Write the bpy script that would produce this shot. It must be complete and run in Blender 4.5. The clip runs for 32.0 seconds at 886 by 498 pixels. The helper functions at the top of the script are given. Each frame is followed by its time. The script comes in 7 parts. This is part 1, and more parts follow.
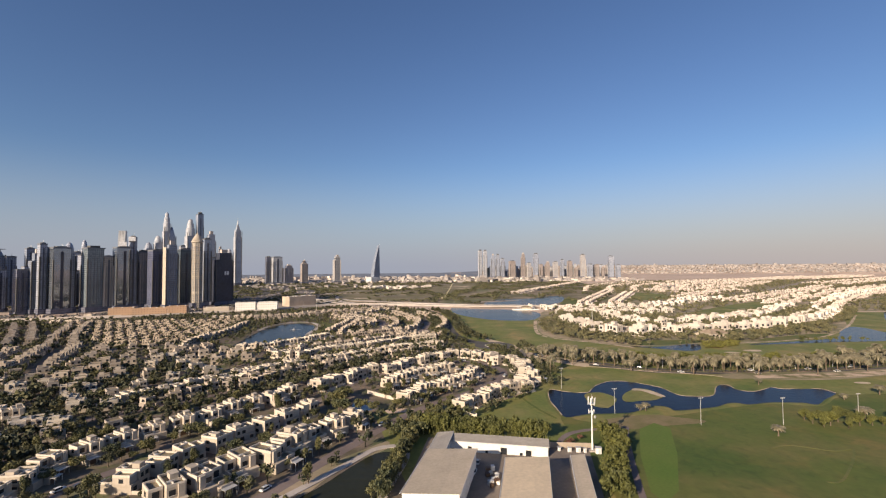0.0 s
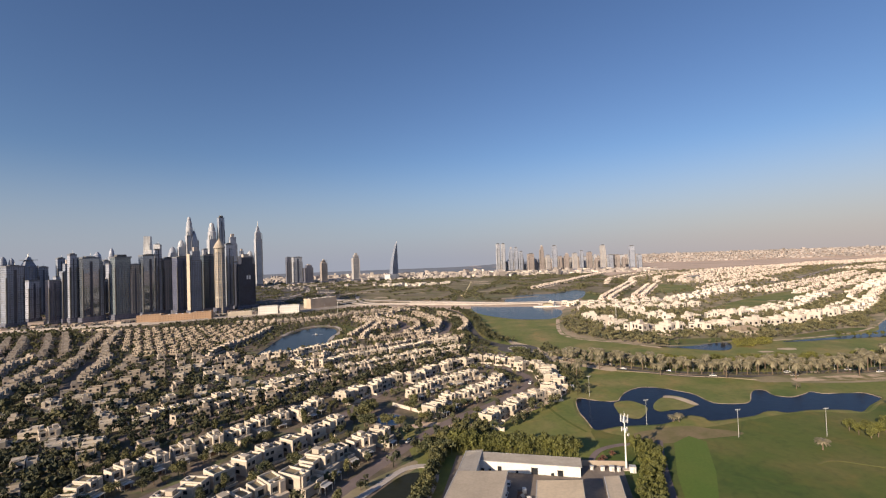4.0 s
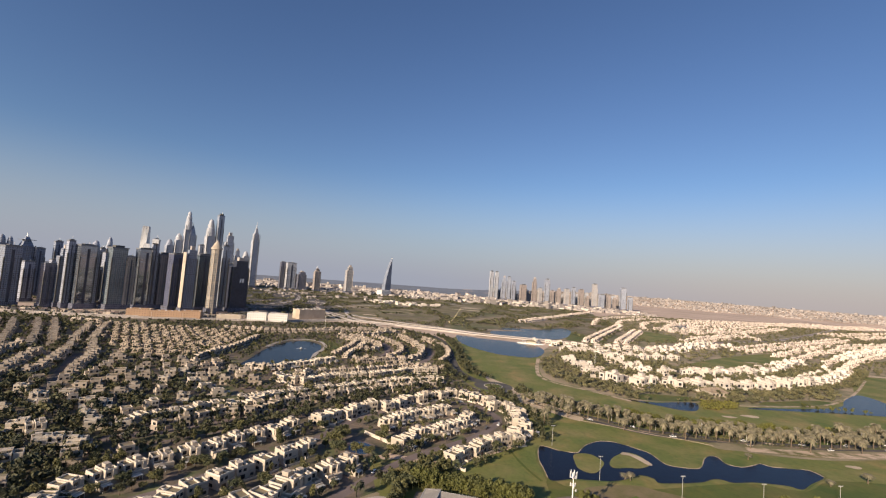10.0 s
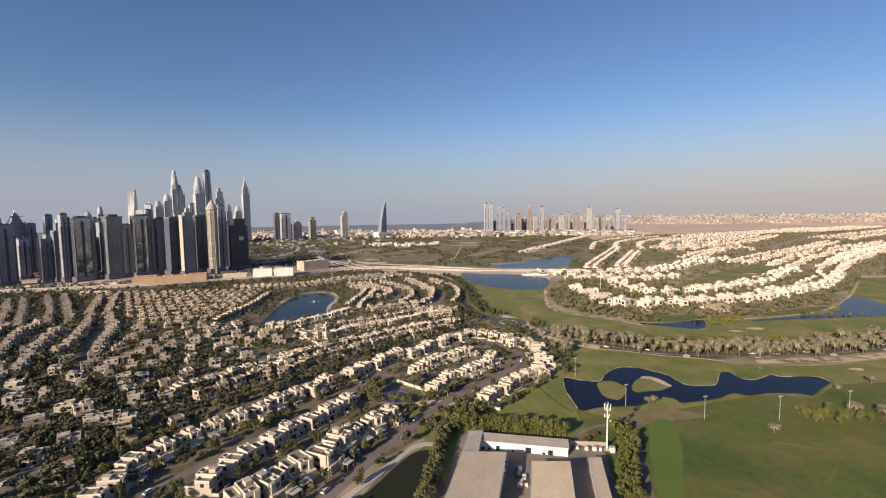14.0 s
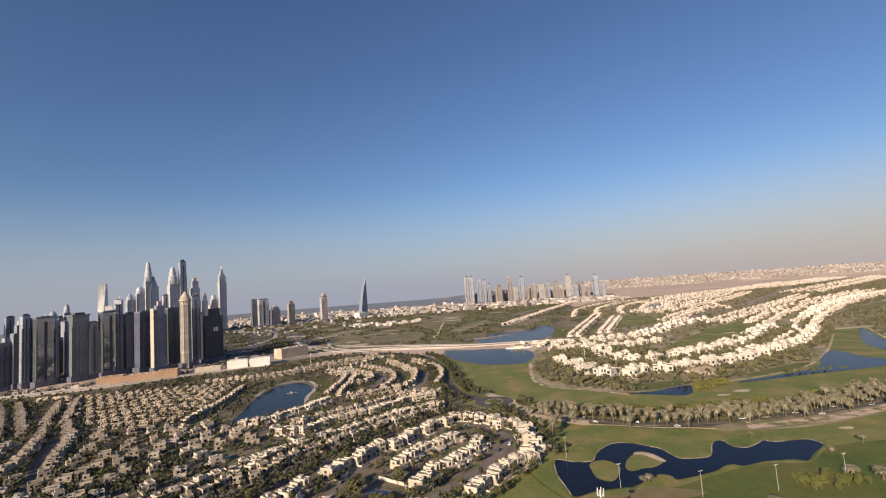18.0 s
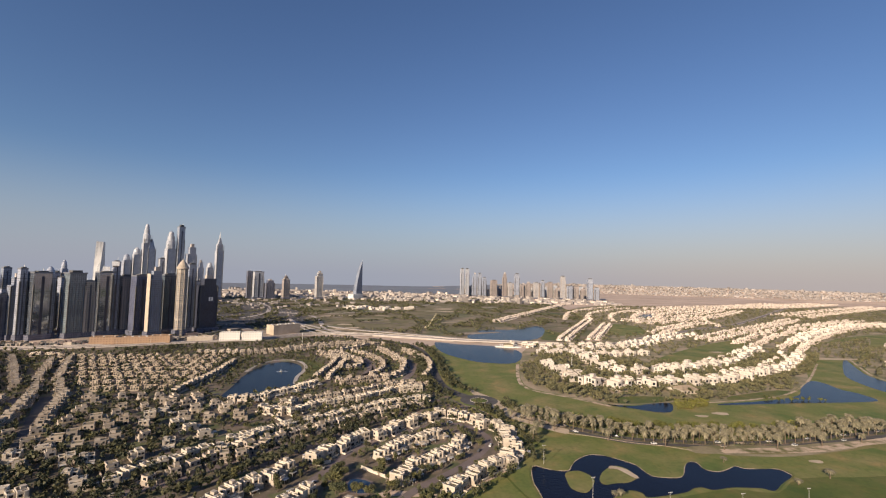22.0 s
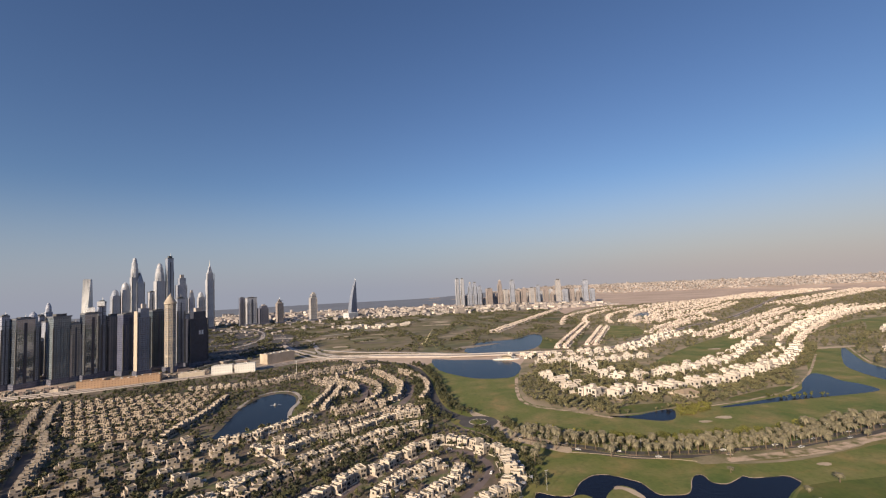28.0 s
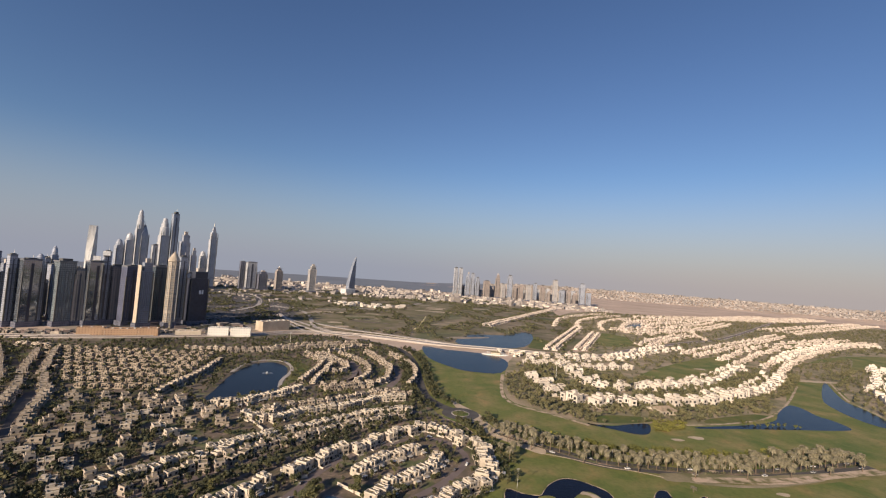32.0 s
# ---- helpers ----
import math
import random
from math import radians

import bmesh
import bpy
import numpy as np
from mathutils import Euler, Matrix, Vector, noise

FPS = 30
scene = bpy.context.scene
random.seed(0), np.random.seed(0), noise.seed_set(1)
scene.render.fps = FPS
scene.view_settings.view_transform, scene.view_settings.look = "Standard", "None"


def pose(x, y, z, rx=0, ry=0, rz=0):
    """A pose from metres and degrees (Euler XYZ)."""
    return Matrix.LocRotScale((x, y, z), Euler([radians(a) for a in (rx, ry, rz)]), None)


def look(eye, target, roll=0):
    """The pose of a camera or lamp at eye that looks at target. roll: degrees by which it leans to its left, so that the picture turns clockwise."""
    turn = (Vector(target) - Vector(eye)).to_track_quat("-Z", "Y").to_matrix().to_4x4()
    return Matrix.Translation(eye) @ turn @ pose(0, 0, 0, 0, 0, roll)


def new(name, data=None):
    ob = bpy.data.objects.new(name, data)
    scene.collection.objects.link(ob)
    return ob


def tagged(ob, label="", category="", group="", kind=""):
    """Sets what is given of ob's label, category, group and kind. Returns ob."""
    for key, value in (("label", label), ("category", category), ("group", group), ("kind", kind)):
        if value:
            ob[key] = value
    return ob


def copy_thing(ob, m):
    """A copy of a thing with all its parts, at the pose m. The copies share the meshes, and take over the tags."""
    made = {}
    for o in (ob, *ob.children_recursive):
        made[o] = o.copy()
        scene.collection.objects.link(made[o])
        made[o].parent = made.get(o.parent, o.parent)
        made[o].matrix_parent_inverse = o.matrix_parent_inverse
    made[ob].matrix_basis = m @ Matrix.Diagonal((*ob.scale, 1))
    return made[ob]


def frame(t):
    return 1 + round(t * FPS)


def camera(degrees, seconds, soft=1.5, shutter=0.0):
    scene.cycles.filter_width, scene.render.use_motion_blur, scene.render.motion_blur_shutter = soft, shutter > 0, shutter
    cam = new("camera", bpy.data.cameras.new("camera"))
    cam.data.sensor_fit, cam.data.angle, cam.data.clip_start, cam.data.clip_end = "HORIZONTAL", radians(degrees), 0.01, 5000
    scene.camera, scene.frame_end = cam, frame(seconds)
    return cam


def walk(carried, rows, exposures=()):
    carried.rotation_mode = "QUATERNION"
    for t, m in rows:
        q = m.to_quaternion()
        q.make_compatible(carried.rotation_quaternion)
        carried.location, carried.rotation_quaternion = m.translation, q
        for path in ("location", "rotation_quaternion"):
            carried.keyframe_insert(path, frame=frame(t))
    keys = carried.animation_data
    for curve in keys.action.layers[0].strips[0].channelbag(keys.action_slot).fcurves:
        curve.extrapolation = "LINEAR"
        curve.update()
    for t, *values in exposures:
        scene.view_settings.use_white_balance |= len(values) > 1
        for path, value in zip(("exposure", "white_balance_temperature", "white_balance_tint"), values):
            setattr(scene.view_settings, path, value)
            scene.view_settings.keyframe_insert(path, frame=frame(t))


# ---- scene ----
# ---------------------------------------------------------------- camera
PATH = [
    (0, -1.58, -0.11, 77.22, 92.217, 0.386, -0.199),
    (0.5, -2.07, 0.23, 78.02, 92.112, 0.397, 0.172),
    (1, -2.86, 0.05, 79.49, 91.929, 0.427, 0.534),
    (1.5, -3.49, 0.04, 80.49, 91.819, 0.559, 0.875),
    (2, -4.15, 0.51, 81.47, 91.694, 0.699, 1.171),
    (2.5, -4.48, 0.95, 82.82, 91.514, 0.929, 1.489),
    (3, -4.59, 1.52, 84.15, 91.397, 1.229, 1.778),
    (3.5, -4.33, 3.26, 85.66, 91.323, 1.634, 1.942),
    (5.5, -0.62, 3.78, 90.76, 92.754, 2.756, 2.446),
    (6, 0.77, 2.93, 91.54, 93.503, 2.690, 2.572),
    (6.5, 2.36, 1.64, 92.83, 94.108, 2.497, 2.528),
    (7, 3.17, -0.49, 94.07, 94.716, 2.026, 2.126),
    (7.5, 4.24, -2.76, 94.94, 95.293, 1.308, 2.024),
    (8, 5.28, -5.42, 95.69, 95.768, 0.374, 2.028),
    (8.5, 5.85, -8.18, 96.87, 95.945, -0.600, 1.970),
    (9, 4.75, -10.87, 98.29, 95.819, -1.700, 1.817),
    (9.5, 4.12, -13.17, 99.52, 95.216, -2.944, 1.711),
    (10, 1.87, -14.50, 101.17, 93.909, -4.367, 1.333),
    (10.5, -0.28, -15.05, 103.26, 92.366, -5.399, 1.133),
    (11, -2.32, -15.61, 105.14, 90.820, -5.756, 1.290),
    (11.5, -4.64, -15.57, 106.36, 89.335, -5.466, 2.198),
    (12, -7.01, -16.03, 107.67, 87.799, -4.601, 2.909),
    (12.5, -9.07, -15.80, 108.94, 86.464, -3.350, 2.733),
    (13, -10.80, -14.90, 109.71, 85.627, -2.015, 1.979),
    (13.5, -12.35, -13.95, 110.41, 85.256, -0.645, 1.129),
    (15.5, -14.43, -10.82, 111.73, 88.176, 4.109, -1.268),
    (16, -14.11, -10.86, 112.51, 89.485, 4.689, -1.554),
    (16.5, -13.36, -11.07, 112.73, 91.085, 4.887, -1.706),
    (17, -11.97, -11.58, 113.24, 92.460, 4.807, -1.756),
    (17.5, -11.00, -13.00, 114.15, 94.022, 4.457, -1.960),
    (18, -9.27, -14.20, 114.72, 95.040, 4.124, -2.046),
    (18.5, -8.13, -15.48, 114.92, 95.749, 3.537, -2.046),
    (19, -7.58, -16.62, 115.96, 96.083, 2.888, -2.316),
    (19.5, -7.17, -17.84, 117.17, 96.212, 2.112, -2.627),
    (20, -6.69, -19.04, 118.30, 96.101, 1.221, -2.803),
    (20.5, -7.75, -20.39, 119.88, 95.702, 0.282, -2.900),
    (21, -8.78, -20.59, 121.38, 95.103, -0.586, -2.735),
    (21.5, -10.12, -20.68, 122.52, 94.390, -1.177, -2.638),
    (22, -11.39, -20.28, 124.16, 93.495, -1.428, -2.663),
    (22.5, -12.46, -19.21, 126.15, 92.311, -1.254, -2.428),
    (23, -13.33, -17.55, 127.63, 91.323, -0.818, -2.204),
    (23.5, -13.92, -16.12, 128.70, 90.593, -0.170, -2.072),
    (24, -14.41, -14.50, 129.92, 90.160, 0.636, -2.021),
    (24.5, -14.50, -13.19, 130.67, 90.084, 1.457, -2.070),
    (25, -13.81, -12.34, 131.77, 90.223, 2.170, -2.203),
    (25.5, -12.64, -11.44, 132.46, 90.656, 2.827, -2.464),
    (27.5, -6.23, -12.65, 134.33, 93.982, 3.219, -2.949),
    (28, -4.40, -13.66, 134.74, 94.763, 2.714, -3.204),
    (28.5, -3.20, -15.34, 135.06, 95.383, 2.084, -3.310),
    (29, -2.16, -16.88, 135.77, 95.748, 1.276, -3.378),
    (29.5, -2.00, -19.18, 136.32, 95.945, 0.317, -3.417),
    (30, -1.31, -21.48, 137.42, 95.882, -0.733, -3.406),
    (30.5, -2.21, -22.72, 139.28, 95.523, -1.777, -3.382),
    (31, -3.37, -24.39, 140.24, 95.011, -2.772, -3.397),
    (31.5, -4.35, -25.25, 141.61, 94.028, -3.673, -3.411),
    (32, -5.87, -25.01, 142.90, 92.931, -4.136, -3.343),
]
cam = camera(90.0, 32.0, soft=1.2)
walk(cam, [(t, pose(x, y, z, rx, ry, rz)) for t, x, y, z, rx, ry, rz in PATH], [(0, 0.60), (11, 0.60), (16, 0.66), (19, 0.56), (26, 0.55), (29, 0.46), (32, 0.46)])

# ---------------------------------------------------------------- sky, sun, exposure
SUN_AZ, SUN_EL = radians(217), radians(20.5)      # clockwise from +y
scene.view_settings.exposure = 0.0
world = bpy.data.worlds.new("sky")
scene.world = world
world.use_nodes = True
wn, wl = world.node_tree.nodes, world.node_tree.links
wn.clear()
sky = wn.new("ShaderNodeTexSky")
sky.sky_type, sky.sun_disc = "NISHITA", False
sky.sun_elevation, sky.sun_rotation = SUN_EL, SUN_AZ
sky.altitude, sky.air_density, sky.dust_density, sky.ozone_density = 100, 1.0, 0.7, 3.5
coord = wn.new("ShaderNodeTexCoord")
sep = wn.new("ShaderNodeSeparateXYZ")
wl.new(coord.outputs["Generated"], sep.inputs[0])
haze = wn.new("ShaderNodeMapRange")
haze.interpolation_type = "SMOOTHSTEP"
haze.inputs["From Min"].default_value, haze.inputs["From Max"].default_value = -0.01, 0.235
haze.inputs["To Min"].default_value, haze.inputs["To Max"].default_value = 0.9, 0.0
wl.new(sep.outputs["Z"], haze.inputs["Value"])
side = wn.new("ShaderNodeMapRange")
side.interpolation_type = "SMOOTHSTEP"
side.inputs["From Min"].default_value, side.inputs["From Max"].default_value = -0.15, 0.75
wl.new(sep.outputs["X"], side.inputs["Value"])
dust = wn.new("ShaderNodeMix")
dust.data_type = "RGBA"
dust.inputs[6].default_value, dust.inputs[7].default_value = (3.4, 3.58, 4.4, 1), (4.65, 4.0, 3.95, 1)
wl.new(side.outputs["Result"], dust.inputs[0])
mixs = wn.new("ShaderNodeMix")
mixs.data_type = "RGBA"
wl.new(haze.outputs["Result"], mixs.inputs[0])
deep = wn.new("ShaderNodeHueSaturation")
deep.inputs["Hue"].default_value, deep.inputs["Saturation"].default_value, deep.inputs["Value"].default_value = 0.509, 1.06, 1.02
wl.new(sky.outputs["Color"], deep.inputs["Color"])
wl.new(deep.outputs["Color"], mixs.inputs[6])
wl.new(dust.outputs[2], mixs.inputs[7])
bg = wn.new("ShaderNodeBackground")
bg.inputs["Strength"].default_value = 0.0707
wl.new(mixs.outputs[2], bg.inputs["Color"])
wout = wn.new("ShaderNodeOutputWorld")
wl.new(bg.outputs[0], wout.inputs["Surface"])

sun = new("sun", bpy.data.lights.new("sun", "SUN"))
sun.data.energy, sun.data.angle, sun.data.color = 5.0, radians(0.6), (1.0, 0.805, 0.59)
sun_from = Vector((math.sin(SUN_AZ) * math.cos(SUN_EL), math.cos(SUN_AZ) * math.cos(SUN_EL), math.sin(SUN_EL)))
sun.matrix_world = look(sun_from * 500, (0, 0, 0))


# ---------------------------------------------------------------- materials
def mat(name, base, second=None, scale=0.2, rough=0.85, metal=0.0, fine=3.0, bump=0.0, spread=0.0, island=False, coat=0.0, mix_lo=0.35, mix_hi=0.65):
    """Two-scale mottled surface in world metres; spread varies it from object to object or island to island."""
    m = bpy.data.materials.new(name)
    m.use_nodes = True
    n, l = m.node_tree.nodes, m.node_tree.links
    b = n["Principled BSDF"]
    b.inputs["Roughness"].default_value, b.inputs["Metallic"].default_value = rough, metal
    b.inputs["Coat Weight"].default_value = coat
    second = second or tuple(c * 0.72 for c in base)
    geo = n.new("ShaderNodeNewGeometry")
    big = n.new("ShaderNodeTexNoise")
    big.inputs["Scale"].default_value, big.inputs["Detail"].default_value = scale, 5
    l.new(geo.outputs["Position"], big.inputs["Vector"])
    rng = n.new("ShaderNodeMapRange")
    rng.inputs["From Min"].default_value, rng.inputs["From Max"].default_value = mix_lo, mix_hi
    l.new(big.outputs["Fac"], rng.inputs["Value"])
    mx = n.new("ShaderNodeMix")
    mx.data_type = "RGBA"
    mx.inputs[6].default_value, mx.inputs[7].default_value = (*base, 1), (*second, 1)
    l.new(rng.outputs["Result"], mx.inputs[0])
    small = n.new("ShaderNodeTexNoise")
    small.inputs["Scale"].default_value, small.inputs["Detail"].default_value = fine, 3
    l.new(geo.outputs["Position"], small.inputs["Vector"])
    hsv = n.new("ShaderNodeHueSaturation")
    val = n.new("ShaderNodeMapRange")
    val.inputs["To Min"].default_value, val.inputs["To Max"].default_value = 0.78, 1.22
    l.new(small.outputs["Fac"], val.inputs["Value"])
    l.new(mx.outputs[2], hsv.inputs["Color"])
    if spread:
        rnd = geo.outputs["Random Per Island"] if island else n.new("ShaderNodeObjectInfo").outputs["Random"]
        sp = n.new("ShaderNodeMapRange")
        sp.inputs["To Min"].default_value, sp.inputs["To Max"].default_value = 1 - spread, 1 + spread
        l.new(rnd, sp.inputs["Value"])
        mul = n.new("ShaderNodeMath")
        mul.operation = "MULTIPLY"
        l.new(val.outputs["Result"], mul.inputs[0])
        l.new(sp.outputs["Result"], mul.inputs[1])
        l.new(mul.outputs[0], hsv.inputs["Value"])
    else:
        l.new(val.outputs["Result"], hsv.inputs["Value"])
    l.new(hsv.outputs["Color"], b.inputs["Base Color"])
    if bump:
        bp = n.new("ShaderNodeBump")
        bp.inputs["Strength"].default_value, bp.inputs["Distance"].default_value = 0.6, bump
        l.new(small.outputs["Fac"], bp.inputs["Height"])
        l.new(bp.outputs["Normal"], b.inputs["Normal"])
    return m


def facade(name, wall, glass, floor=3.6, bay=3.0, gap=0.3, rough_glass=0.12, metal=0.0, spread=0.25, ripple=0.0):
    """Curtain wall: rows of panes between floor bands, in object metres."""
    m = bpy.data.materials.new(name)
    m.use_nodes = True
    n, l = m.node_tree.nodes, m.node_tree.links
    b = n["Principled BSDF"]
    co = n.new("ShaderNodeTexCoord")
    sp = n.new("ShaderNodeSeparateXYZ")
    l.new(co.outputs["Object"], sp.inputs[0])
    add = n.new("ShaderNodeMath")
    add.operation = "ADD"
    l.new(sp.outputs["X"], add.inputs[0])
    l.new(sp.outputs["Y"], add.inputs[1])
    cmb = n.new("ShaderNodeCombineXYZ")
    l.new(add.outputs[0], cmb.inputs["X"])
    l.new(sp.outputs["Z"], cmb.inputs["Y"])
    br = n.new("ShaderNodeTexBrick")
    br.offset = 0.0
    br.inputs["Scale"].default_value = 1.0
    br.inputs["Brick Width"].default_value, br.inputs["Row Height"].default_value = bay, floor
    br.inputs["Mortar Size"].default_value, br.inputs["Mortar Smooth"].default_value = gap, 0.1
    dark = tuple(c * (1 - spread) for c in glass)
    lite = tuple(min(1, c * (1 + spread)) for c in glass)
    br.inputs["Color1"].default_value, br.inputs["Color2"].default_value = (*dark, 1), (*lite, 1)
    br.inputs["Mortar"].default_value = (*wall, 1)
    l.new(cmb.outputs[0], br.inputs["Vector"])
    big = n.new("ShaderNodeTexNoise")
    big.inputs["Scale"].default_value = 0.03
    l.new(co.outputs["Object"], big.inputs["Vector"])
    hs = n.new("ShaderNodeHueSaturation")
    mr = n.new("ShaderNodeMapRange")
    mr.inputs["To Min"].default_value, mr.inputs["To Max"].default_value = 0.7, 1.3
    l.new(big.outputs["Fac"], mr.inputs["Value"])
    l.new(mr.outputs["Result"], hs.inputs["Value"])
    l.new(br.outputs["Color"], hs.inputs["Color"])
    l.new(hs.outputs["Color"], b.inputs["Base Color"])
    ro = n.new("ShaderNodeMapRange")
    ro.inputs["To Min"].default_value, ro.inputs["To Max"].default_value = rough_glass, 0.7
    l.new(br.outputs["Fac"], ro.inputs["Value"])
    l.new(ro.outputs["Result"], b.inputs["Roughness"])
    b.inputs["Metallic"].default_value = metal
    if ripple:
        wob = n.new("ShaderNodeTexNoise")
        wob.inputs["Scale"].default_value = 0.16
        wob.inputs["Detail"].default_value = 3.0
        l.new(co.outputs["Object"], wob.inputs["Vector"])
        bp = n.new("ShaderNodeBump")
        bp.inputs["Strength"].default_value, bp.inputs["Distance"].default_value = ripple, 1.0
        l.new(wob.outputs["Fac"], bp.inputs["Height"])
        l.new(bp.outputs["Normal"], b.inputs["Normal"])
    return m


M_SOIL = mat("dry_soil", (0.34, 0.28, 0.225), (0.22, 0.185, 0.150), 0.035, 0.95, fine=0.8)
M_DESERT = mat("desert_sand", (0.56, 0.43, 0.34), (0.43, 0.325, 0.255), 0.004, 0.95, fine=0.05)
M_GARDEN = mat("garden_earth", (0.185, 0.140, 0.112), (0.092, 0.080, 0.050), 0.06, 0.95, fine=1.2)
# Two tones of one turf: far sun and haze painted brighter, near turf darker.
M_TURF = mat("golf_turf", (0.138, 0.156, 0.036), (0.255, 0.205, 0.082), 0.030, 0.9, fine=0.35, mix_lo=0.44, mix_hi=0.72)
M_DIMTURF = mat("dimmed_near_turf", (0.081, 0.107, 0.015), (0.138, 0.122, 0.034), 0.030, 0.9, fine=0.35, mix_lo=0.44, mix_hi=0.72)
M_TURF2 = mat("mown_green", (0.086, 0.112, 0.022), (0.140, 0.130, 0.040), 0.05, 0.9, fine=0.9)
M_SCRUB = mat("scrub_grass", (0.112, 0.110, 0.042), (0.205, 0.162, 0.098), 0.02, 0.95, fine=0.3)
# rough grass raised in tone to carry the haze beyond the highway
M_ROUGH = mat("rough_grass", (0.245, 0.192, 0.130), (0.112, 0.100, 0.056), 0.012, 0.95, fine=0.3)
M_ASPHALT = mat("asphalt", (0.095, 0.088, 0.085), (0.065, 0.060, 0.060), 0.08, 0.9, fine=1.5)
M_STREET = mat("paved_street", (0.200, 0.158, 0.148), (0.145, 0.114, 0.108), 0.06, 0.9, fine=1.5)
M_CONC = mat("pale_concrete", (0.47, 0.42, 0.385), (0.37, 0.33, 0.30), 0.06, 0.9, fine=0.9)
M_SAND = mat("bunker_sand", (0.52, 0.42, 0.31), (0.42, 0.33, 0.24), 0.1, 0.95, fine=1.5)
M_SANDTURF = mat("sandy_turf", (0.52, 0.40, 0.30), (0.13, 0.125, 0.045), 0.10, 0.95, fine=0.8, mix_lo=0.45, mix_hi=0.62)
M_WALL = mat("cream_render", (0.485, 0.42, 0.345), (0.40, 0.345, 0.28), 0.12, 0.85, fine=0.9, spread=0.16)
M_WALLF = mat("cream_render_far", (0.46, 0.395, 0.33), (0.37, 0.31, 0.255), 0.02, 0.85, fine=0.4, spread=0.22, island=True)
M_TRIM = mat("pale_trim_render", (0.60, 0.535, 0.455), (0.51, 0.45, 0.375), 0.2, 0.85, fine=1.2, spread=0.1)
M_TAN = mat("tan_render_far", (0.36, 0.30, 0.24), (0.30, 0.245, 0.19), 0.02, 0.85, fine=0.4, spread=0.2, island=True)
# pale, low-contrast city colour has the distance haze painted in
M_FARCITY = mat("hazy_city_render", (0.34, 0.305, 0.29), (0.25, 0.225, 0.213), 0.004, 0.9, fine=0.1, spread=0.3, island=True)
# villa earth tone is lifted to stand in for far haze
M_VILLAEARTH = mat("villa_earth", (0.37, 0.29, 0.205), (0.145, 0.140, 0.066), 0.03, 0.95, fine=0.5)
M_PALEROOF = mat("pale_roof", (0.45, 0.37, 0.30), (0.34, 0.275, 0.22), 0.05, 0.9, fine=0.5, spread=0.2, island=True)
M_PINK = mat("pinkish_render_far", (0.58, 0.50, 0.44), (0.47, 0.40, 0.35), 0.02, 0.85, fine=0.3, spread=0.25, island=True)
M_WHITE = mat("white_render_far", (0.66, 0.60, 0.53), (0.55, 0.485, 0.425), 0.02, 0.8, fine=0.4, spread=0.18, island=True)
M_ROOF = mat("flat_roof", (0.235, 0.195, 0.125), (0.160, 0.132, 0.086), 0.2, 0.9, fine=1.2, spread=0.15)
M_GLASSD = mat("window_glass", (0.030, 0.034, 0.040), (0.020, 0.022, 0.026), 0.3, 0.25)
M_DOOR = mat("brown_wood", (0.13, 0.075, 0.045), None, 1.0, 0.6)
M_METALROOF = mat("sheet_roof", (0.45, 0.378, 0.285), (0.40, 0.335, 0.250), 0.15, 0.55, fine=1.0, spread=0.05)
M_TANROOF = mat("tan_sheet_roof", (0.60, 0.485, 0.335), (0.54, 0.435, 0.30), 0.12, 0.5, fine=0.8, spread=0.05)
M_GREYROOF = mat("grey_sheet_roof", (0.36, 0.325, 0.28), (0.31, 0.28, 0.24), 0.15, 0.55, fine=0.8, spread=0.05)
M_YARD = mat("dusty_paving", (0.215, 0.180, 0.152), (0.150, 0.126, 0.108), 0.09, 0.92, fine=0.8)
M_WHITEWALL = mat("white_paint", (0.78, 0.76, 0.72), (0.68, 0.66, 0.62), 0.3, 0.7, fine=1.5)
M_STEEL = mat("galvanised_steel", (0.62, 0.60, 0.57), (0.5, 0.49, 0.47), 1.0, 0.45, 0.3)
M_LEAF = mat("leaves", (0.140, 0.130, 0.046), (0.056, 0.066, 0.031), 0.12, 0.75, fine=1.5, spread=0.2, island=True)
M_LEAFD = mat("dark_leaves", (0.088, 0.084, 0.036), (0.036, 0.043, 0.023), 0.1, 0.75, fine=1.5, spread=0.2, island=True)
M_LAWN = mat("fresh_mown_grass", (0.076, 0.130, 0.014), (0.098, 0.138, 0.020), 0.05, 0.9, fine=0.9)
M_WORN = mat("worn_turf", (0.215, 0.160, 0.090), (0.135, 0.122, 0.045), 0.08, 0.95, fine=0.7)
M_DULLGREEN = mat("dull_lawn", (0.062, 0.074, 0.026), (0.115, 0.092, 0.058), 0.09, 0.95, fine=0.9)
M_BUSHY = mat("yellow_bush_leaves", (0.215, 0.200, 0.042), (0.130, 0.130, 0.032), 0.1, 0.75, fine=1.5, spread=0.3, island=True)
M_LEAFY = mat("yellow_green_leaves", (0.122, 0.124, 0.026), (0.070, 0.076, 0.020), 0.1, 0.75, fine=1.5, spread=0.3, island=True)
M_PALM = mat("palm_fronds", (0.225, 0.195, 0.130), (0.120, 0.112, 0.068), 0.4, 0.7, fine=2.0, spread=0.25, island=True)
# Scrub and villa leaves: paler leaf colours with far haze painted in.
M_SCRUBLEAF = mat("haze_lightened_scrub_leaves", (0.135, 0.130, 0.062), (0.078, 0.082, 0.040), 0.03, 0.8, fine=0.8, spread=0.25, island=True)
M_VILLALEAF = mat("haze_lightened_olive_leaves", (0.180, 0.162, 0.080), (0.082, 0.084, 0.044), 0.08, 0.75, fine=1.2, spread=0.25, island=True)
M_BARK = mat("bark", (0.16, 0.12, 0.085), None, 1.5, 0.95)
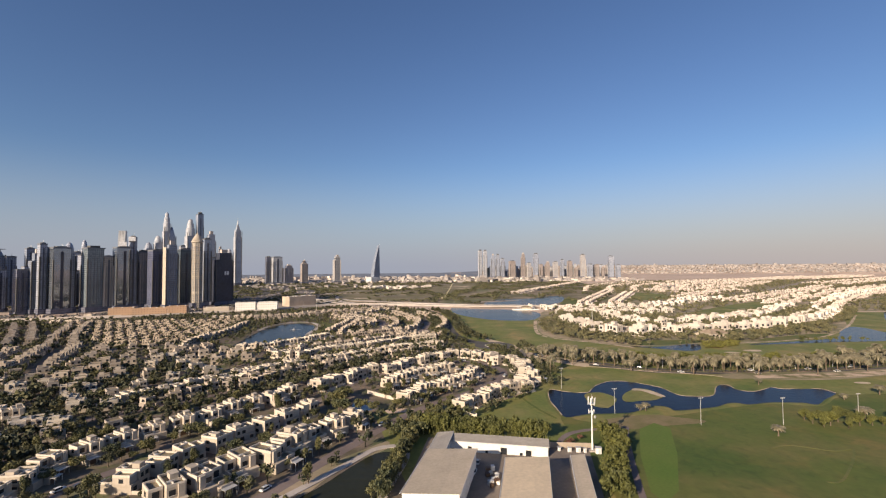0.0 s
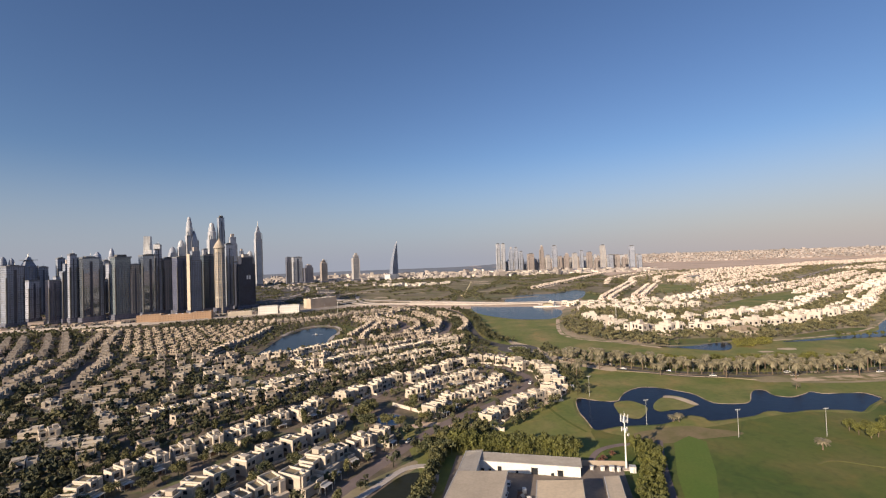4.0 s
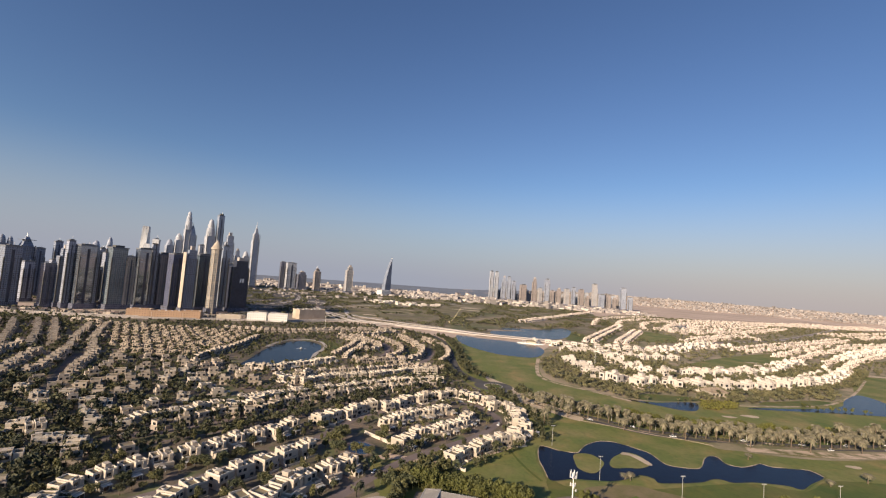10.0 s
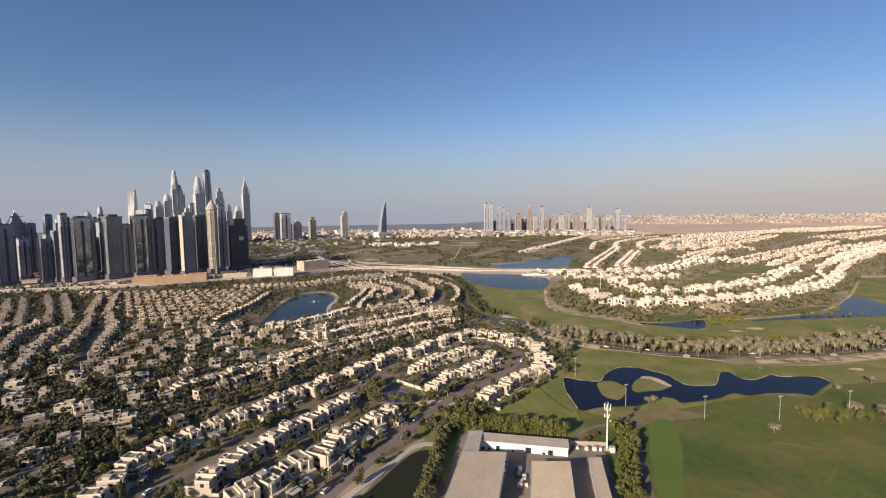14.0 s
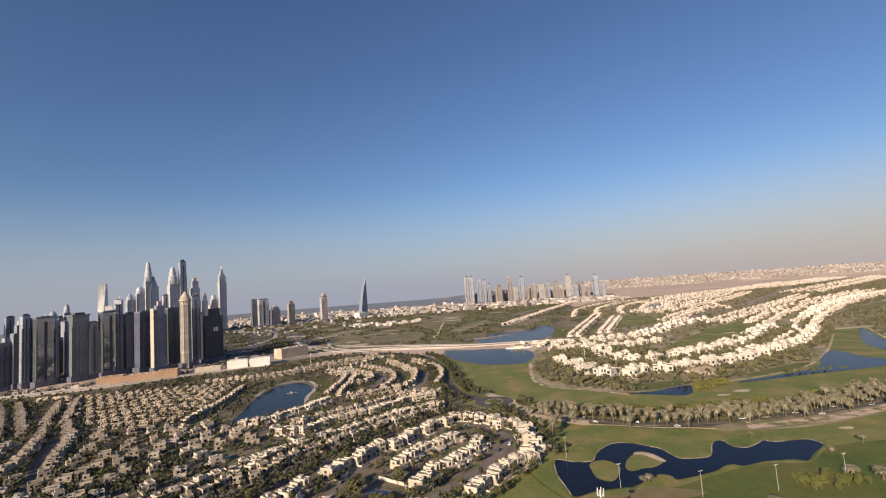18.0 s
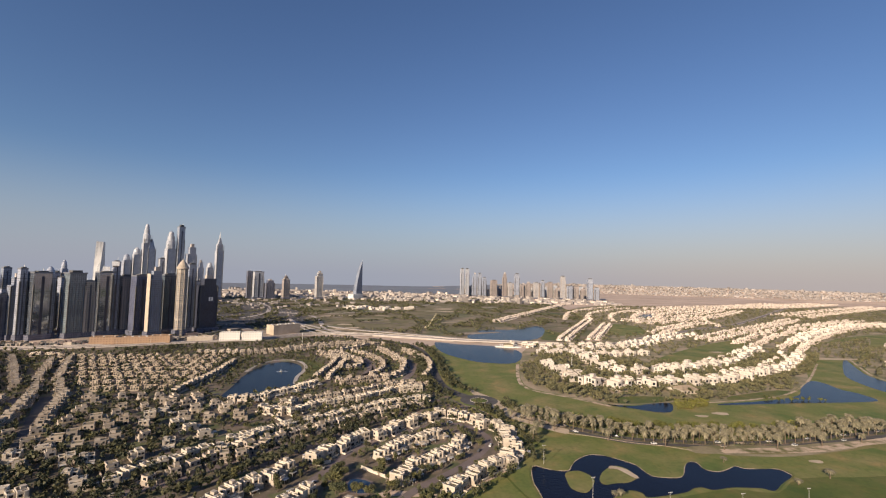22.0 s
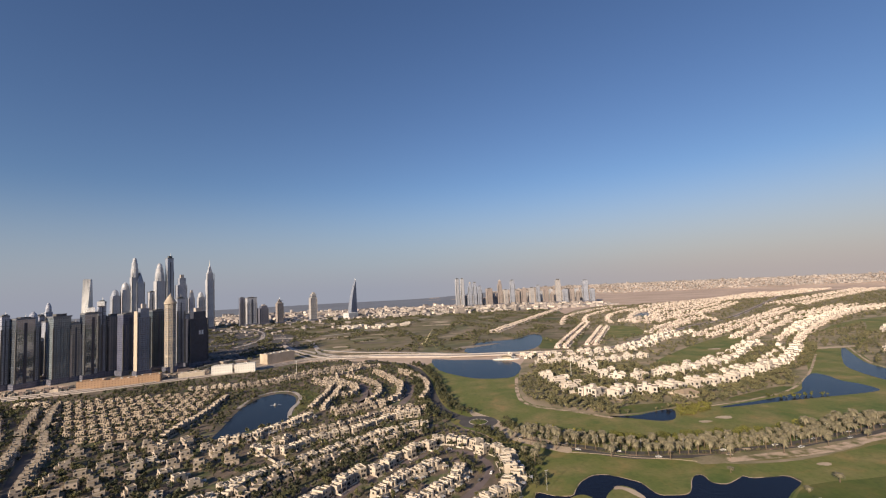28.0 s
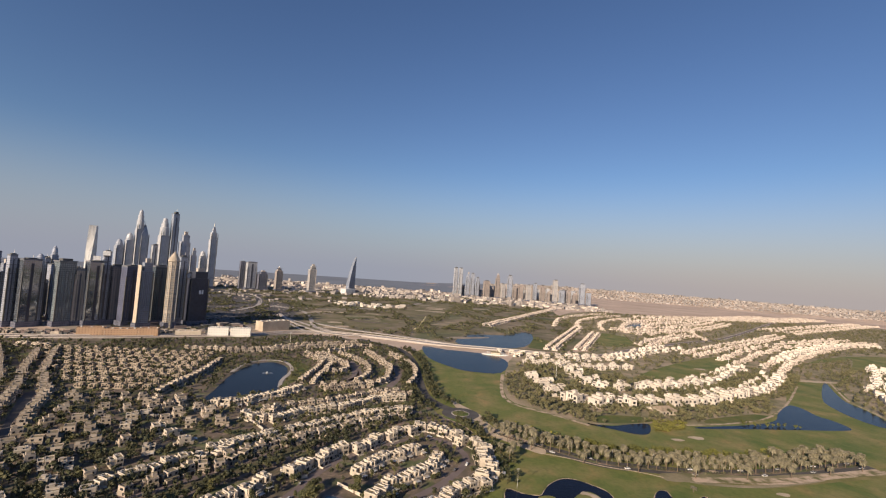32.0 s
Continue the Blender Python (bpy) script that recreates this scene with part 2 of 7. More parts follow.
M_REDLEAF = mat("red_leaves", (0.135, 0.060, 0.040), (0.085, 0.048, 0.030), 0.3, 0.8, fine=1.5, spread=0.3, island=True)
M_TURFY = mat("dry_turf", (0.225, 0.185, 0.075), (0.145, 0.138, 0.040), 0.08, 0.9, fine=0.6)
M_TYRE = mat("tyre_rubber", (0.03, 0.03, 0.03), None, 2.0, 0.9)


def mottle(material, rows):
    """Adds broad patches of lighter and darker growth to a ground surface."""
    n, l = material.node_tree.nodes, material.node_tree.links
    b = n["Principled BSDF"]
    geo = n.new("ShaderNodeNewGeometry")
    for scale, lo, hi, tint in rows:
        src = b.inputs["Base Color"].links[0].from_socket
        noi = n.new("ShaderNodeTexNoise")
        noi.inputs["Scale"].default_value, noi.inputs["Detail"].default_value, noi.inputs["Distortion"].default_value = scale, 6, 0.8
        l.new(geo.outputs["Position"], noi.inputs["Vector"])
        rng = n.new("ShaderNodeMapRange")
        rng.inputs["From Min"].default_value, rng.inputs["From Max"].default_value = lo, hi
        l.new(noi.outputs["Fac"], rng.inputs["Value"])
        mx = n.new("ShaderNodeMix")
        mx.data_type, mx.blend_type = "RGBA", "MULTIPLY"
        mx.inputs[7].default_value = (*tint, 1)
        l.new(rng.outputs["Result"], mx.inputs[0])
        l.new(src, mx.inputs[6])
        l.new(mx.outputs[2], b.inputs["Base Color"])


for turf in (M_TURF, M_TURF2, M_DIMTURF):
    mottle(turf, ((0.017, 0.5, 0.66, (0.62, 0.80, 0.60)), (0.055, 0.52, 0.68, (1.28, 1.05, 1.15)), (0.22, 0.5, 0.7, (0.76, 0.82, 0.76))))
mottle(M_GARDEN, ((0.05, 0.52, 0.62, (0.75, 1.05, 0.62)), (0.2, 0.55, 0.66, (1.5, 1.42, 1.4))))
mottle(M_ROUGH, ((0.008, 0.5, 0.62, (0.55, 0.72, 0.5)), (0.03, 0.56, 0.66, (1.5, 1.4, 1.4))))


def water_mat(name, colour, ripple=0.35):
    m = mat(name, colour, tuple(c * 0.8 for c in colour), 0.02, 0.16, fine=ripple, bump=0.25)
    m.node_tree.nodes["Principled BSDF"].inputs["Specular IOR Level"].default_value = 0.055
    return m


M_WATER = water_mat("pond_water", (0.010, 0.013, 0.026))
M_LAKE = water_mat("lake_water", (0.014, 0.018, 0.029))
M_CANAL = water_mat("canal_water", (0.028, 0.030, 0.018))
# distance haze is put into the sea's pale grey-blue base colour
M_SEA = mat("haze_tinted_sea", (0.19, 0.205, 0.235), (0.165, 0.18, 0.21), 0.002, 0.75, fine=0.05)


# ---------------------------------------------------------------- mesh helpers
def mesh_of(bm, name, material):
    me = bpy.data.meshes.new(name)
    bm.to_mesh(me)
    bm.free()
    for x in material if isinstance(material, (list, tuple)) else [material]:
        me.materials.append(x)
    return me


def part(name, bm, material, parent, label="", m=None):
    ob = new(name, mesh_of(bm, name, material) if isinstance(bm, bmesh.types.BMesh) else bm)
    ob.parent = parent
    if m is not None:
        ob.matrix_basis = m
    return tagged(ob, label)


def thing(name, m, label, category, group=""):
    ob = new(name)
    ob.empty_display_size = 0.5
    ob.matrix_basis = m
    return tagged(ob, label, category, group)


def box(bm, x, y, z, sx, sy, sz, rot=0.0, mi=0, taper=1.0):
    """Box with its base centre at x, y, z."""
    c, s = math.cos(rot), math.sin(rot)
    vs = []
    for dz, k in ((0, 1.0), (sz, taper)):
        for dx, dy in ((-1, -1), (1, -1), (1, 1), (-1, 1)):
            px, py = dx * sx / 2 * k, dy * sy / 2 * k
            vs.append(bm.verts.new((x + c * px - s * py, y + s * px + c * py, z + dz)))
    for q in ((3, 2, 1, 0), (4, 5, 6, 7), (0, 1, 5, 4), (1, 2, 6, 5), (2, 3, 7, 6), (3, 0, 4, 7)):
        bm.faces.new([vs[i] for i in q]).material_index = mi


def boxes(*rows):
    bm = bmesh.new()
    for r in rows:
        box(bm, *r)
    return bm


def prism(bm, ring, z0, z1, k=1.0, cap=True, mi=0):
    """Closed ring of (x, y) drawn up from z0 to z1, scaled by k at the top."""
    a = [bm.verts.new((x, y, z0)) for x, y in ring]
    b = [bm.verts.new((x * k, y * k, z1)) for x, y in ring]
    n = len(ring)
    for i in range(n):
        bm.faces.new((a[i], a[(i + 1) % n], b[(i + 1) % n], b[i])).material_index = mi
    if cap:
        bm.faces.new(b).material_index = mi
    return b


def circle(r, n=16, ry=None):
    return [(r * math.cos(2 * math.pi * i / n), (ry or r) * math.sin(2 * math.pi * i / n)) for i in range(n)]


def revolve(profile, n=12):
    """Solid of revolution through (radius, z) rows."""
    bm = bmesh.new()
    rings = [[bm.verts.new((r * math.cos(2 * math.pi * i / n), r * math.sin(2 * math.pi * i / n), z)) for i in range(n)] for r, z in profile]
    for a, b in zip(rings, rings[1:]):
        for i in range(n):
            bm.faces.new((a[i], a[(i + 1) % n], b[(i + 1) % n], b[i]))
    bm.faces.new(rings[-1])
    return bm


def smooth(pts, closed=True, step=4):
    """Catmull-Rom through the control points."""
    n, out = len(pts), []
    for i in range(n if closed else n - 1):
        p = [Vector(pts[(i + k) % n] if closed else pts[min(max(i + k, 0), n - 1)]) for k in (-1, 0, 1, 2)]
        for j in range(step):
            t = j / step
            out.append(tuple(0.5 * (2 * p[1] + (p[2] - p[0]) * t + (2 * p[0] - 5 * p[1] + 4 * p[2] - p[3]) * t * t + (3 * p[1] - p[0] - 3 * p[2] + p[3]) * t ** 3)))
    if not closed:
        out.append(tuple(pts[-1]))
    return out


def sheet(name, pts, z, material, label, category, step=4, kind="structure"):
    """Flat patch of ground inside a smoothed outline."""
    ring = smooth(pts, True, step) if step > 1 else pts
    bm = bmesh.new()
    f = bm.faces.new([bm.verts.new((x, y, z)) for x, y in ring])
    bmesh.ops.recalc_face_normals(bm, faces=[f])
    if f.normal.z < 0:
        f.normal_flip()
    bmesh.ops.triangulate(bm, faces=[f])
    ob = new(name, mesh_of(bm, name, material))
    return tagged(ob, label, category, kind=kind)


def offset_line(pts, d):
    out = []
    for i, p in enumerate(pts):
        a, b = Vector(pts[max(i - 1, 0)]), Vector(pts[min(i + 1, len(pts) - 1)])
        t = (b - a).normalized()
        out.append((p[0] - t.y * d, p[1] + t.x * d))
    return out


def ribbon_mesh(bm, line, w, z, h=0.0, mi=0):
    """Strip of width w along a line; with h it is a raised kerb or wall."""
    l, r = offset_line(line, w / 2), offset_line(line, -w / 2)
    vl = [bm.verts.new((x, y, z + h)) for x, y in l]
    vr = [bm.verts.new((x, y, z + h)) for x, y in r]
    for i in range(len(line) - 1):
        bm.faces.new((vr[i], vr[i + 1], vl[i + 1], vl[i])).material_index = mi
    if h:
        bl = [bm.verts.new((x, y, z)) for x, y in l]
        br = [bm.verts.new((x, y, z)) for x, y in r]
        for i in range(len(line) - 1):
            bm.faces.new((vl[i], vl[i + 1], bl[i + 1], bl[i])).material_index = mi
            bm.faces.new((br[i], br[i + 1], vr[i + 1], vr[i])).material_index = mi


def ribbon(name, pts, w, z, material, label, category, h=0.0, step=5):
    bm = bmesh.new()
    ribbon_mesh(bm, smooth(pts, False, step), w, z, h)
    return tagged(new(name, mesh_of(bm, name, material)), label, category, kind="structure")


def along(pts, spacing, start=0.0, step=6):
    """Places and headings at even spacing along a smoothed line."""
    line = smooth(pts, False, step) if len(pts) > 2 else pts
    out, need = [], start
    for a, b in zip(line, line[1:]):
        a, b = Vector(a), Vector(b)
        d = (b - a).length
        while need <= d:
            p = a + (b - a) * (need / d)
            out.append((p.x, p.y, math.atan2(b.y - a.y, b.x - a.x)))
            need += spacing
        need -= d
    return out


class Soup:
    """Many small solids joined in one mesh."""

    def __init__(self):
        self.v, self.f, self.m = [], [], []

    def box(self, x, y, z, sx, sy, sz, rot=0.0, mi=0, top=None):
        c, s, o = math.cos(rot), math.sin(rot), len(self.v)
        for dz in (0, sz):
            for dx, dy in ((-1, -1), (1, -1), (1, 1), (-1, 1)):
                px, py = dx * sx / 2, dy * sy / 2
                self.v.append((x + c * px - s * py, y + s * px + c * py, z + dz))
        for k, q in enumerate(((4, 5, 6, 7), (0, 1, 5, 4), (1, 2, 6, 5), (2, 3, 7, 6), (3, 0, 4, 7))):
            self.f.append(tuple(o + i for i in q))
            self.m.append(mi if k or top is None else top)

    def done(self, name, mats, label, category, parent=None):
        me = bpy.data.meshes.new(name)
        me.from_pydata(self.v, [], self.f)
        for x in mats:
            me.materials.append(x)
        me.polygons.foreach_set("material_index", self.m)
        ob = new(name, me)
        if parent:
            ob.parent = parent
        return tagged(ob, label, category, kind="stuff")


def inside(poly, x, y):
    """Whether points lie in a polygon (arrays)."""
    r = np.zeros(len(x), bool)
    n = len(poly)
    for i in range(n):
        (x1, y1), (x2, y2) = poly[i], poly[(i + 1) % n]
        if y1 == y2:
            continue
        hit = ((y1 > y) != (y2 > y)) & (x < (x2 - x1) * (y - y1) / (y2 - y1) + x1)
        r ^= hit
    return r


def off_line(line, x, y):
    """Distance of points from a line (arrays)."""
    best = np.full(len(x), 1e9)
    for (x1, y1), (x2, y2) in zip(line, line[1:]):
        dx, dy = x2 - x1, y2 - y1
        t = np.clip(((x - x1) * dx + (y - y1) * dy) / max(dx * dx + dy * dy, 1e-6), 0, 1)
        best = np.minimum(best, np.hypot(x - x1 - t * dx, y - y1 - t * dy))
    return best


# ---------------------------------------------------------------- plan
POOL = [(-51, 258), (-39, 254), (-40, 241), (-50, 244)]
POND = [(65, 278), (75, 273), (86, 271), (91, 278), (98, 288), (110, 297), (121, 296), (130, 288), (136, 281), (137, 272), (139, 264), (147, 262), (155, 262), (161, 267), (169, 279), (176, 286), (181, 285), (180, 275), (187, 271), (198, 276), (205, 280), (209, 276), (223, 276), (232, 275), (233, 266), (216, 254), (204, 245), (199, 248), (191, 249), (180, 249), (167, 246), (162, 249), (156, 248), (148, 243), (134, 239), (122, 237), (121, 242), (117, 245), (112, 244), (104, 238), (96, 234), (86, 233), (73, 232), (63, 228), (60, 231), (60, 244), (60, 257)]
ISL1 = [(84, 268), (94, 271), (99, 262), (97, 254), (88, 242), (81, 246), (81, 256)]
ISL2 = [(102, 258), (109, 270), (120, 279), (126, 276), (128, 269), (128, 262), (119, 255), (111, 254), (103, 252)]
CANAL = [(-29, 186), (-21, 187), (-19, 180), (-20, 173), (-23, 162), (-25, 149), (-51, 148), (-50, 151), (-44, 160), (-37, 174)]
CANALPATH = [(-57, 148), (-49, 160), (-39, 176), (-30, 190), (-21, 193), (-17, 187), (-17, 178), (-20, 162), (-22, 149)]
LAKE = [(-206, 432), (-211, 465), (-219, 518), (-221, 559), (-214, 597), (-198, 611), (-182, 602), (-167, 579), (-156, 531), (-150, 488), (-154, 470), (-168, 462), (-180, 450), (-192, 438)]
CHAN = [(21, 793), (56, 766), (91, 760), (135, 733), (156, 713), (129, 632), (91, 626), (61, 645), (23, 714)]
LAKE3 = [(86, 916), (134, 1020), (219, 1048), (291, 1135), (287, 1046), (228, 890), (152, 850), (97, 864)]
LAKE2 = [(300, 431), (345, 441), (390, 455), (420, 472), (448, 502), (496, 541), (503, 527), (494, 498), (498, 482), (494, 456), (479, 446), (431, 440), (367, 434), (300, 426)]
LAKE2B = [(709, 711), (652, 634), (614, 579), (597, 532), (574, 487), (546, 462), (540, 489), (556, 540), (590, 591)]
POND2 = [(178, 424), (188, 421), (204, 420), (225, 428), (246, 432), (238, 412), (228, 400), (216, 399), (205, 405), (192, 413), (180, 419)]
FAIR = [(345, 655), (470, 778), (617, 893), (690, 920), (596, 794), (482, 697), (401, 652)]
GREENR = [(589, 628), (760, 800), (935, 910), (818, 772), (629, 628), (562, 544)]
PALMROAD = [(75, 384), (96, 363), (125, 344), (151, 327), (181, 322), (223, 318), (278, 322), (345, 337), (400, 351)]
ROADX = [(-64, 148), (-52, 173), (-40, 197), (-24, 227), (-6, 252)]
ROADAB = [(-135, 153), (-129, 168), (-121, 178), (-112, 191), (-103, 210), (-93, 224), (-79, 244), (-70, 267), (-54, 308), (-22, 340), (7, 361), (30, 354), (43, 325), (30, 293), (10, 268), (-6, 252)]
BELT = [(-198, 158), (-196, 184), (-189, 222), (-168, 243), (-143, 268), (-115, 303), (-84, 350), (-35, 406), (9, 432)]
HW = [(-1250, 575), (-900, 615), (-660, 666), (-515, 712), (-414, 767), (-318, 818), (-232, 894), (-155, 910), (-33, 873), (56, 844)]
HWB = [(-155, 910), (-268, 1038), (-354, 1146)]
PROAD = [(64, 864), (157, 830), (263, 813), (368, 841), (473, 934), (592, 1030), (748, 1148), (1022, 1363), (1898, 2231)]
HEDGE_E = [(72, 208), (73, 194), (64, 170), (56, 149)]
HEDGE_N = [(-12, 209), (4, 208), (25, 204), (45, 200)]
HEDGE_W = [(-14, 209), (-18, 185), (-21, 162), (-23, 149)]
BUSH_GOLF = [(177, 221), (177, 216), (179, 212), (183, 213), (191, 218), (193, 215), (197, 213), (203, 213), (207, 212), (186, 222), (188, 209)]
PALMS_GOLF = [(149, 201, 0.95), (208, 222, 1.3), (219, 216, 1.4), (201, 286, 0.8), (226, 253, 0.8), (255, 262, 1.0), (103, 237, 0.85), (106, 237, 0.8), (92, 353, 0.9)]
LAMPS = [(88, 233), (123, 216), (162, 215), (204, 221), (73, 280)]
ROWA = [(-91, 146), (-83, 155), (-78, 165), (-69, 175), (-65, 189), (-57, 200), (-50, 210), (-44, 224)]
ROWB = [(-112, 159), (-110, 174), (-103, 183), (-98, 196), (-91, 206), (-83, 221), (-69, 241)]
ROWC = [(-149, 148), (-151, 172), (-146, 185), (-141, 195), (-136, 204), (-129, 212), (-121, 221), (-115, 231), (-108, 242), (-100, 252), (-90, 270)]
ROWD = [(-183, 257), (-178, 267), (-168, 277), (-162, 287), (-152, 297), (-140, 302), (-135, 319), (-125, 332)]
CR1 = [(-78, 282), (-68, 301), (-56, 319), (-40, 331), (-23, 354), (-7, 368), (10, 381), (32, 373), (43, 358), (55, 346), (59, 329), (58, 305), (53, 287)]
CR2 = [(-36, 289), (-21, 308), (-8, 319), (5, 330)]
CR3 = [(-22, 255), (-12, 272), (4, 289), (17, 304), (24, 325)]
CR4 = [(9, 241), (24, 261), (39, 275), (50, 281)]
E1 = [(-188, 417), (-169, 420), (-156, 438), (-142, 455), (-131, 476), (-120, 489)]
E2 = [(-148, 392), (-127, 381), (-112, 399), (-93, 413), (-76, 422), (-52, 444), (-33, 464), (-4, 475)]
E2B = [(-95, 486), (-67, 506), (-49, 514)]
E3 = [(-144, 313), (-127, 330), (-113, 344), (-95, 359), (-79, 376), (-61, 391), (-41, 407), (-20, 423), (-4, 426)]
LKROW = [(-257, 444), (-255, 471), (-256, 529), (-262, 598)]
L1 = [(-366, 324), (-414, 388), (-439, 440)]
L2 = [(-321, 294), (-376, 377), (-395, 417)]
L3 = [(-329, 335), (-343, 366), (-378, 426)]
L4 = [(-305, 347), (-330, 392), (-352, 433)]
SCAT = [(-227, 346), (-203, 348), (-187, 338), (-170, 326), (-235, 367), (-227, 375), (-185, 306), (-221, 278), (-212, 253), (-199, 243), (-185, 249), (-195, 285), (-269, 282), (-298, 300), (-273, 243), (-260, 235), (-235, 216), (-233, 233), (-221, 230), (-201, 214), (-196, 219), (-222, 188), (-205, 182), (-199, 194), (-182, 212), (-294, 266), (-258, 293), (-232, 276), (-266, 310), (-260, 319), (-260, 332), (-246, 336), (-240, 297), (-230, 304), (-226, 313), (-248, 354), (-269, 357), (-300, 378), (-279, 306), (-354, 337), (-325, 288), (-182, 361), (-161, 368), (-205, 384), (-181, 388)]
F1 = [(150, 579), (170, 524), (179, 496), (204, 485), (232, 474), (264, 482), (294, 481), (336, 506), (369, 525), (419, 555), (479, 588), (537, 627), (662, 747)]
F2 = [(236, 576), (267, 564), (300, 563), (336, 584), (378, 596), (429, 619), (503, 678), (627, 792)]
F3 = [(189, 715), (243, 713), (270, 692), (332, 709), (380, 722)]
F4 = [(790, 893), (1065, 1113), (1329, 1277), (1455, 1301)]
SND = [(193, 314), (231, 317), (244, 318), (260, 317), (286, 319), (298, 322), (319, 325), (351, 331), (347, 327), (312, 318), (291, 315), (269, 309), (249, 305), (232, 302), (209, 301), (191, 302)]
SNDL = [(107, 341), (129, 333), (153, 321), (174, 315), (191, 307)]
BUSHP = [(259, 446), (297, 447), (280, 423), (253, 409), (239, 410)]
SHB = [(366, 449), (375, 443), (389, 443), (404, 445), (421, 443)]
BROWN = [(78, 223), (91, 228), (107, 231), (116, 227), (128, 222), (124, 218), (106, 215), (88, 211), (76, 215)]
STRIP = [(91, 211), (106, 212), (79, 154), (69, 153)]
RINGP = [(136, 188), (146, 191), (159, 185), (168, 185), (142, 161), (134, 159), (124, 167), (127, 177)]
CPATH = [(48, 192), (51, 199), (57, 206), (66, 210), (74, 211)]
REDB = [(54, 195), (59, 199), (52, 193)]
VERGE = [(-63, 155), (-53, 168), (-43, 181), (-34, 191), (-26, 199), (-25, 191), (-32, 183), (-40, 173), (-45, 162), (-49, 154)]
SANDV = [(43, 479), (55, 458), (69, 433), (76, 399), (92, 380), (112, 354), (107, 339), (87, 358), (68, 380), (58, 414), (46, 453)]
RIM = [(130, 625), (110, 526), (113, 479), (152, 443), (178, 417)]
RIM2 = [(255, 433), (289, 435), (346, 448), (416, 479), (504, 552), (615, 661)]
FVIL = [(165, 606), (173, 540), (183, 506), (207, 488), (239, 498), (267, 493), (328, 508), (362, 518), (408, 542), (453, 566)]
FVIL2 = [(204, 699), (238, 691), (244, 583), (269, 570), (309, 581), (334, 577), (392, 609), (454, 640)]
NA1 = [(-164, 670), (-135, 630), (-130, 592), (-131, 548), (-134, 510)]
NA2 = [(-144, 680), (-117, 646), (-95, 612), (-94, 576), (-108, 567)]
NA3 = [(-117, 689), (-84, 652), (-64, 603), (-61, 559), (-70, 533)]
NA4 = [(-78, 715), (-55, 666), (-34, 608), (-34, 557), (-43, 528)]
NA5 = [(-39, 713), (-17, 671), (0, 614), (0, 562), (-7, 528)]
NB1 = [(-103, 499), (-71, 509), (-53, 518)]
NB2 = [(-42, 480), (-22, 473), (-2, 480)]
NTOP = [(-134, 704), (-90, 764), (-71, 773)]
NST1 = [(-110, 624), (-87, 613), (-76, 569), (-80, 533)]
NST2 = [(-40, 644), (-23, 603), (-21, 559), (-29, 519)]
RP1 = [(-357, 1171), (-285, 1029), (-222, 936), (-166, 888), (-111, 882)]
RP2 = [(-276, 1054), (-221, 972), (-167, 919), (-98, 891)]
RP3 = [(-245, 1044), (-192, 1000), (-135, 962), (-54, 927), (41, 878), (106, 839)]
RP4 = [(-322, 1083), (-248, 945), (-197, 889), (-131, 868)]
LOOP = [(-732, 1782), (-663, 1782), (-560, 1600), (-485, 1378), (-476, 1263), (-486, 1181)]
RD5 = [(-475, 1408), (-400, 1368), (-359, 1366)]
RD6 = [(-482, 1494), (-414, 1640)]
RD7 = [(-610, 1781), (-568, 2161), (-416, 2412), (-147, 2406)]
DARK = [(-482, 1171), (-477, 1249), (-453, 1303), (-316, 1161), (-306, 1065), (-376, 1039), (-391, 951)]
FW1 = [(-283, 1191), (-240, 1282), (-176, 1163), (-178, 1037), (-252, 1109)]
FW2 = [(-185, 1110), (-73, 1227), (-43, 1111), (-111, 1006), (-165, 1021)]
FW3 = [(-58, 1468), (70, 1998), (141, 1780), (63, 1376), (-39, 1352)]
FW4 = [(153, 1929), (341, 2252), (315, 1946), (153, 1701)]
FW5 = [(-172, 1310), (-83, 1381), (-64, 1290), (-147, 1211)]
LAWN = [(-185, 633), (-150, 610), (-134, 560), (-141, 519), (-149, 489), (-156, 562), (-168, 599)]
LPATH = [(-225, 543), (-227, 593), (-210, 622), (-185, 621), (-166, 593), (-158, 562), (-157, 522), (-150, 489)]
LX2 = [(-404, 459), (-367, 409)]
LX3 = [(-504, 621), (-544, 627)]
LX4 = [(-493, 590), (-422, 481)]
LXS = [(-365, 442), (-333, 390), (-303, 343)]
HR1 = [(-338, 662), (-248, 678), (-196, 737), (-103, 798)]
HR2 = [(-274, 657), (-222, 689), (-163, 736), (-95, 769)]
COL1 = [(284, 868), (507, 1312)]
COL2 = [(355, 888), (510, 1190)]
COL3 = [(205, 1201), (668, 2061)]
PR_A = [(544, 990), (732, 1190), (862, 1292)]
PR_B = [(649, 1241), (848, 1381), (1068, 1542), (1392, 1867)]
PR_C = [(852, 1553), (1142, 1783), (1536, 2098), (2198, 2572)]
PR_D = [(599, 898), (754, 1028), (942, 1177), (1294, 1464)]
PR_E = [(694, 782), (934, 992), (1246, 1214), (1565, 1404)]
PR_F = [(1440, 1581), (1886, 1893), (2736, 2460)]
PR_G = [(610, 1094), (657, 1116), (747, 1189)]
VR = [(996, 896), (858, 758), (732, 657)]
FARPOND = [(693, 1448), (925, 1784), (928, 1704), (799, 1468)]
GREENS_FAR = [(521, 1224), (574, 1170), (524, 1015), (437, 970), (434, 1048)]
GREEN4 = [(1165, 1327), (1425, 1437), (1429, 1362), (1000, 1104)]
SANDN = [(196, 309), (221, 306), (276, 309), (342, 323), (420, 345), (420, 334), (330, 312), (270, 298), (222, 302)]

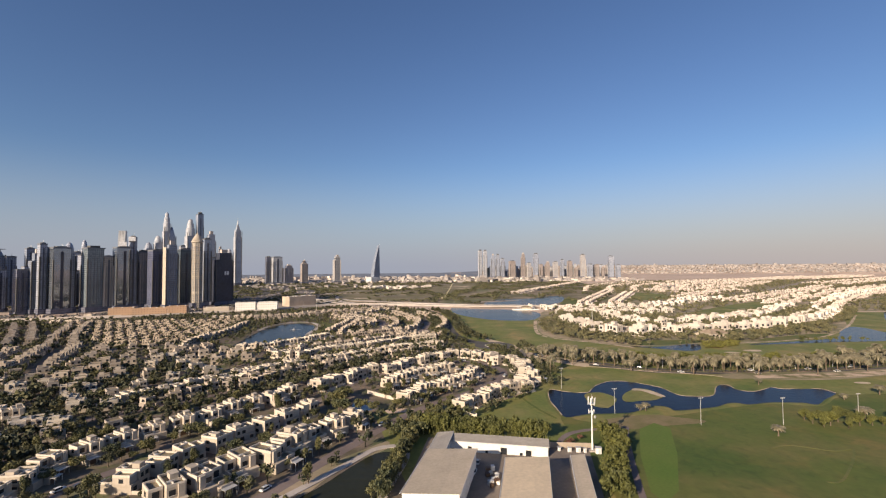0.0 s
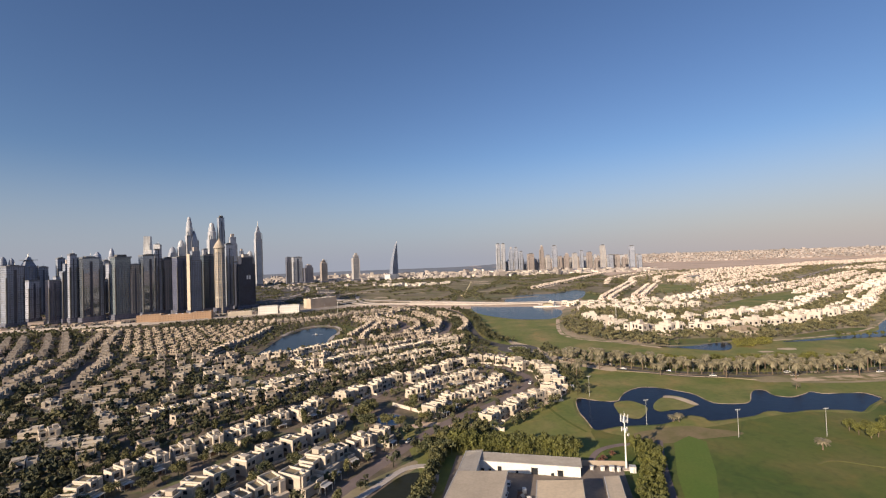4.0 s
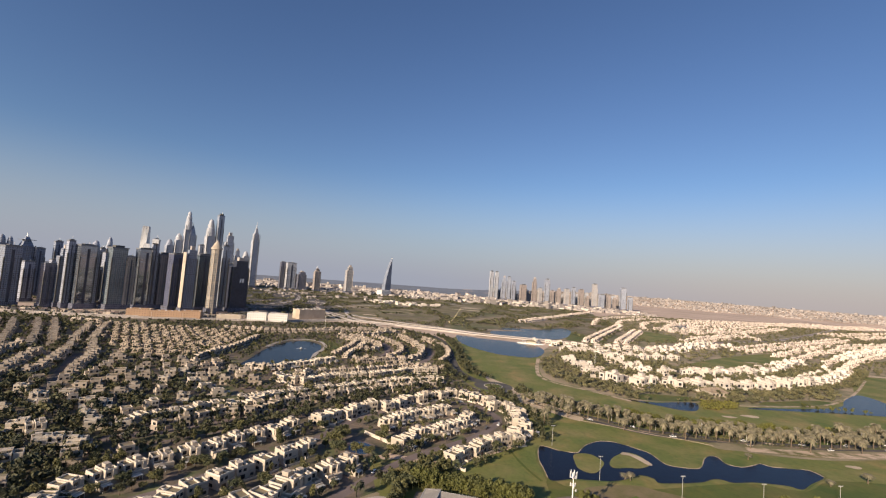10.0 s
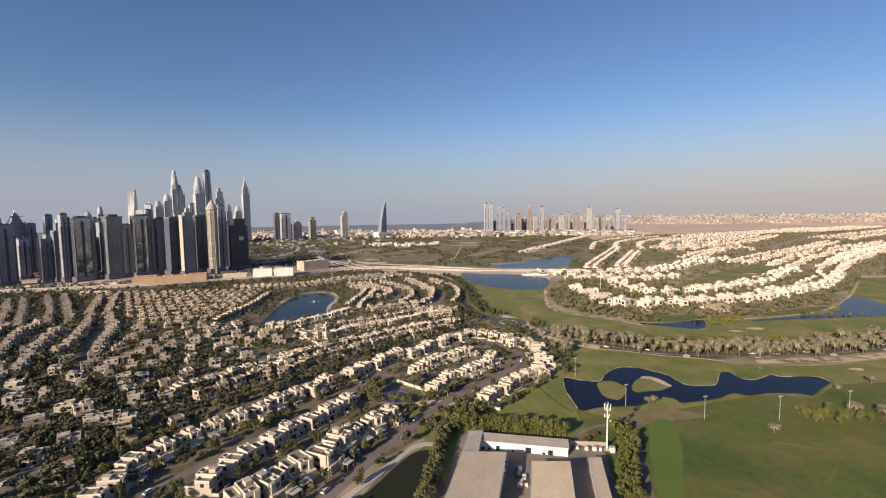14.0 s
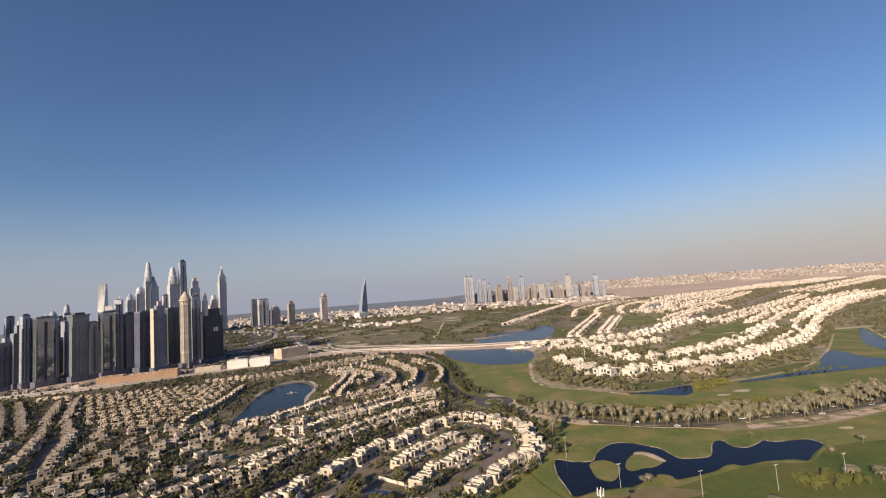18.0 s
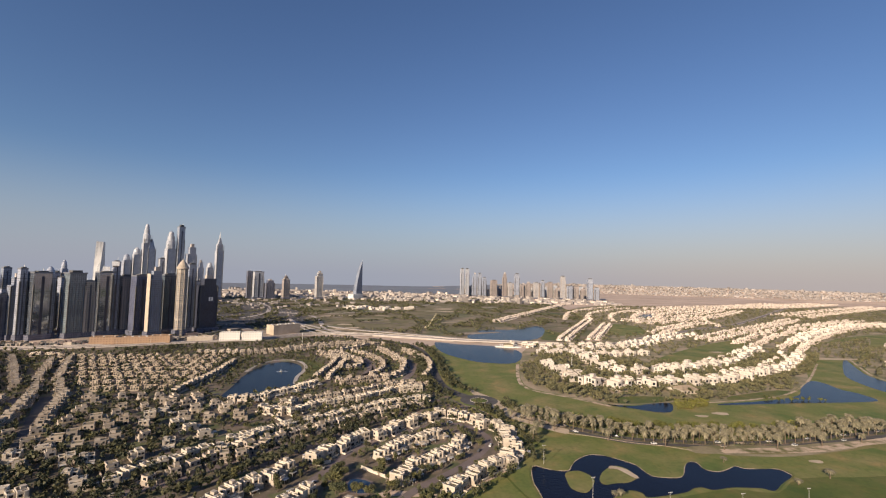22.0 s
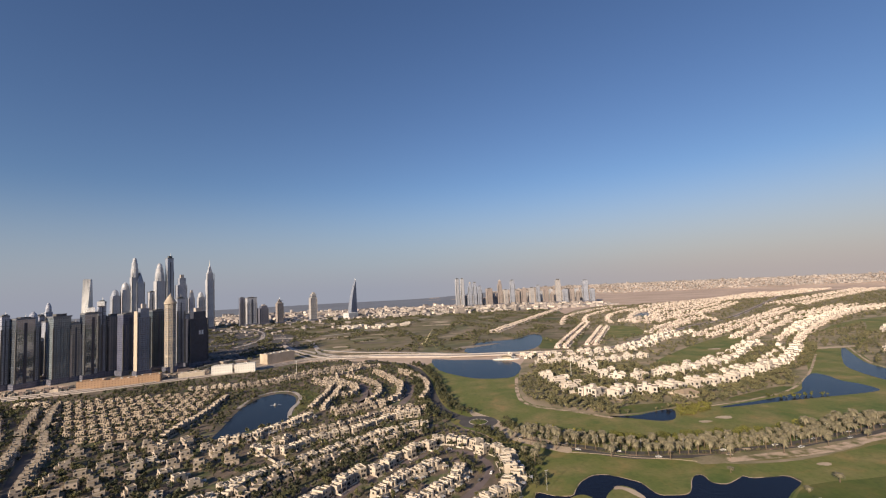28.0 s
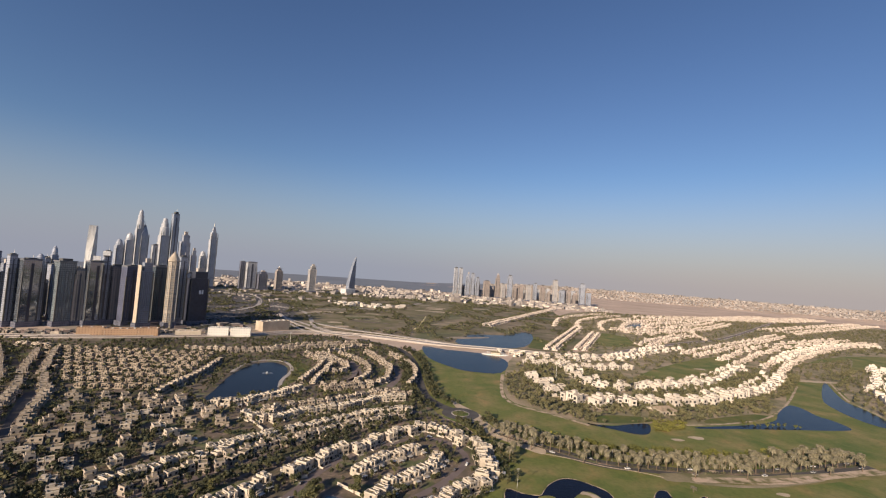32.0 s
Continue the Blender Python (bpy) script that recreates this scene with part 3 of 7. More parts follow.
# ---------------------------------------------------------------- ground
def far_rise(r, az):
    """The inland plain climbs gently at its far rim; the coast stays level."""
    k = min(1.0, max(0.0, (math.degrees(az) + 2) / 20))
    return 72 * k * k * (3 - 2 * k) * max(0.0, (r - 4250) / 735) ** 1.15


def ground():
    bm = bmesh.new()
    rings = [0, 100, 200, 300, 450, 650, 900, 1300, 1800, 2500, 3400, 4250, 4400, 4550, 4700, 4850, 4985]
    n, last = 96, None
    centre = bm.verts.new((0, 0, 0))
    for r in rings[1:]:
        ring = [bm.verts.new((r * math.sin(2 * math.pi * i / n), r * math.cos(2 * math.pi * i / n), far_rise(r, (2 * i / n if i <= n // 2 else 2 * i / n - 2) * math.pi) if i < n // 2 else 0)) for i in range(n)]
        for i in range(n):
            j = (i + 1) % n
            bm.faces.new((centre, ring[i], ring[j]) if last is None else (last[i], ring[i], ring[j], last[j]))
        last = ring
    tagged(new("ground", mesh_of(bm, "ground", M_DESERT)), "flat pale desert sand reaching the hazy horizon", "ground", kind="structure")


def sea():
    bm = bmesh.new()
    last = None
    for r in (3000, 3600, 4250, 4400, 4550, 4700, 4850, 4980):
        ring = []
        for i in range(40):
            az = radians(-72 + 82 * i / 39)
            q = r if r > 3000 else 2950 + 500 * max(0.0, math.sin(az + 0.5)) ** 2 + 60 * math.sin(i * 1.3)
            ring.append(bm.verts.new((q * math.sin(az), q * math.cos(az), far_rise(q, az) + (0.08 if r < 4300 else 1.2))))
        for i in range(39 if last else 0):
            bm.faces.new((last[i + 1], last[i], ring[i], ring[i + 1]))
        last = ring
    bmesh.ops.recalc_face_normals(bm, faces=bm.faces[:])
    tagged(new("sea", mesh_of(bm, "sea", M_SEA)), "sea on the horizon with haze painted into its grey-blue", "water", kind="structure")


ground()
sea()
GOLF = [(-40, -300), (900, -300), (1500, 500), (1350, 1100), (950, 1050), (700, 860), (560, 740), (500, 640), (480, 580), (350, 490), (300, 470), (200, 476), (170, 520), (150, 590), (150, 700), (60, 790), (10, 780), (-10, 660), (5, 520), (25, 430), (50, 395), (66, 340), (62, 290), (25, 250), (0, 236), (-30, 236), (-40, 200)]
TOWN = [(-40, 120), (-38, 236), (0, 240), (25, 252), (62, 292), (66, 335), (50, 392), (25, 430), (5, 520), (-10, 660), (-22, 780), (-110, 842), (-230, 870), (-330, 800), (-430, 752), (-560, 720), (-760, 720), (-620, 350), (-420, 120)]
sheet("golf_course", GOLF, 0.05, M_TURF, "green and straw-coloured golf course turf round the ponds", "grass", 3)
sheet("garden_ground", TOWN, 0.06, M_GARDEN, "dusty garden earth with patches of lawn between the villas", "ground", 3)
sheet("villa_ground", [(132, 620), (113, 526), (116, 481), (154, 445), (180, 420), (255, 435), (289, 438), (346, 450), (416, 481), (504, 554), (560, 620), (680, 740), (850, 900), (1100, 1060), (1700, 1300), (2600, 2200), (2500, 2560), (1700, 2250), (1200, 2100), (860, 2120), (560, 1700), (420, 1000), (300, 850), (190, 800)], 0.07, M_VILLAEARTH, "sandy planted ground of the villa quarter beside the lake", "ground", 2)
sheet("rough_ground", [(-700, 1000), (-330, 900), (-160, 930), (60, 870), (300, 850), (480, 1230), (560, 1700), (650, 2300), (300, 2600), (-700, 2300), (-1500, 2300), (-1700, 1400)], 0.04, M_ROUGH, "rough dark scrub and fairways beyond the highway", "grass", 2)
sheet("construction_ground", [(-1300, 650), (-760, 790), (-560, 760), (-430, 780), (-320, 850), (-300, 1010), (-560, 1150), (-1000, 1300), (-1700, 1500)], 0.045, M_SOIL, "bare dusty building plots at the foot of the towers", "ground", 2)

sheet("pond_bank", [(65 + (x - 140) * 1.02 + 75, 262 + (y - 262) * 1.05) for x, y in POND], 0.075, M_TURF2, "close-mown green bank round the golf pond", "grass", 3)
sheet("golf_pond", POND, 0.10, M_WATER, "dark blue golf pond with a winding shore", "water", 4)
sheet("pond_island", ISL1, 0.16, M_TURF, "small grassy island in the golf pond", "grass", 4)
sheet("bunker_island", ISL2, 0.16, M_TURF, "grassy island with a pale sand bunker", "grass", 4)
sheet("island_bunker", [(118, 279), (123, 277), (127, 272), (129, 262), (126, 261), (123, 268), (120, 274), (115, 275)], 0.20, M_SAND, "pale sand bunker on the pond island", "bunker", 3)
sheet("canal", CANAL, 0.12, M_CANAL, "dark green still water of the canal basin", "water", 4)
ribbon("canal_path", CANALPATH, 3.2, 0.10, M_CONC, "pale curved path round the canal basin", "path", 0.25)
sheet("villa_lake", LAKE, 0.12, M_LAKE, "blue lake among the villas", "water", 4)
ribbon("lake_path", LPATH, 4.5, 0.11, M_CONC, "pale path along the lake shore", "path", 0.2)
CHAN = [(16, 822), (55, 800), (92, 792), (140, 770)] + CHAN[4:]
sheet("channel", CHAN, 0.12, M_LAKE, "blue channel in front of the road bridge", "water", 3)
sheet("far_lake", LAKE3, 0.12, M_LAKE, "blue lake beyond the road bridge", "water", 3)
sheet("golf_lake", LAKE2, 0.12, M_LAKE, "blue golf lake beside the villas", "water", 3)
sheet("side_lake", LAKE2B, 0.12, M_LAKE, "blue lake arm at the villa gardens", "water", 3)
EASTBANK = [(580, 482), (603, 528), (622, 575), (662, 630), (722, 704), (900, 850), (1010, 800), (860, 600), (720, 470), (630, 430)]
sheet("east_bank", EASTBANK, 0.085, M_VILLAEARTH, "sandy planted bank beyond the lake arm", "ground", 2)
ribbon("shore_path", [(578, 484), (601, 530), (619, 577), (658, 632), (716, 707)], 3.0, 0.105, M_SANDTURF, "worn sandy edge of the lake arm", "path")
FAIREND = [(655, 715), (700, 712), (735, 712), (900, 850), (1060, 1000), (980, 960), (850, 900), (700, 785)]
sheet("fairway_end", FAIREND, 0.108, M_VILLAEARTH, "sandy planted ground at the fairway's end", "ground", 2)
sheet("sandy_verge", [(650, 704), (690, 702), (726, 704), (738, 716), (700, 716), (662, 720)], 0.13, M_SAND, "bare sand rim at the fairway's end", "sand", 2)
sheet("fairway_pond", POND2, 0.12, M_WATER, "dark pond in the fairway below the villas", "water", 3)
LAWNS = ([(186, 431), (206, 427), (250, 438), (262, 450), (240, 456), (205, 452)], [(318, 446), (345, 450), (385, 463), (420, 482), (408, 490), (370, 476), (330, 460)])
sheet("villa_lawn", LAWNS[0], 0.09, M_TURF2, "green lawn sloping from the villas to the pond", "grass", 3)
sheet("villa_lawn", LAWNS[1], 0.09, M_TURF2, "green lawn below the lakeside villas", "grass", 3)
sheet("villa_pond", FARPOND, 0.12, M_LAKE, "small blue lake among the far villas", "water", 3)
sheet("park_lawn", GREENS_FAR, 0.10, M_TURF, "green park lawn ringed by villas", "grass", 3)
sheet("upper_fairway", GREEN4, 0.10, M_TURF, "green fairway with pale bunkers far off", "grass", 3)
sheet("north_fairway", FAIR, 0.10, M_TURF, "green fairway between two rows of villas", "grass", 3)
sheet("east_fairway", GREENR, 0.10, M_TURF, "green fairway beside the golf lake", "grass", 3)
sheet("far_green", [(290, 1060), (330, 930), (290, 880), (235, 880), (260, 960), (285, 1050)], 0.10, M_TURF2, "green slope beside the far lake", "grass", 3)
# darker sheet puts the dimmer light on the near turf into its colour
sheet("near_dim_turf", [(58, 226), (66, 224), (76, 219), (92, 224), (120, 230), (150, 240), (180, 247), (205, 243), (236, 262), (300, 266), (420, 290), (520, 200), (420, 60), (60, 60), (56, 150)], 0.079, M_DIMTURF, "near golf turf south of the pond, dimmer light painted as darker green", "grass", 3)
sheet("sand_strip", SANDN, 0.09, M_TURFY, "worn sandy strip below the palm-lined road", "sand", 3)
sheet("sandy_verge", SND, 0.128, M_VILLAEARTH, "bare pinkish sand between the palm road and the turf", "sand", 3)
ribbon("sand_edge", SNDL, 1.0, 0.124, M_SAND, "thin line of sand along the turf edge", "sand", 0.1)
sheet("worn_turf", BROWN, 0.088, M_WORN, "worn brown patch of turf by the pond", "grass", 3)
sheet("mown_strip", STRIP, 0.092, M_LAWN, "bright mown strip beside the hedge", "grass", 2)
ribbon("green_outline", RINGP[:6], 0.9, 0.096, M_TURF2, "faint dry outline round a practice green", "grass", 0.1)
sheet("canal_verge", VERGE, 0.105, M_VILLAEARTH, "dusty brown verge between road and canal", "ground", 3)
# strip stands for a narrow path and mostly the hedge's shadow on it
ribbon("service_path", [(86, 214), (79, 196), (70, 168), (62, 140)], 2.4, 0.10, M_STREET, "narrow paved strip beside the tall hedge, standing for path and hedge shadow", "path", 0.1)
ribbon("turf_track", [(44, 268), (47, 252), (51, 238), (56, 226)], 1.5, 0.095, M_DIMTURF, "dark mown track beside the pond", "grass", 0.05)
ribbon("curved_path", CPATH, 2.6, 0.13, M_STREET, "curved paved path behind the hedge", "path", 0.1)
sheet("sandy_verge", SANDV, 0.125, M_SAND, "bare pinkish sand beside the roundabout", "sand", 3)
sheet("sand_patch", [(205, 305), (240, 300), (280, 304), (325, 316), (320, 312), (262, 297), (216, 298)], 0.12, M_VILLAEARTH, "bare pale sand beside the road", "sand", 3)
for x, y, r in ((252, 389, 6), (276, 397, 8), (240, 322, 4), (270, 288, 5), (560, 700, 14), (520, 760, 12)):
    sheet("bunker", [(x + r * math.cos(a) * (1 + 0.3 * math.sin(3 * a + x)), y + 0.55 * r * math.sin(a)) for a in [i * 0.785 for i in range(8)]], 0.13, M_SAND, "pale sand bunker in the golf turf", "bunker", 3)

sheet("pool_terrace", [(sum(q[0] for q in POOL) / len(POOL) + (x - sum(q[0] for q in POOL) / len(POOL)) * 1.25, sum(q[1] for q in POOL) / len(POOL) + (y - sum(q[1] for q in POOL) / len(POOL)) * 1.25) for x, y in POOL], 0.12, M_STREET, "pale paved terrace round the pool", "paving", 3)
sheet("swimming_pool", POOL, 0.14, mat("pool_water", (0.045, 0.080, 0.125), None, 0.1, 0.15), "small blue shared swimming pool", "pool", 3)
# dark sheet paints the shade at the towers' foot onto the ground
sheet("tower_shade_ground", [(-1500, 760), (-900, 800), (-700, 815), (-560, 800), (-440, 850), (-380, 930), (-310, 1060), (-300, 1180), (-440, 1330), (-520, 1700), (-800, 1900), (-1700, 1500)], 0.055, M_ASPHALT, "dark ground round the towers standing in for their shade", "ground", 2)
sheet("dark_lot", DARK, 0.075, M_ASPHALT, "dark paved lot beside the interchange", "ground", 2)
for k, ring in enumerate((FW1, FW2, FW3, FW4, FW5)):
    sheet("distant_fairway", ring, 0.115 + 0.008 * k, M_SCRUB, "green fairway in the scrub beyond the highway", "grass", 3)
sheet("lake_lawn", LAWN, 0.095, M_TURF2, "green lawn beside the villa lake", "grass", 3)
for i, (x, y, w, d, a) in enumerate(((120, 1550, 140, 50, 0.2), (-420, 1560, 110, 60, 0.4), (330, 1900, 200, 90, 0), (-180, 1900, 160, 80, 0.2), (60, 1040, 70, 26, 0.4))):
    sheet("distant_fairway", [(x + w * math.cos(t) * math.cos(a) - d * math.sin(t) * math.sin(a), y + w * math.cos(t) * math.sin(a) + d * math.sin(t) * math.cos(a) * (1 + 0.3 * math.cos(2 * t))) for t in [k * 0.628 for k in range(10)]], 0.09, M_SCRUB, "green fairway in the scrub beyond the highway", "grass", 2)

rs = random.Random(33)
for i in range(64):
    x, y = rs.uniform(-330, 330), rs.uniform(960, 1900)
    if x > 180 and y < 1200:
        continue
    w, d, a = rs.uniform(16, 60), rs.uniform(7, 20), rs.uniform(-0.3, 0.5)
    sheet("sandy_patch", [(x + w * math.cos(t) * math.cos(a) - d * math.sin(t) * math.sin(a), y + w * math.cos(t) * math.sin(a) + d * math.sin(t) * (1 + 0.4 * math.cos(3 * t + i))) for t in [k * 0.7 for k in range(9)]], 0.15 + 0.004 * (i % 9), (M_VILLAEARTH, M_SOIL, M_GARDEN)[i % 3] if i % 4 else M_SAND, "bare sandy patch in the scrub", "sand", 2)

# roads
west = min(range(len(POND)), key=lambda i: POND[i][0])
east = max(range(len(POND)), key=lambda i: POND[i][0])
ring = POND[west:] + POND[:west]
k = (east - west) % len(POND)
shore_a, shore_b = ring[:k + 1], ring[k:] + ring[:1]
FAR_SHORE = max((shore_a, shore_b), key=lambda s: sum(q[1] for q in s) / len(s))
ribbon("pond_rim", FAR_SHORE, 0.5, 0.11, M_SANDTURF, "pale concrete edge along the pond's far shore", "edge", 0.12, 3)
ribbon("shore_path", RIM, 4.5, 0.105, M_SANDTURF, "worn sandy path along the villa shore", "path")
ribbon("shore_path", RIM2, 3.0, 0.105, M_SANDTURF, "worn sandy shore below the villa gardens", "path")
ribbon("palm_road", PALMROAD, 15, 0.11, M_ASPHALT, "grey two-way road lined with palms", "road")
verge = [q for q in smooth(PALMROAD, False, 5) if q[0] > 205]
for w, off in ((4.0, -9.8), (3.4, -13.0), (3.0, -15.6)):
    bm = bmesh.new()
    part_line = [(x + 1.6 * math.sin(i * 0.9 + off), y + 1.3 * math.sin(i * 0.67 + 2 * off)) for i, (x, y) in enumerate(offset_line(verge, off))]
    ribbon_mesh(bm, part_line, w, 0.128 + 0.003 * w)
    tagged(new("road_sand", mesh_of(bm, "road_sand", M_SANDTURF)), "bare sand bank along the palm road", "sand", kind="structure")
ribbon("median", PALMROAD, 3.0, 0.13, M_GARDEN, "planted strip in the middle of the palm road", "median", 0.15)
ribbon("town_road", [(75, 383), (62, 405), (49, 432), (25, 462), (12, 500), (5, 580), (-3, 680), (-29, 773), (-107, 854)], 13, 0.11, M_ASPHALT, "dark curved road with trees round the villa crescents", "road")
ribbon("cross_road", ROADX, 6, 0.12, M_STREET, "pale estate road beside the canal", "road")
ribbon("estate_street", ROADAB, 5.5, 0.13, M_STREET, "paved street between rows of townhouses", "road")
ribbon("belt_road", BELT, 7, 0.12, M_STREET, "tree-shaded estate road", "road")
for off, w in ((-10, 6.5), (9.5, 5.5), (17, 4.5)):
    ribbon("belt_lawn", offset_line(BELT, off), w, 0.09, M_DULLGREEN, "dull green lawn strip of the estate belt", "grass")
ribbon("belt_path", offset_line(BELT, -18), 2.2, 0.10, M_STREET, "pale footpath under the belt trees", "path")
ribbon("highway", HW, 30, 0.14, M_CONC, "wide pale highway running past the villas", "road", 0.5)
ribbon("highway_lane", offset_line(HW, 7), 9, 0.66, M_STREET, "carriageway of the pale highway", "road")
ribbon("highway_lane", offset_line(HW, -7), 9, 0.66, M_STREET, "carriageway of the pale highway", "road")
for off in (-14.6, 0, 14.6):
    ribbon("highway_barrier", offset_line(HW, off), 0.7, 0.6, M_CONC, "low concrete barrier along the highway", "barrier", 1.1)
for off in (-9.2, -4.9, 4.9, 9.2):
    ribbon("lane_seam", offset_line(HW, off), 0.6, 0.68, M_ASPHALT, "dark worn seam between highway lanes", "road")
ribbon("slip_road", HWB, 6, 0.2, M_CONC, "curving slip road of the interchange", "road", 0.5)
for line, w, z in ((RP1, 7, 1.2), (RP2, 6, 0.3), (RP3, 10, 0.9), (RP4, 6, 0.25)):
    ribbon("ramp", line, w, z, M_CONC, "pale curving ramp of the interchange", "road", z - 0.05)
for line, w in ((LOOP, 12), (RD5, 9), (RD6, 9), (RD7, 14), ([(-359, 1366), (-230, 1420), (-60, 1700), (120, 2150)], 8), ([(-222, 972), (-330, 1290), (-485, 1378)], 10)):
    ribbon("access_road", line, w, 0.16, M_CONC, "pale road crossing the scrub", "road", 0.3)
for line, w in ((offset_line(ROWD, -11), 5), (offset_line(E3, 10), 5), (offset_line(E2, 10), 5), (NST1, 9), (NST2, 9), (LXS, 8), (offset_line([(-565, 590), (-500, 520), (-462, 477), (-425, 436)], -12), 7), (offset_line([(-565, 590), (-500, 520), (-462, 477), (-425, 436)], -52), 7), (offset_line(NA3, -11), 6), (offset_line(LKROW, 11), 5), (offset_line(L2, 11), 6), (offset_line(L3, 11), 6), (offset_line(L1, 11), 6)):
    ribbon("side_street", line, w, 0.115, M_STREET, "narrow paved street between villa rows", "road")
for line, w in (([(-281, 299), (-296, 321), (-337, 381), (-364, 425)], 8), ([(-285, 300), (-254, 306), (-235, 318)], 6.5), ([(-198, 259), (-185, 265), (-176, 275)], 8), ([(-190, 312), (-182, 320), (-172, 330)], 11)):
    ribbon("garden_street", line, w, 0.118, M_ASPHALT, "dark paved street between the western villas", "road")
CARPARK = [(-416, 881), (-651, 1412), (-697, 1662), (-632, 1797), (-447, 1513), (-346, 1310), (-327, 1121), (-392, 1090), (-378, 957)]
sheet("car_park", CARPARK, 0.082, M_ASPHALT, "dark car park and building plots beside the interchange", "paving", 2)
ribbon("road_shoulder", PROAD, 17, 0.15, M_CONC, "pale shoulder of the villa road", "road", 0.2)
ribbon("villa_road", PROAD, 9, 0.38, M_STREET, "pale grey road through the far villa quarter", "road", 0.2)


# ---------------------------------------------------------------- villas
CENTRES = []


def rim(x, y, z, w, d, t, h):
    """Closed parapet round a flat roof."""
    bm = bmesh.new()
    rings = []
    for zz, o in ((z, 0), (z + h, 0), (z + h, t), (z, t)):
        rings.append([bm.verts.new((x + sx * (w / 2 - o), y + sy * (d / 2 - o), zz)) for sx, sy in ((-1, -1), (1, -1), (1, 1), (-1, 1))])
    for a, b in zip(rings, rings[1:] + rings[:1]):
        for k in range(4):
            bm.faces.new((a[k], a[(k + 1) % 4], b[(k + 1) % 4], b[k]))
    return bm


def house_parts(w, d, h1, h2, side, tall):
    """One townhouse: meshes of its parts and where they sit. The street front faces -y."""
    uw, ud = w * 0.56, d * 0.80
    ux, uy = side * (w - uw) / 2, (d - ud) / 2
    vw, vd = w * 0.40, d * 0.56
    vx, vy = -side * (w - vw) / 2, (d - vd) / 2 - d * 0.06
    rows = []
    bm = boxes((0, 0, 0, w, d, h1))
    box(bm, -side * w * 0.24, -d / 2 - 1.2, 0, w * 0.42, 2.4, h1 * 0.86)
    rows.append(("ground_floor", bm, M_WALL, ""))
    bm = boxes((ux, uy, h1, uw, ud, h2))
    box(bm, ux + side * uw * 0.22, uy - ud / 2 - 0.45, h1 * 0.55, uw * 0.34, 0.9, h2 + h1 * 0.45 + 0.7)
    rows.append(("upper_floor", bm, M_WALL, ""))
    rows.append(("side_block", boxes((vx, vy, h1, vw, vd, h2 * 0.82)), M_WALL, ""))
    p, t = 0.95, 0.36
    top = h1 + h2
    low = h1 + h2 * 0.82
    rows.append(("parapet", rim(ux, uy, top, uw, ud, t, p), M_TRIM, ""))
    rows.append(("parapet", rim(vx, vy, low, vw, vd, t, p), M_TRIM, ""))
    rows.append(("roof", boxes((vx, vy, low, vw - 2 * t, vd - 2 * t, 0.12)), M_ROOF, "flat sand-coloured roof"))
    rows.append(("roof", boxes((ux, uy, top, uw - 2 * t, ud - 2 * t, 0.12)), M_ROOF, "flat sand-coloured roof"))
    bm = boxes((-side * (w / 2 - t / 2), -d * 0.32, h1, t, d * 0.36, p), (-side * w * 0.28, -d / 2 + t / 2, h1, w * 0.44 - 2 * t, t, p), (-side * w * 0.24, -d / 2 - 2.25, h1 * 0.86, w * 0.42, 0.3, 0.7))
    rows.append(("terrace_wall", bm, M_TRIM, ""))
    if tall:
        sx, sy = ux + side * uw * 0.12, uy + ud * 0.16
        bm = boxes((sx, sy, top, uw * 0.44, ud * 0.32, 1.9), (sx, sy, top + 1.9, uw * 0.49, ud * 0.36, 0.25))
        rows.append(("stair_room", bm, M_WALL, ""))
    bm = boxes((-side * w * 0.24, -d / 2 - 3.6, h1 * 0.80, w * 0.46, 2.4, 0.16), (-side * w * 0.24 - w * 0.21, -d / 2 - 4.6, 0, 0.18, 0.18, h1 * 0.8), (-side * w * 0.24 + w * 0.21, -d / 2 - 4.6, 0, 0.18, 0.18, h1 * 0.8))
    rows.append(("carport", bm, M_STEEL, "pale carport roof on two posts"))
    rows.append(("garden_wall", boxes((0, d / 2 + 3.6, 0, w * 0.8, 0.2, 1.5), (w / 2 - 0.2, d / 2 + 1.8, 0, 0.2, 3.6, 1.5)), M_TRIM, ""))
    rows.append(("roof_unit", boxes((ux - side * uw * 0.26, uy - ud * 0.24, top, 1.3, 1.0, 1.1)), M_STEEL, "grey air-conditioning unit"))
    for x, y, z, ww, wh in ((ux - side * uw * 0.22, uy - ud / 2, h1 + 0.9, 1.6, 1.6), (vx, vy - vd / 2, h1 + 0.5, 1.7, 2.0)):
        rows.append(("window", boxes((x, y - 0.03, z, ww * 1.2, 0.10, wh * 1.1)), M_GLASSD, "dark glazed window"))
    bm = boxes((ux, uy - ud * 0.16, top + 0.12, uw - 2 * t, 0.26, p - 0.2), (ux - side * uw * 0.12, uy - ud * 0.33, top + 0.12, 0.26, ud * 0.30, p - 0.2))
    rows.append(("roof_divider", bm, M_TRIM, ""))
    rows.append(("terrace_floor", boxes((-side * w * 0.28, -d * 0.32, h1 + 0.02, w * 0.40, d * 0.33, 0.07)), M_ROOF, "brown tiled terrace floor"))
    rows.append(("window", boxes((-side * (w / 2 + 0.02), vy, h1 + 0.6, 0.10, 2.0, 1.7)), M_GLASSD, "dark glazed window"))
    y = d / 2
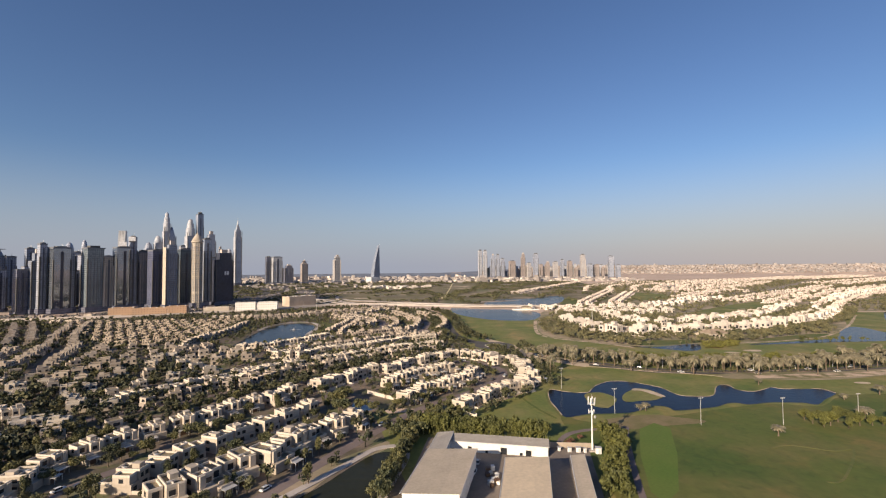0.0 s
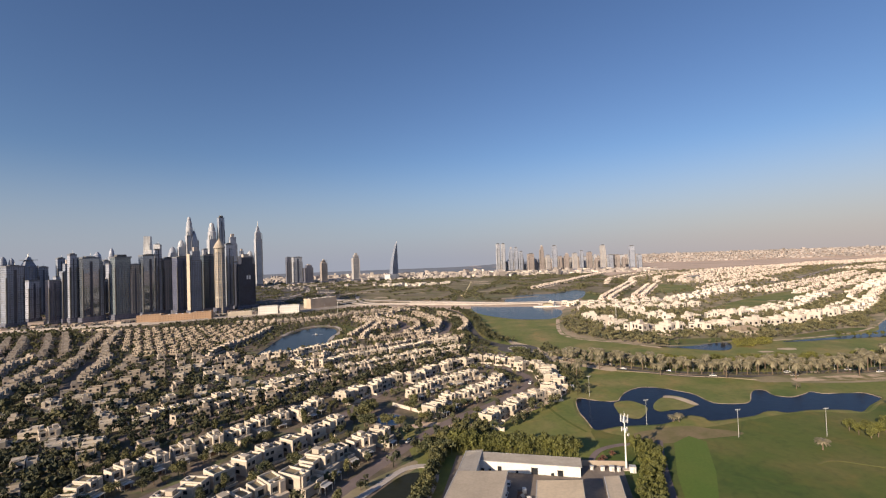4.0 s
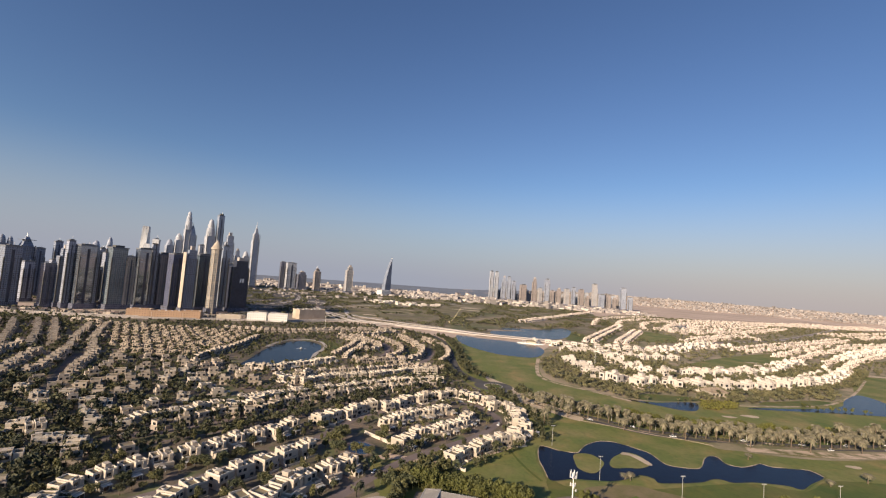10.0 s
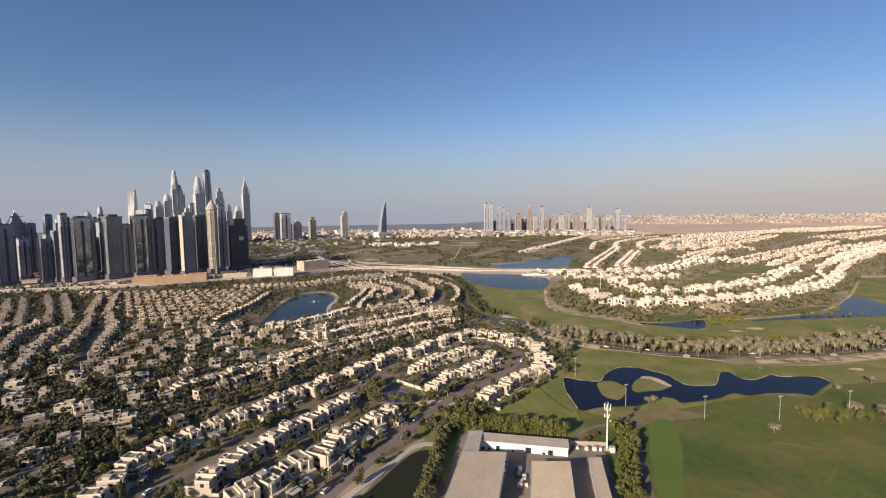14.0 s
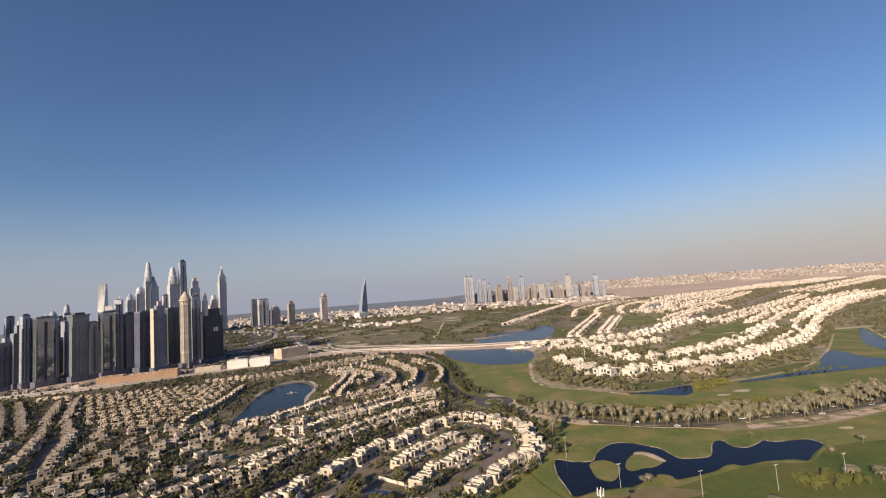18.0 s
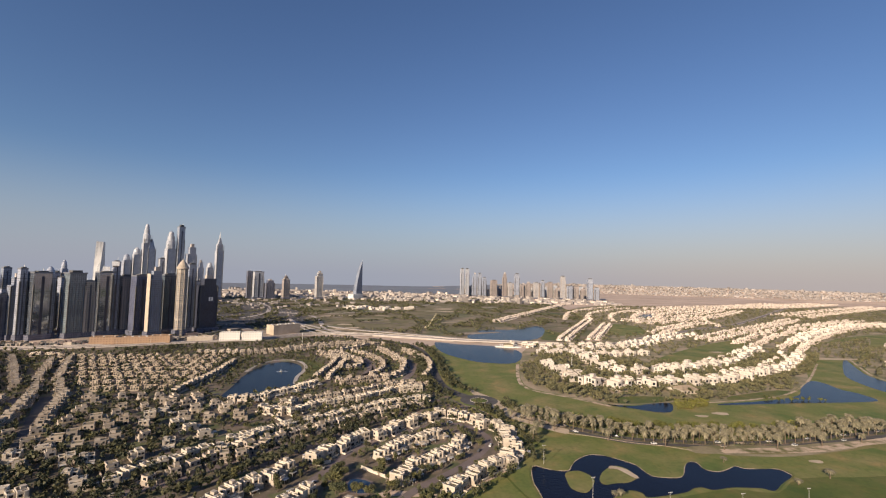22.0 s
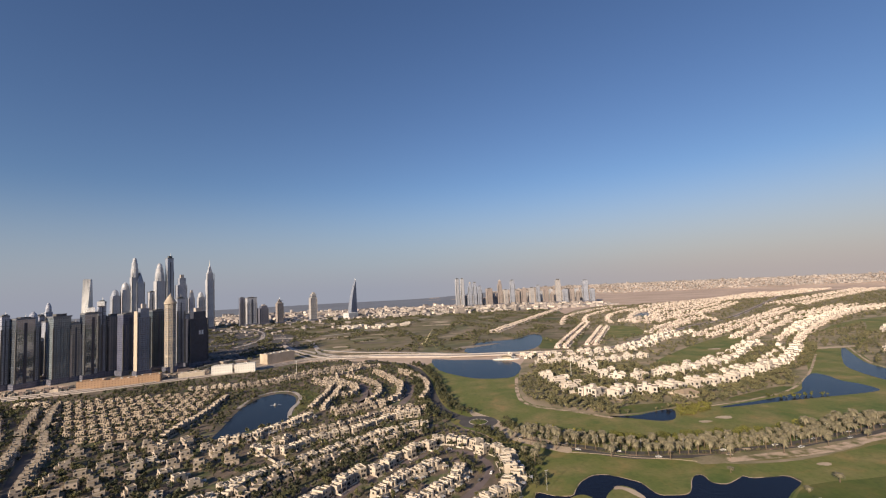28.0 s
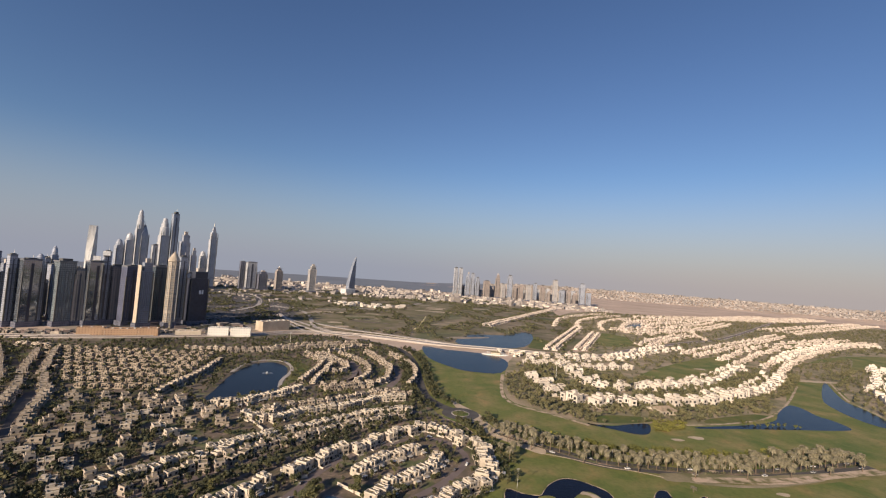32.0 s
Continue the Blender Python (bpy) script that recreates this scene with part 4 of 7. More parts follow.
    for x, z, ww, wh in ((ux - uw * 0.22, h1 + 0.8, 1.5, 1.6), (ux + uw * 0.24, h1 + 0.8, 1.2, 1.6), (ux, 0.3, 2.6, 2.3), (vx, 0.9, 1.6, 1.5)):
        rows.append(("window", boxes((x, y + 0.02, z, ww * 1.2, 0.10, wh * 1.1)), M_GLASSD, "dark glazed window"))
    rows.append(("window", boxes((side * (w / 2 + 0.02), 0.5, h1 + 0.8, 0.10, 2.2, 1.7)), M_GLASSD, "dark glazed window"))
    bm = boxes((side * (w / 2 + 0.02), 0.5, 0.9, 0.10, 2.4, 1.8))
    rows.append(("window", bm, M_GLASSD, "dark glazed window"))
    bm = boxes((-side * w * 0.24, -d / 2 - 2.42, 0, w * 0.30, 0.10, 2.2))
    rows.append(("garage_door", bm, M_DOOR, "brown panelled garage door"))
    return rows


def bm_front(p):
    """Street windows get a sill of their own."""
    b = p.data.vertices
    return max(v.co.y for v in b) < 0.5 and max(v.co.x for v in b) - min(v.co.x for v in b) > 1


def make_house(w, d, h1, h2, side, tall, label, m):
    h = thing("townhouse", m, label, "house", "estate townhouses")
    for name, bm, material, lab in house_parts(w, d, h1, h2, side, tall):
        p = part(name, bm, material, h, lab)
        if name == "window" and lab and bm_front(p):
            b = p.data.vertices
            lo = [min(v.co[k] for v in b) for k in range(3)]
            hi = [max(v.co[k] for v in b) for k in range(3)]
            part("sill", boxes(((lo[0] + hi[0]) / 2, (lo[1] + hi[1]) / 2, lo[2] - 0.14, hi[0] - lo[0] + 0.2, hi[1] - lo[1] + 0.16, 0.13)), M_WHITEWALL, p)
    return h


HOUSE_LABELS = ["cream two-storey townhouse with flat roof and parapets", "cream flat-roofed townhouse with a stair room on top", "pale cream townhouse with terrace over the garage"]
SPECS = [(10.2, 13.4, 3.7, 3.5, 1, True, 1), (10.2, 13.4, 3.7, 3.5, -1, True, 1), (10.6, 12.8, 3.6, 3.4, 1, False, 0), (9.8, 13.8, 3.7, 3.5, -1, False, 2), (10.8, 13.0, 3.8, 3.6, 1, True, 1)]
MASTERS = []
far_town = Soup()


def far_house(x, y, rot, k=1.0, soup=None, white=False):
    """Simplified villa in a joined district mesh."""
    soup = soup or far_town
    v = random.uniform(0.8, 1.25) if k > 1.25 else 1.0
    w, d, h = k * v * random.uniform(8.6, 11), k * v * random.uniform(8, 9.6), random.uniform(5.4, 7.0) * (0.55 + 0.45 * k) * (1.2 if k > 1.4 else 1.0)
    squat = k < 0.81 and soup is not far_town
    if squat:
        w, d, h = w * 1.06, d * 1.0, h * 0.85
    c, s = math.cos(rot), math.sin(rot)
    sd = random.choice((-1, 1))

    def at(px, py):
        return x + c * px - s * py, y + s * px + c * py
    soup.box(*at(0, 0), 0, w, d, h * 0.52, rot, 0, 1)
    ux, uy = sd * w * 0.12, d * 0.1
    soup.box(*at(ux, uy), h * 0.52, w * 0.74, d * 0.76, h * 0.48, rot, 0, 1)
    for qx, qy, qw, qd in ((ux, uy - d * 0.37, w * 0.74, 0.3), (ux - w * 0.355, uy, 0.3, d * 0.7), (ux + w * 0.355, uy, 0.3, d * 0.7), (ux, uy + d * 0.37, w * 0.74, 0.3)):
        soup.box(*at(qx, qy), h, qw, qd, 0.5, rot, 0)
    if random.random() < (0.25 if squat else 0.6):
        soup.box(*at(ux + sd * w * 0.15, uy + d * 0.12), h, w * 0.32, d * 0.34, 2.1, rot, 0, 1)
    soup.box(*at(-sd * w * 0.25, -d * 0.58), 0, w * 0.42, d * 0.2, h * 0.44, rot, 0, 1)
    for px in (-0.2, 0.22):
        soup.box(*at(ux + px * w, uy - d * 0.381), h * 0.62, 1.5, 0.1, 1.5, rot, 2)
    soup.box(*at(sd * w * 0.25, -d * 0.502), 0.2, 2.0, 0.1, 2.1, rot, 2)
    soup.box(*at(ux + 0.372 * w * sd, uy), h * 0.62, 0.1, 1.6, 1.5, rot, 2)
    if k <= 1.05:
        for q in (-0.3, 0.0, 0.3):
            soup.box(*at(q * w, d * 0.503), 0.5, 1.4, 0.12, 1.9, rot, 2)
        for q in (-0.22, 0.2):
            soup.box(*at(ux + q * w, uy + d * 0.383), h * 0.62, 1.2, 0.12, 1.4, rot, 2)
        for sx in (-1, 1):
            soup.box(*at(sx * w * 0.503, -d * 0.2), 0.6, 0.12, 1.3, 1.7, rot, 2)
            soup.box(*at(ux + sx * w * 0.373, uy - d * 0.16), h * 0.62, 0.12, 1.1, 1.4, rot, 2)
        soup.box(*at(-sd * w * 0.40, d * 0.22), h * 0.52, w * 0.18, d * 0.42, h * 0.30, rot, 0, 1)
        soup.box(*at(0, d * 0.5 + 2.6), 0, w * 1.05, 0.2, 1.6, rot, 0)
        soup.box(*at(sd * w * 0.52, d * 0.5 + 1.3), 0, 0.2, 2.6, 1.6, rot, 0)
    if k > 1.05:
        for sy in (-1, 1):
            for q in (-0.36, -0.18, 0.0, 0.18, 0.36):
                soup.box(*at(q * w, sy * d * 0.502), 0.6, 1.3, 0.12, 2.0, rot, 2)
                if abs(q) < 0.3:
                    soup.box(*at(ux + q * w, uy + sy * d * 0.382), h * 0.6, 1.2, 0.12, 1.6, rot, 2)
        for sx in (-1, 1):
            for q in (-0.28, 0.0, 0.28):
                soup.box(*at(sx * w * 0.502, q * d), 0.6, 0.12, 1.3, 2.0, rot, 2)
        soup.box(*at(-sd * w * 0.36, d * 0.36), h * 0.52, w * 0.2, d * 0.2, h * 0.2, rot, 0, 1)
    CENTRES.append((x, y))


near_count = 0


def row_of(pts, spacing, near=False, flip=0.0, jitter=0.6, k=1.0, soup=None, start=0.0, hs=1.0, stagger=0.9):
    """Houses side by side along a line."""
    global near_count
    for x, y, a in along(pts, spacing, start):
        step = random.choice((-stagger, stagger)) if near else 0.0
        x, y = x + random.uniform(-jitter, jitter) - step * math.sin(a), y + random.uniform(-jitter, jitter) + step * math.cos(a)
        rot = a + flip + random.uniform(-0.04, 0.04)
        if near and near_count < 162:
            i = random.randrange(len(SPECS))
            m = pose(x, y, 0.05, 0, 0, math.degrees(rot)) 
            if len(MASTERS) < len(SPECS):
                w, d, h1, h2, sd, tall, li = SPECS[len(MASTERS)]
                MASTERS.append(make_house(w, d, h1, h2, sd, tall, HOUSE_LABELS[li], m))
            else:
                copy_thing(MASTERS[i], m).scale = (hs * 1.12, hs * 1.08, hs * random.uniform(0.98, 1.14))
            near_count += 1
            CENTRES.append((x, y))
        else:
            far_house(x, y, rot, k, soup)


PI = math.pi
for pts, fl in ((ROWA, 0), (ROWB, PI), (ROWC, 0), (CR4, PI), (CR3, 0), (CR1, PI), (CR2, 0), (ROWD, PI), (E3, 0), (E2, PI), (E1, 0)):
    small = pts not in (ROWA, ROWB, ROWC)
    row_of(pts, (12.0 if pts is CR1 else 9.6) if small else 12.4, True, fl, 0.8 if pts is CR1 else 0.3, hs=(0.76 if pts is CR1 else 0.70) if small else 0.76, stagger=2.0 if pts is CR1 else 0.9)
for i, (x, y) in enumerate(SCAT):
    row_of([(x, y), (x + 8, y + 6)], 40, True, random.choice((0, PI / 2, PI)) + random.uniform(-0.2, 0.2), 0.5, hs=random.uniform(0.64, 0.76))
for pts in (LKROW, NA5, NA4, NA3, NB1, E2B, NA2, NA1, NB2):
    row_of(pts, 10.2, pts in (NA5, NA4), PI if pts is LKROW else 0, k=0.82, hs=0.70)
for pts in (HR1, HR2, NTOP, LX2, LX3, LX4, offset_line(LX4, 18), offset_line(LX2, 20)):
    row_of(pts, 10.0, False, 0, 1.2, 0.82)
row_of(offset_line(NA1, 13), 12, False, 0, 1.5, 0.78, start=5)
for pts in (ROWD, E3, E2):
    row_of(offset_line(pts, 19 if pts is E2 else -19), 10.5, False, 0, 1.0, 0.82, start=4)
for pts in (L1, L2, L3, L4, offset_line(L1, 24), offset_line(L1, 46)):
    row_of(pts, 10.5, k=0.85)
fill = random.Random(21)
added = 0
for q in range(4000):
    x, y = fill.uniform(-400, -150), fill.uniform(165, 420)
    if added >= 50 or x > -110 - 0.2 * y or y > 330 and x > -190:
        continue
    if min(math.hypot(x - cx, y - cy) for cx, cy in CENTRES) > 15 and min(off_line(r, np.array([x]), np.array([y]))[0] for r in (BELT, ROADAB)) > 13 and not inside(LAKE, np.array([x - 8]), np.array([y]))[0]:
        far_house(x, y, fill.choice((0, 1.57, 3.14)) + 0.7 + fill.uniform(-0.2, 0.2), 0.84)
        added += 1
grid_town = Soup()
for k in range(9):
    t = k / 8
    a = [(-513 + 163 * t), 618 - 167 * t]
    b = [(-281 + 14 * t), 634 - 174 * t]
    row_of([tuple(a), tuple(b)], 12.4, False, PI, 0.5, 0.74, grid_town, start=(k * 0.62 % 1) * 12.4)
WEST = [(-565, 590), (-500, 520), (-462, 477), (-425, 436)]
for d in (0, 16, -24, -40, -64, -80, -104):
    row_of(offset_line(WEST, d), 10.6, False, 0 if d % 3 else PI, 0.8, 0.85)
for pts in ([(-300, 250), (-340, 300), (-400, 330)], [(-250, 170), (-300, 200), (-360, 260)], [(-320, 170), (-380, 220), (-440, 300)], [(-230, 390), (-215, 410), (-230, 430)], [(-330, 250), (-390, 300)]):
    row_of(pts, 11.5, False, 0, 1.6, 0.85)
    row_of(offset_line(pts, 22), 12, False, PI, 1.6, 0.85, start=5)
grid_town.done("villa_grid", [M_TAN, M_ROOF, M_GLASSD], "regular grid of small tan villas beside the highway", "houses")
far_town.done("villa_district", [M_WALLF, M_ROOF, M_GLASSD], "dense district of cream flat-roofed villas", "houses")

def villa(m, side, k):
    """Large white villa: main block between two wings, porch, parapets and roof room. The front faces -y."""
    t = thing("villa", m, "large white villa with two wings and flat tan roofs", "house", "lakeside villas")
    h, hl, hr = 9.4, 7.6, 8.6
    part("main_block", boxes((0, 1.5, 0, 12, 12, h), (-side * 3.6, -4.8, 0, 3.4, 1.6, h + 0.9)), M_WHITE, t)
    part("wing", boxes((-9.3, 0, 0, 6.6, 15, hl), (-9.3, -8.2, 0, 4.0, 1.4, hl * 0.62)), M_WHITE, t)
    part("wing", boxes((9.3, -0.8, 0, 6.6, 14, hr), (9.9, 7.2, 0, 5.0, 3.0, hr * 0.5)), M_WHITE, t)
    part("roof_room", boxes((side * 2.4, 3.0, h, 5.0, 5.4, 2.7), (side * 2.4, 3.0, h + 2.7, 5.6, 6.0, 0.35)), M_WHITE, t)
    part("porch", boxes((side * 1.6, -6.2, 3.9, 7.4, 3.2, 0.5), *[(side * 1.6 + q, -7.4, 0, 0.45, 0.45, 3.9) for q in (-3.2, -1.1, 1.1, 3.2)]), M_WHITE, t)
    for x, y, z, w, d in ((0, 1.5, h, 12, 12), (-9.3, 0, hl, 6.6, 15), (9.3, -0.8, hr, 6.6, 14)):
        part("parapet", rim(x, y, z, w, d, 0.4, 0.9), M_WHITE, t)
        part("roof", boxes((x, y, z, w - 0.9, d - 0.9, 0.14)), M_PALEROOF, t, "flat tan roof")
    for x, y, z, w, wh in ((-1.4, -4.5, 5.0, 2.4, 3.2), (2.6, -4.5, 5.0, 2.4, 3.2), (side * 1.6, -4.5, 0.3, 6.4, 3.1), (-9.3, -7.5, 4.9, 3.4, 2.1), (-9.3, -8.9, 0.5, 3.0, 3.2), (9.3, -7.8, 4.8, 3.4, 2.8), (9.3, -7.8, 0.4, 4.2, 3.2)):
        part("window", boxes((x, y - 0.05, z, w, 0.14, wh)), M_GLASSD, t, "dark glazed window")
    for x, y, z, d, wh in ((-12.6, -3.5, 4.4, 2.4, 2.4), (-12.6, 2.5, 0.6, 3.0, 2.8), (12.6, -3.0, 4.6, 2.4, 2.8), (12.6, 2.5, 0.6, 3.0, 2.8)):
        part("window", boxes((x, y, z, 0.14, d, wh)), M_GLASSD, t, "dark glazed window")
    return t


pen = Soup()
VILLAS = {}
for pts, k, sp, st in ((FVIL, 1.0, 35, 6), (FVIL2, 0.86, 32, 3), (F3, 0.74, 26, 2)):
    for x, y, a in along(pts, sp, st):
        side = random.choice((-1, 1))
        m = pose(x + random.uniform(-2.5, 2.5), y + random.uniform(-2.5, 2.5), 0.07, 0, 0, math.degrees(a) + random.uniform(-9, 9))
        v = copy_thing(VILLAS[side], m) if side in VILLAS else VILLAS.setdefault(side, villa(m, side, k))
        v.scale = (k * random.uniform(0.76, 0.96), k * random.uniform(0.85, 1.05), k * random.uniform(0.95, 1.15))
        CENTRES.extend(((x - 8 * math.cos(a), y - 8 * math.sin(a)), (x, y), (x + 8 * math.cos(a), y + 8 * math.sin(a))))
    row_of(offset_line(pts, 20), sp * 1.2, False, 0, 5.0, k * 1.25, pen, start=16)
for pts, k, sp in ((F1[9:], 1.45, 22), (F2[3:], 1.45, 23), (F4, 1.7, 27), (VR, 1.4, 22)):
    row_of(pts, sp, False, 0, 3.0, k, pen)
    row_of(offset_line(pts, 18), sp * 1.7, False, 0, 6.0, k * 0.85, pen, start=8)
row_of([(640, 500), (668, 560), (710, 620)], 27, False, 0, 4.0, 1.4, pen)
# small villas between the villa road and the fairway
for off, sp in ((-24, 21), (-46, 27)):
    row_of(offset_line(PROAD[1:6], off), sp, False, 0, 5.0, 1.25, pen, start=6)
pen_far = Soup()
for pts in (COL1, COL2, COL3):
    row_of(pts, 12, False, 0, 1.0, 1.04, pen_far)
    row_of(offset_line(pts, 16), 12, False, 0, 1.0, 1.04, pen_far)
# rows beyond the fairway, in pairs either side of the villa road
for pts, k, sp in ((PR_A, 1.1, 15), (PR_B, 1.1, 15), (PR_C, 1.25, 18), (PR_D, 1.15, 16), (PR_E, 1.2, 16), (PR_F, 1.3, 19), (PR_G, 1.1, 15)):
    row_of(pts, sp, False, 0, 4.0, k * 0.86, pen_far)
    row_of(offset_line(pts, 24 * k), sp * 1.15, False, 0, 5.0, k * 0.82, pen_far, start=9)
    if pts in (PR_B, PR_C, PR_F, PR_E):
        row_of(offset_line(pts, 60 * k), sp * 1.2, False, 0, 7.0, k * 0.85, pen_far, start=4)
        row_of(offset_line(pts, 88 * k), sp * 1.3, False, 0, 7.0, k * 0.85, pen_far, start=14)
for k in range(7):
    row_of(offset_line([(430, 1330), (520, 1560), (690, 1800), (860, 1950)], -70 * k), 15, False, 0, 5.0, 0.95, pen_far, start=7 * k)
for k in range(4):
    row_of(offset_line([(1000, 1850), (1400, 2080), (1900, 2300), (2600, 2750)], -60 + 45 * k), 18, False, 0, 9.0, 1.25, pen_far, start=7 * k)
pen_far.done("far_villas", [M_PINK, M_PALEROOF, M_GLASSD], "rows of pinkish tan villas far beyond the lake", "houses")
pen.done("villa_quarter", [M_WHITE, M_PALEROOF, M_GLASSD], "white and cream villas of the lakeside quarter", "houses")


# ---------------------------------------------------------------- trees
def crown_mesh(name, n, rx, rz, leaf, z0, seed, material, lobes=5):
    """Crown of many small leaf clumps, gathered on a few uneven boughs."""
    rs = np.random.RandomState(seed)
    cen = rs.normal(0, 1, (lobes, 3))
    cen /= np.linalg.norm(cen, axis=1)[:, None]
    cen *= np.array([rx, rx, rz]) * rs.uniform(0.35, 0.62, (lobes, 1))
    which = rs.randint(0, lobes, n)
    d = rs.normal(0, 1, (n, 3))
    d /= np.linalg.norm(d, axis=1)[:, None]
    p = cen[which] + d * np.array([rx, rx, rz]) * 0.52 * rs.uniform(0.55, 1.0, (n, 1))
    p[:, 2] += z0 + rz
    u = rs.normal(0, 1, (n, 3))
    u /= np.linalg.norm(u, axis=1)[:, None]
    w = np.cross(u, d + 0.6 * rs.normal(0, 1, (n, 3)))
    w /= np.linalg.norm(w, axis=1)[:, None] + 1e-6
    s = leaf * rs.uniform(0.6, 1.3, (n, 1))
    v = np.stack([p - u * s, p + w * s * 0.7, p + u * s, p - w * s * 0.7], 1).reshape(-1, 3)
    me = bpy.data.meshes.new(name)
    me.from_pydata(v.tolist(), [], (np.arange(n * 4).reshape(-1, 4)).tolist())
    me.materials.append(material)
    return me


def trunk_mesh(h, r, limbs=3, seed=1):
    rs = random.Random(seed)
    bm = revolve([(r, 0), (r * 0.75, h * 0.5), (r * 0.55, h)], 7)
    for i in range(limbs):
        a = 2 * PI * i / limbs + rs.uniform(-0.4, 0.4)
        tip = Vector((math.cos(a) * h * 0.45, math.sin(a) * h * 0.45, h * 1.45))
        foot = Vector((0, 0, h * 0.8))
        ring0 = [bm.verts.new(foot + Vector((math.cos(t), math.sin(t), 0)) * r * 0.5) for t in (0, 2.1, 4.2)]
        ring1 = [bm.verts.new(tip + Vector((math.cos(t), math.sin(t), 0)) * r * 0.2) for t in (0, 2.1, 4.2)]
        for k in range(3):
            bm.faces.new((ring0[k], ring0[(k + 1) % 3], ring1[(k + 1) % 3], ring1[k]))
    return bm


TREE_MASTERS = {}


def tree(x, y, kind, size=1.0, rot=0.0):
    """A tree as a thing of its own."""
    specs = {
        "round": (900, 2.6, 1.9, 0.25, 1.4, M_LEAFD, "round dark green garden tree"),
        "wide": (1000, 3.4, 2.0, 0.28, 1.8, M_LEAF, "broad olive green garden tree"),
        "tall": (900, 2.2, 3.0, 0.26, 1.6, M_LEAF, "tall olive green street tree"),
        "gold": (1700, 2.7, 2.9, 0.28, 0.9, M_LEAFY, "yellow-green tree with dense foliage"),
    }
    n, rx, rz, leaf, z0, material, label = specs[kind]
    m = pose(x, y, 0.05, 0, 0, math.degrees(rot)) @ Matrix.Diagonal((size, size, size * 1.05, 1))
    if kind in TREE_MASTERS:
        t = TREE_MASTERS[kind]
        t2 = copy_thing(t, pose(x, y, 0.05, 0, 0, math.degrees(rot)))
        t2.scale = (size, size, size * 1.05)
        return
    t = thing("tree", pose(x, y, 0.05), label, "tree", "estate trees")
    part("trunk", trunk_mesh(z0 + 0.6, 0.22, 3, len(kind)), M_BARK, t)
    part("crown", crown_mesh("crown", n, rx, rz, leaf, z0, len(TREE_MASTERS) + 3, material, 7), material, t)
    TREE_MASTERS[kind] = t


def forest(name, xs, ys, size, material, label, n=34, tall=1.0, seed=1):
    """Many trees joined: trunks and clumped crowns."""
    rs = np.random.RandomState(seed)
    V, F, o = [], [], 0
    temps = []
    for k in range(6):
        lob = rs.normal(0, 1, (4, 3))
        lob /= np.linalg.norm(lob, axis=1)[:, None]
        lob *= np.array([1, 1, 0.8]) * 0.5
        d = rs.normal(0, 1, (n, 3))
        d /= np.linalg.norm(d, axis=1)[:, None]
        p = lob[rs.randint(0, 4, n)] + d * np.array([1, 1, 0.85]) * 0.5 * rs.uniform(0.6, 1, (n, 1))
        u = rs.normal(0, 1, (n, 3))
        u /= np.linalg.norm(u, axis=1)[:, None]
        w = np.cross(u, d + 0.3 * rs.normal(0, 1, (n, 3)))
        w /= np.linalg.norm(w, axis=1)[:, None]
        s = (2.0 / n ** 0.5) * rs.uniform(0.6, 1.3, (n, 1))
        q = np.stack([p - u * s, p + w * s * 0.75, p + u * s, p - w * s * 0.75], 1).reshape(-1, 3)
        stem = np.array([(0.08, 0, -2.0), (-0.05, 0.08, -2.0), (-0.05, -0.08, -2.0), (0.0, 0.0, 0.2)])
        temps.append(np.concatenate([q, stem]))
    quad = np.arange(n * 4).reshape(-1, 4)
    base = n * 4
    faces = [tuple(f) for f in quad.tolist()] + [(base, base + 1, base + 3), (base + 1, base + 2, base + 3), (base + 2, base, base + 3)]
    sizes = size * rs.uniform(0.65, 1.3, len(xs))
    allv = []
    for i, (x, y) in enumerate(zip(xs, ys)):
        tv = temps[rs.randint(0, 6)]
        a = rs.uniform(0, 6.28)
        c, s_ = math.cos(a), math.sin(a)
        sx = sizes[i]
        h = sx * tall
        v = np.empty_like(tv)
        v[:, 0] = x + sx * (c * tv[:, 0] - s_ * tv[:, 1])
        v[:, 1] = y + sx * (s_ * tv[:, 0] + c * tv[:, 1])
        v[:, 2] = np.maximum(h * 1.35 + h * tv[:, 2], 0)
        allv.append(v)
    m = base + 4
    fl = [tuple(j + i * m for j in f) for i in range(len(allv)) for f in faces]
    me = bpy.data.meshes.new(name)
    me.from_pydata(np.concatenate(allv).tolist(), [], fl)
    me.materials.append(material)
    return tagged(new(name, me), label, "trees", kind="stuff")


ROADS = [smooth(p, False, 4) for p in ([(-281, 299), (-296, 321), (-337, 381), (-364, 425)], [(-285, 300), (-254, 306), (-235, 318)], [(-198, 259), (-185, 265), (-176, 275)], [(-190, 312), (-182, 320), (-172, 330)], ROADX, ROADAB, BELT, HW, HWB, RP1, RP3, LOOP, NST1, NST2, LXS, PALMROAD, PROAD, [(75, 383), (49, 432), (12, 500), (-3, 680), (-29, 773), (-107, 854)])]
WATERS = [smooth(p, True, 3) for p in ([(-58, 264), (-34, 258), (-34, 236), (-56, 238)], POND, CANAL, LAKE, CHAN, LAKE3, LAKE2, LAKE2B, POND2)]
CEN = np.array(CENTRES)


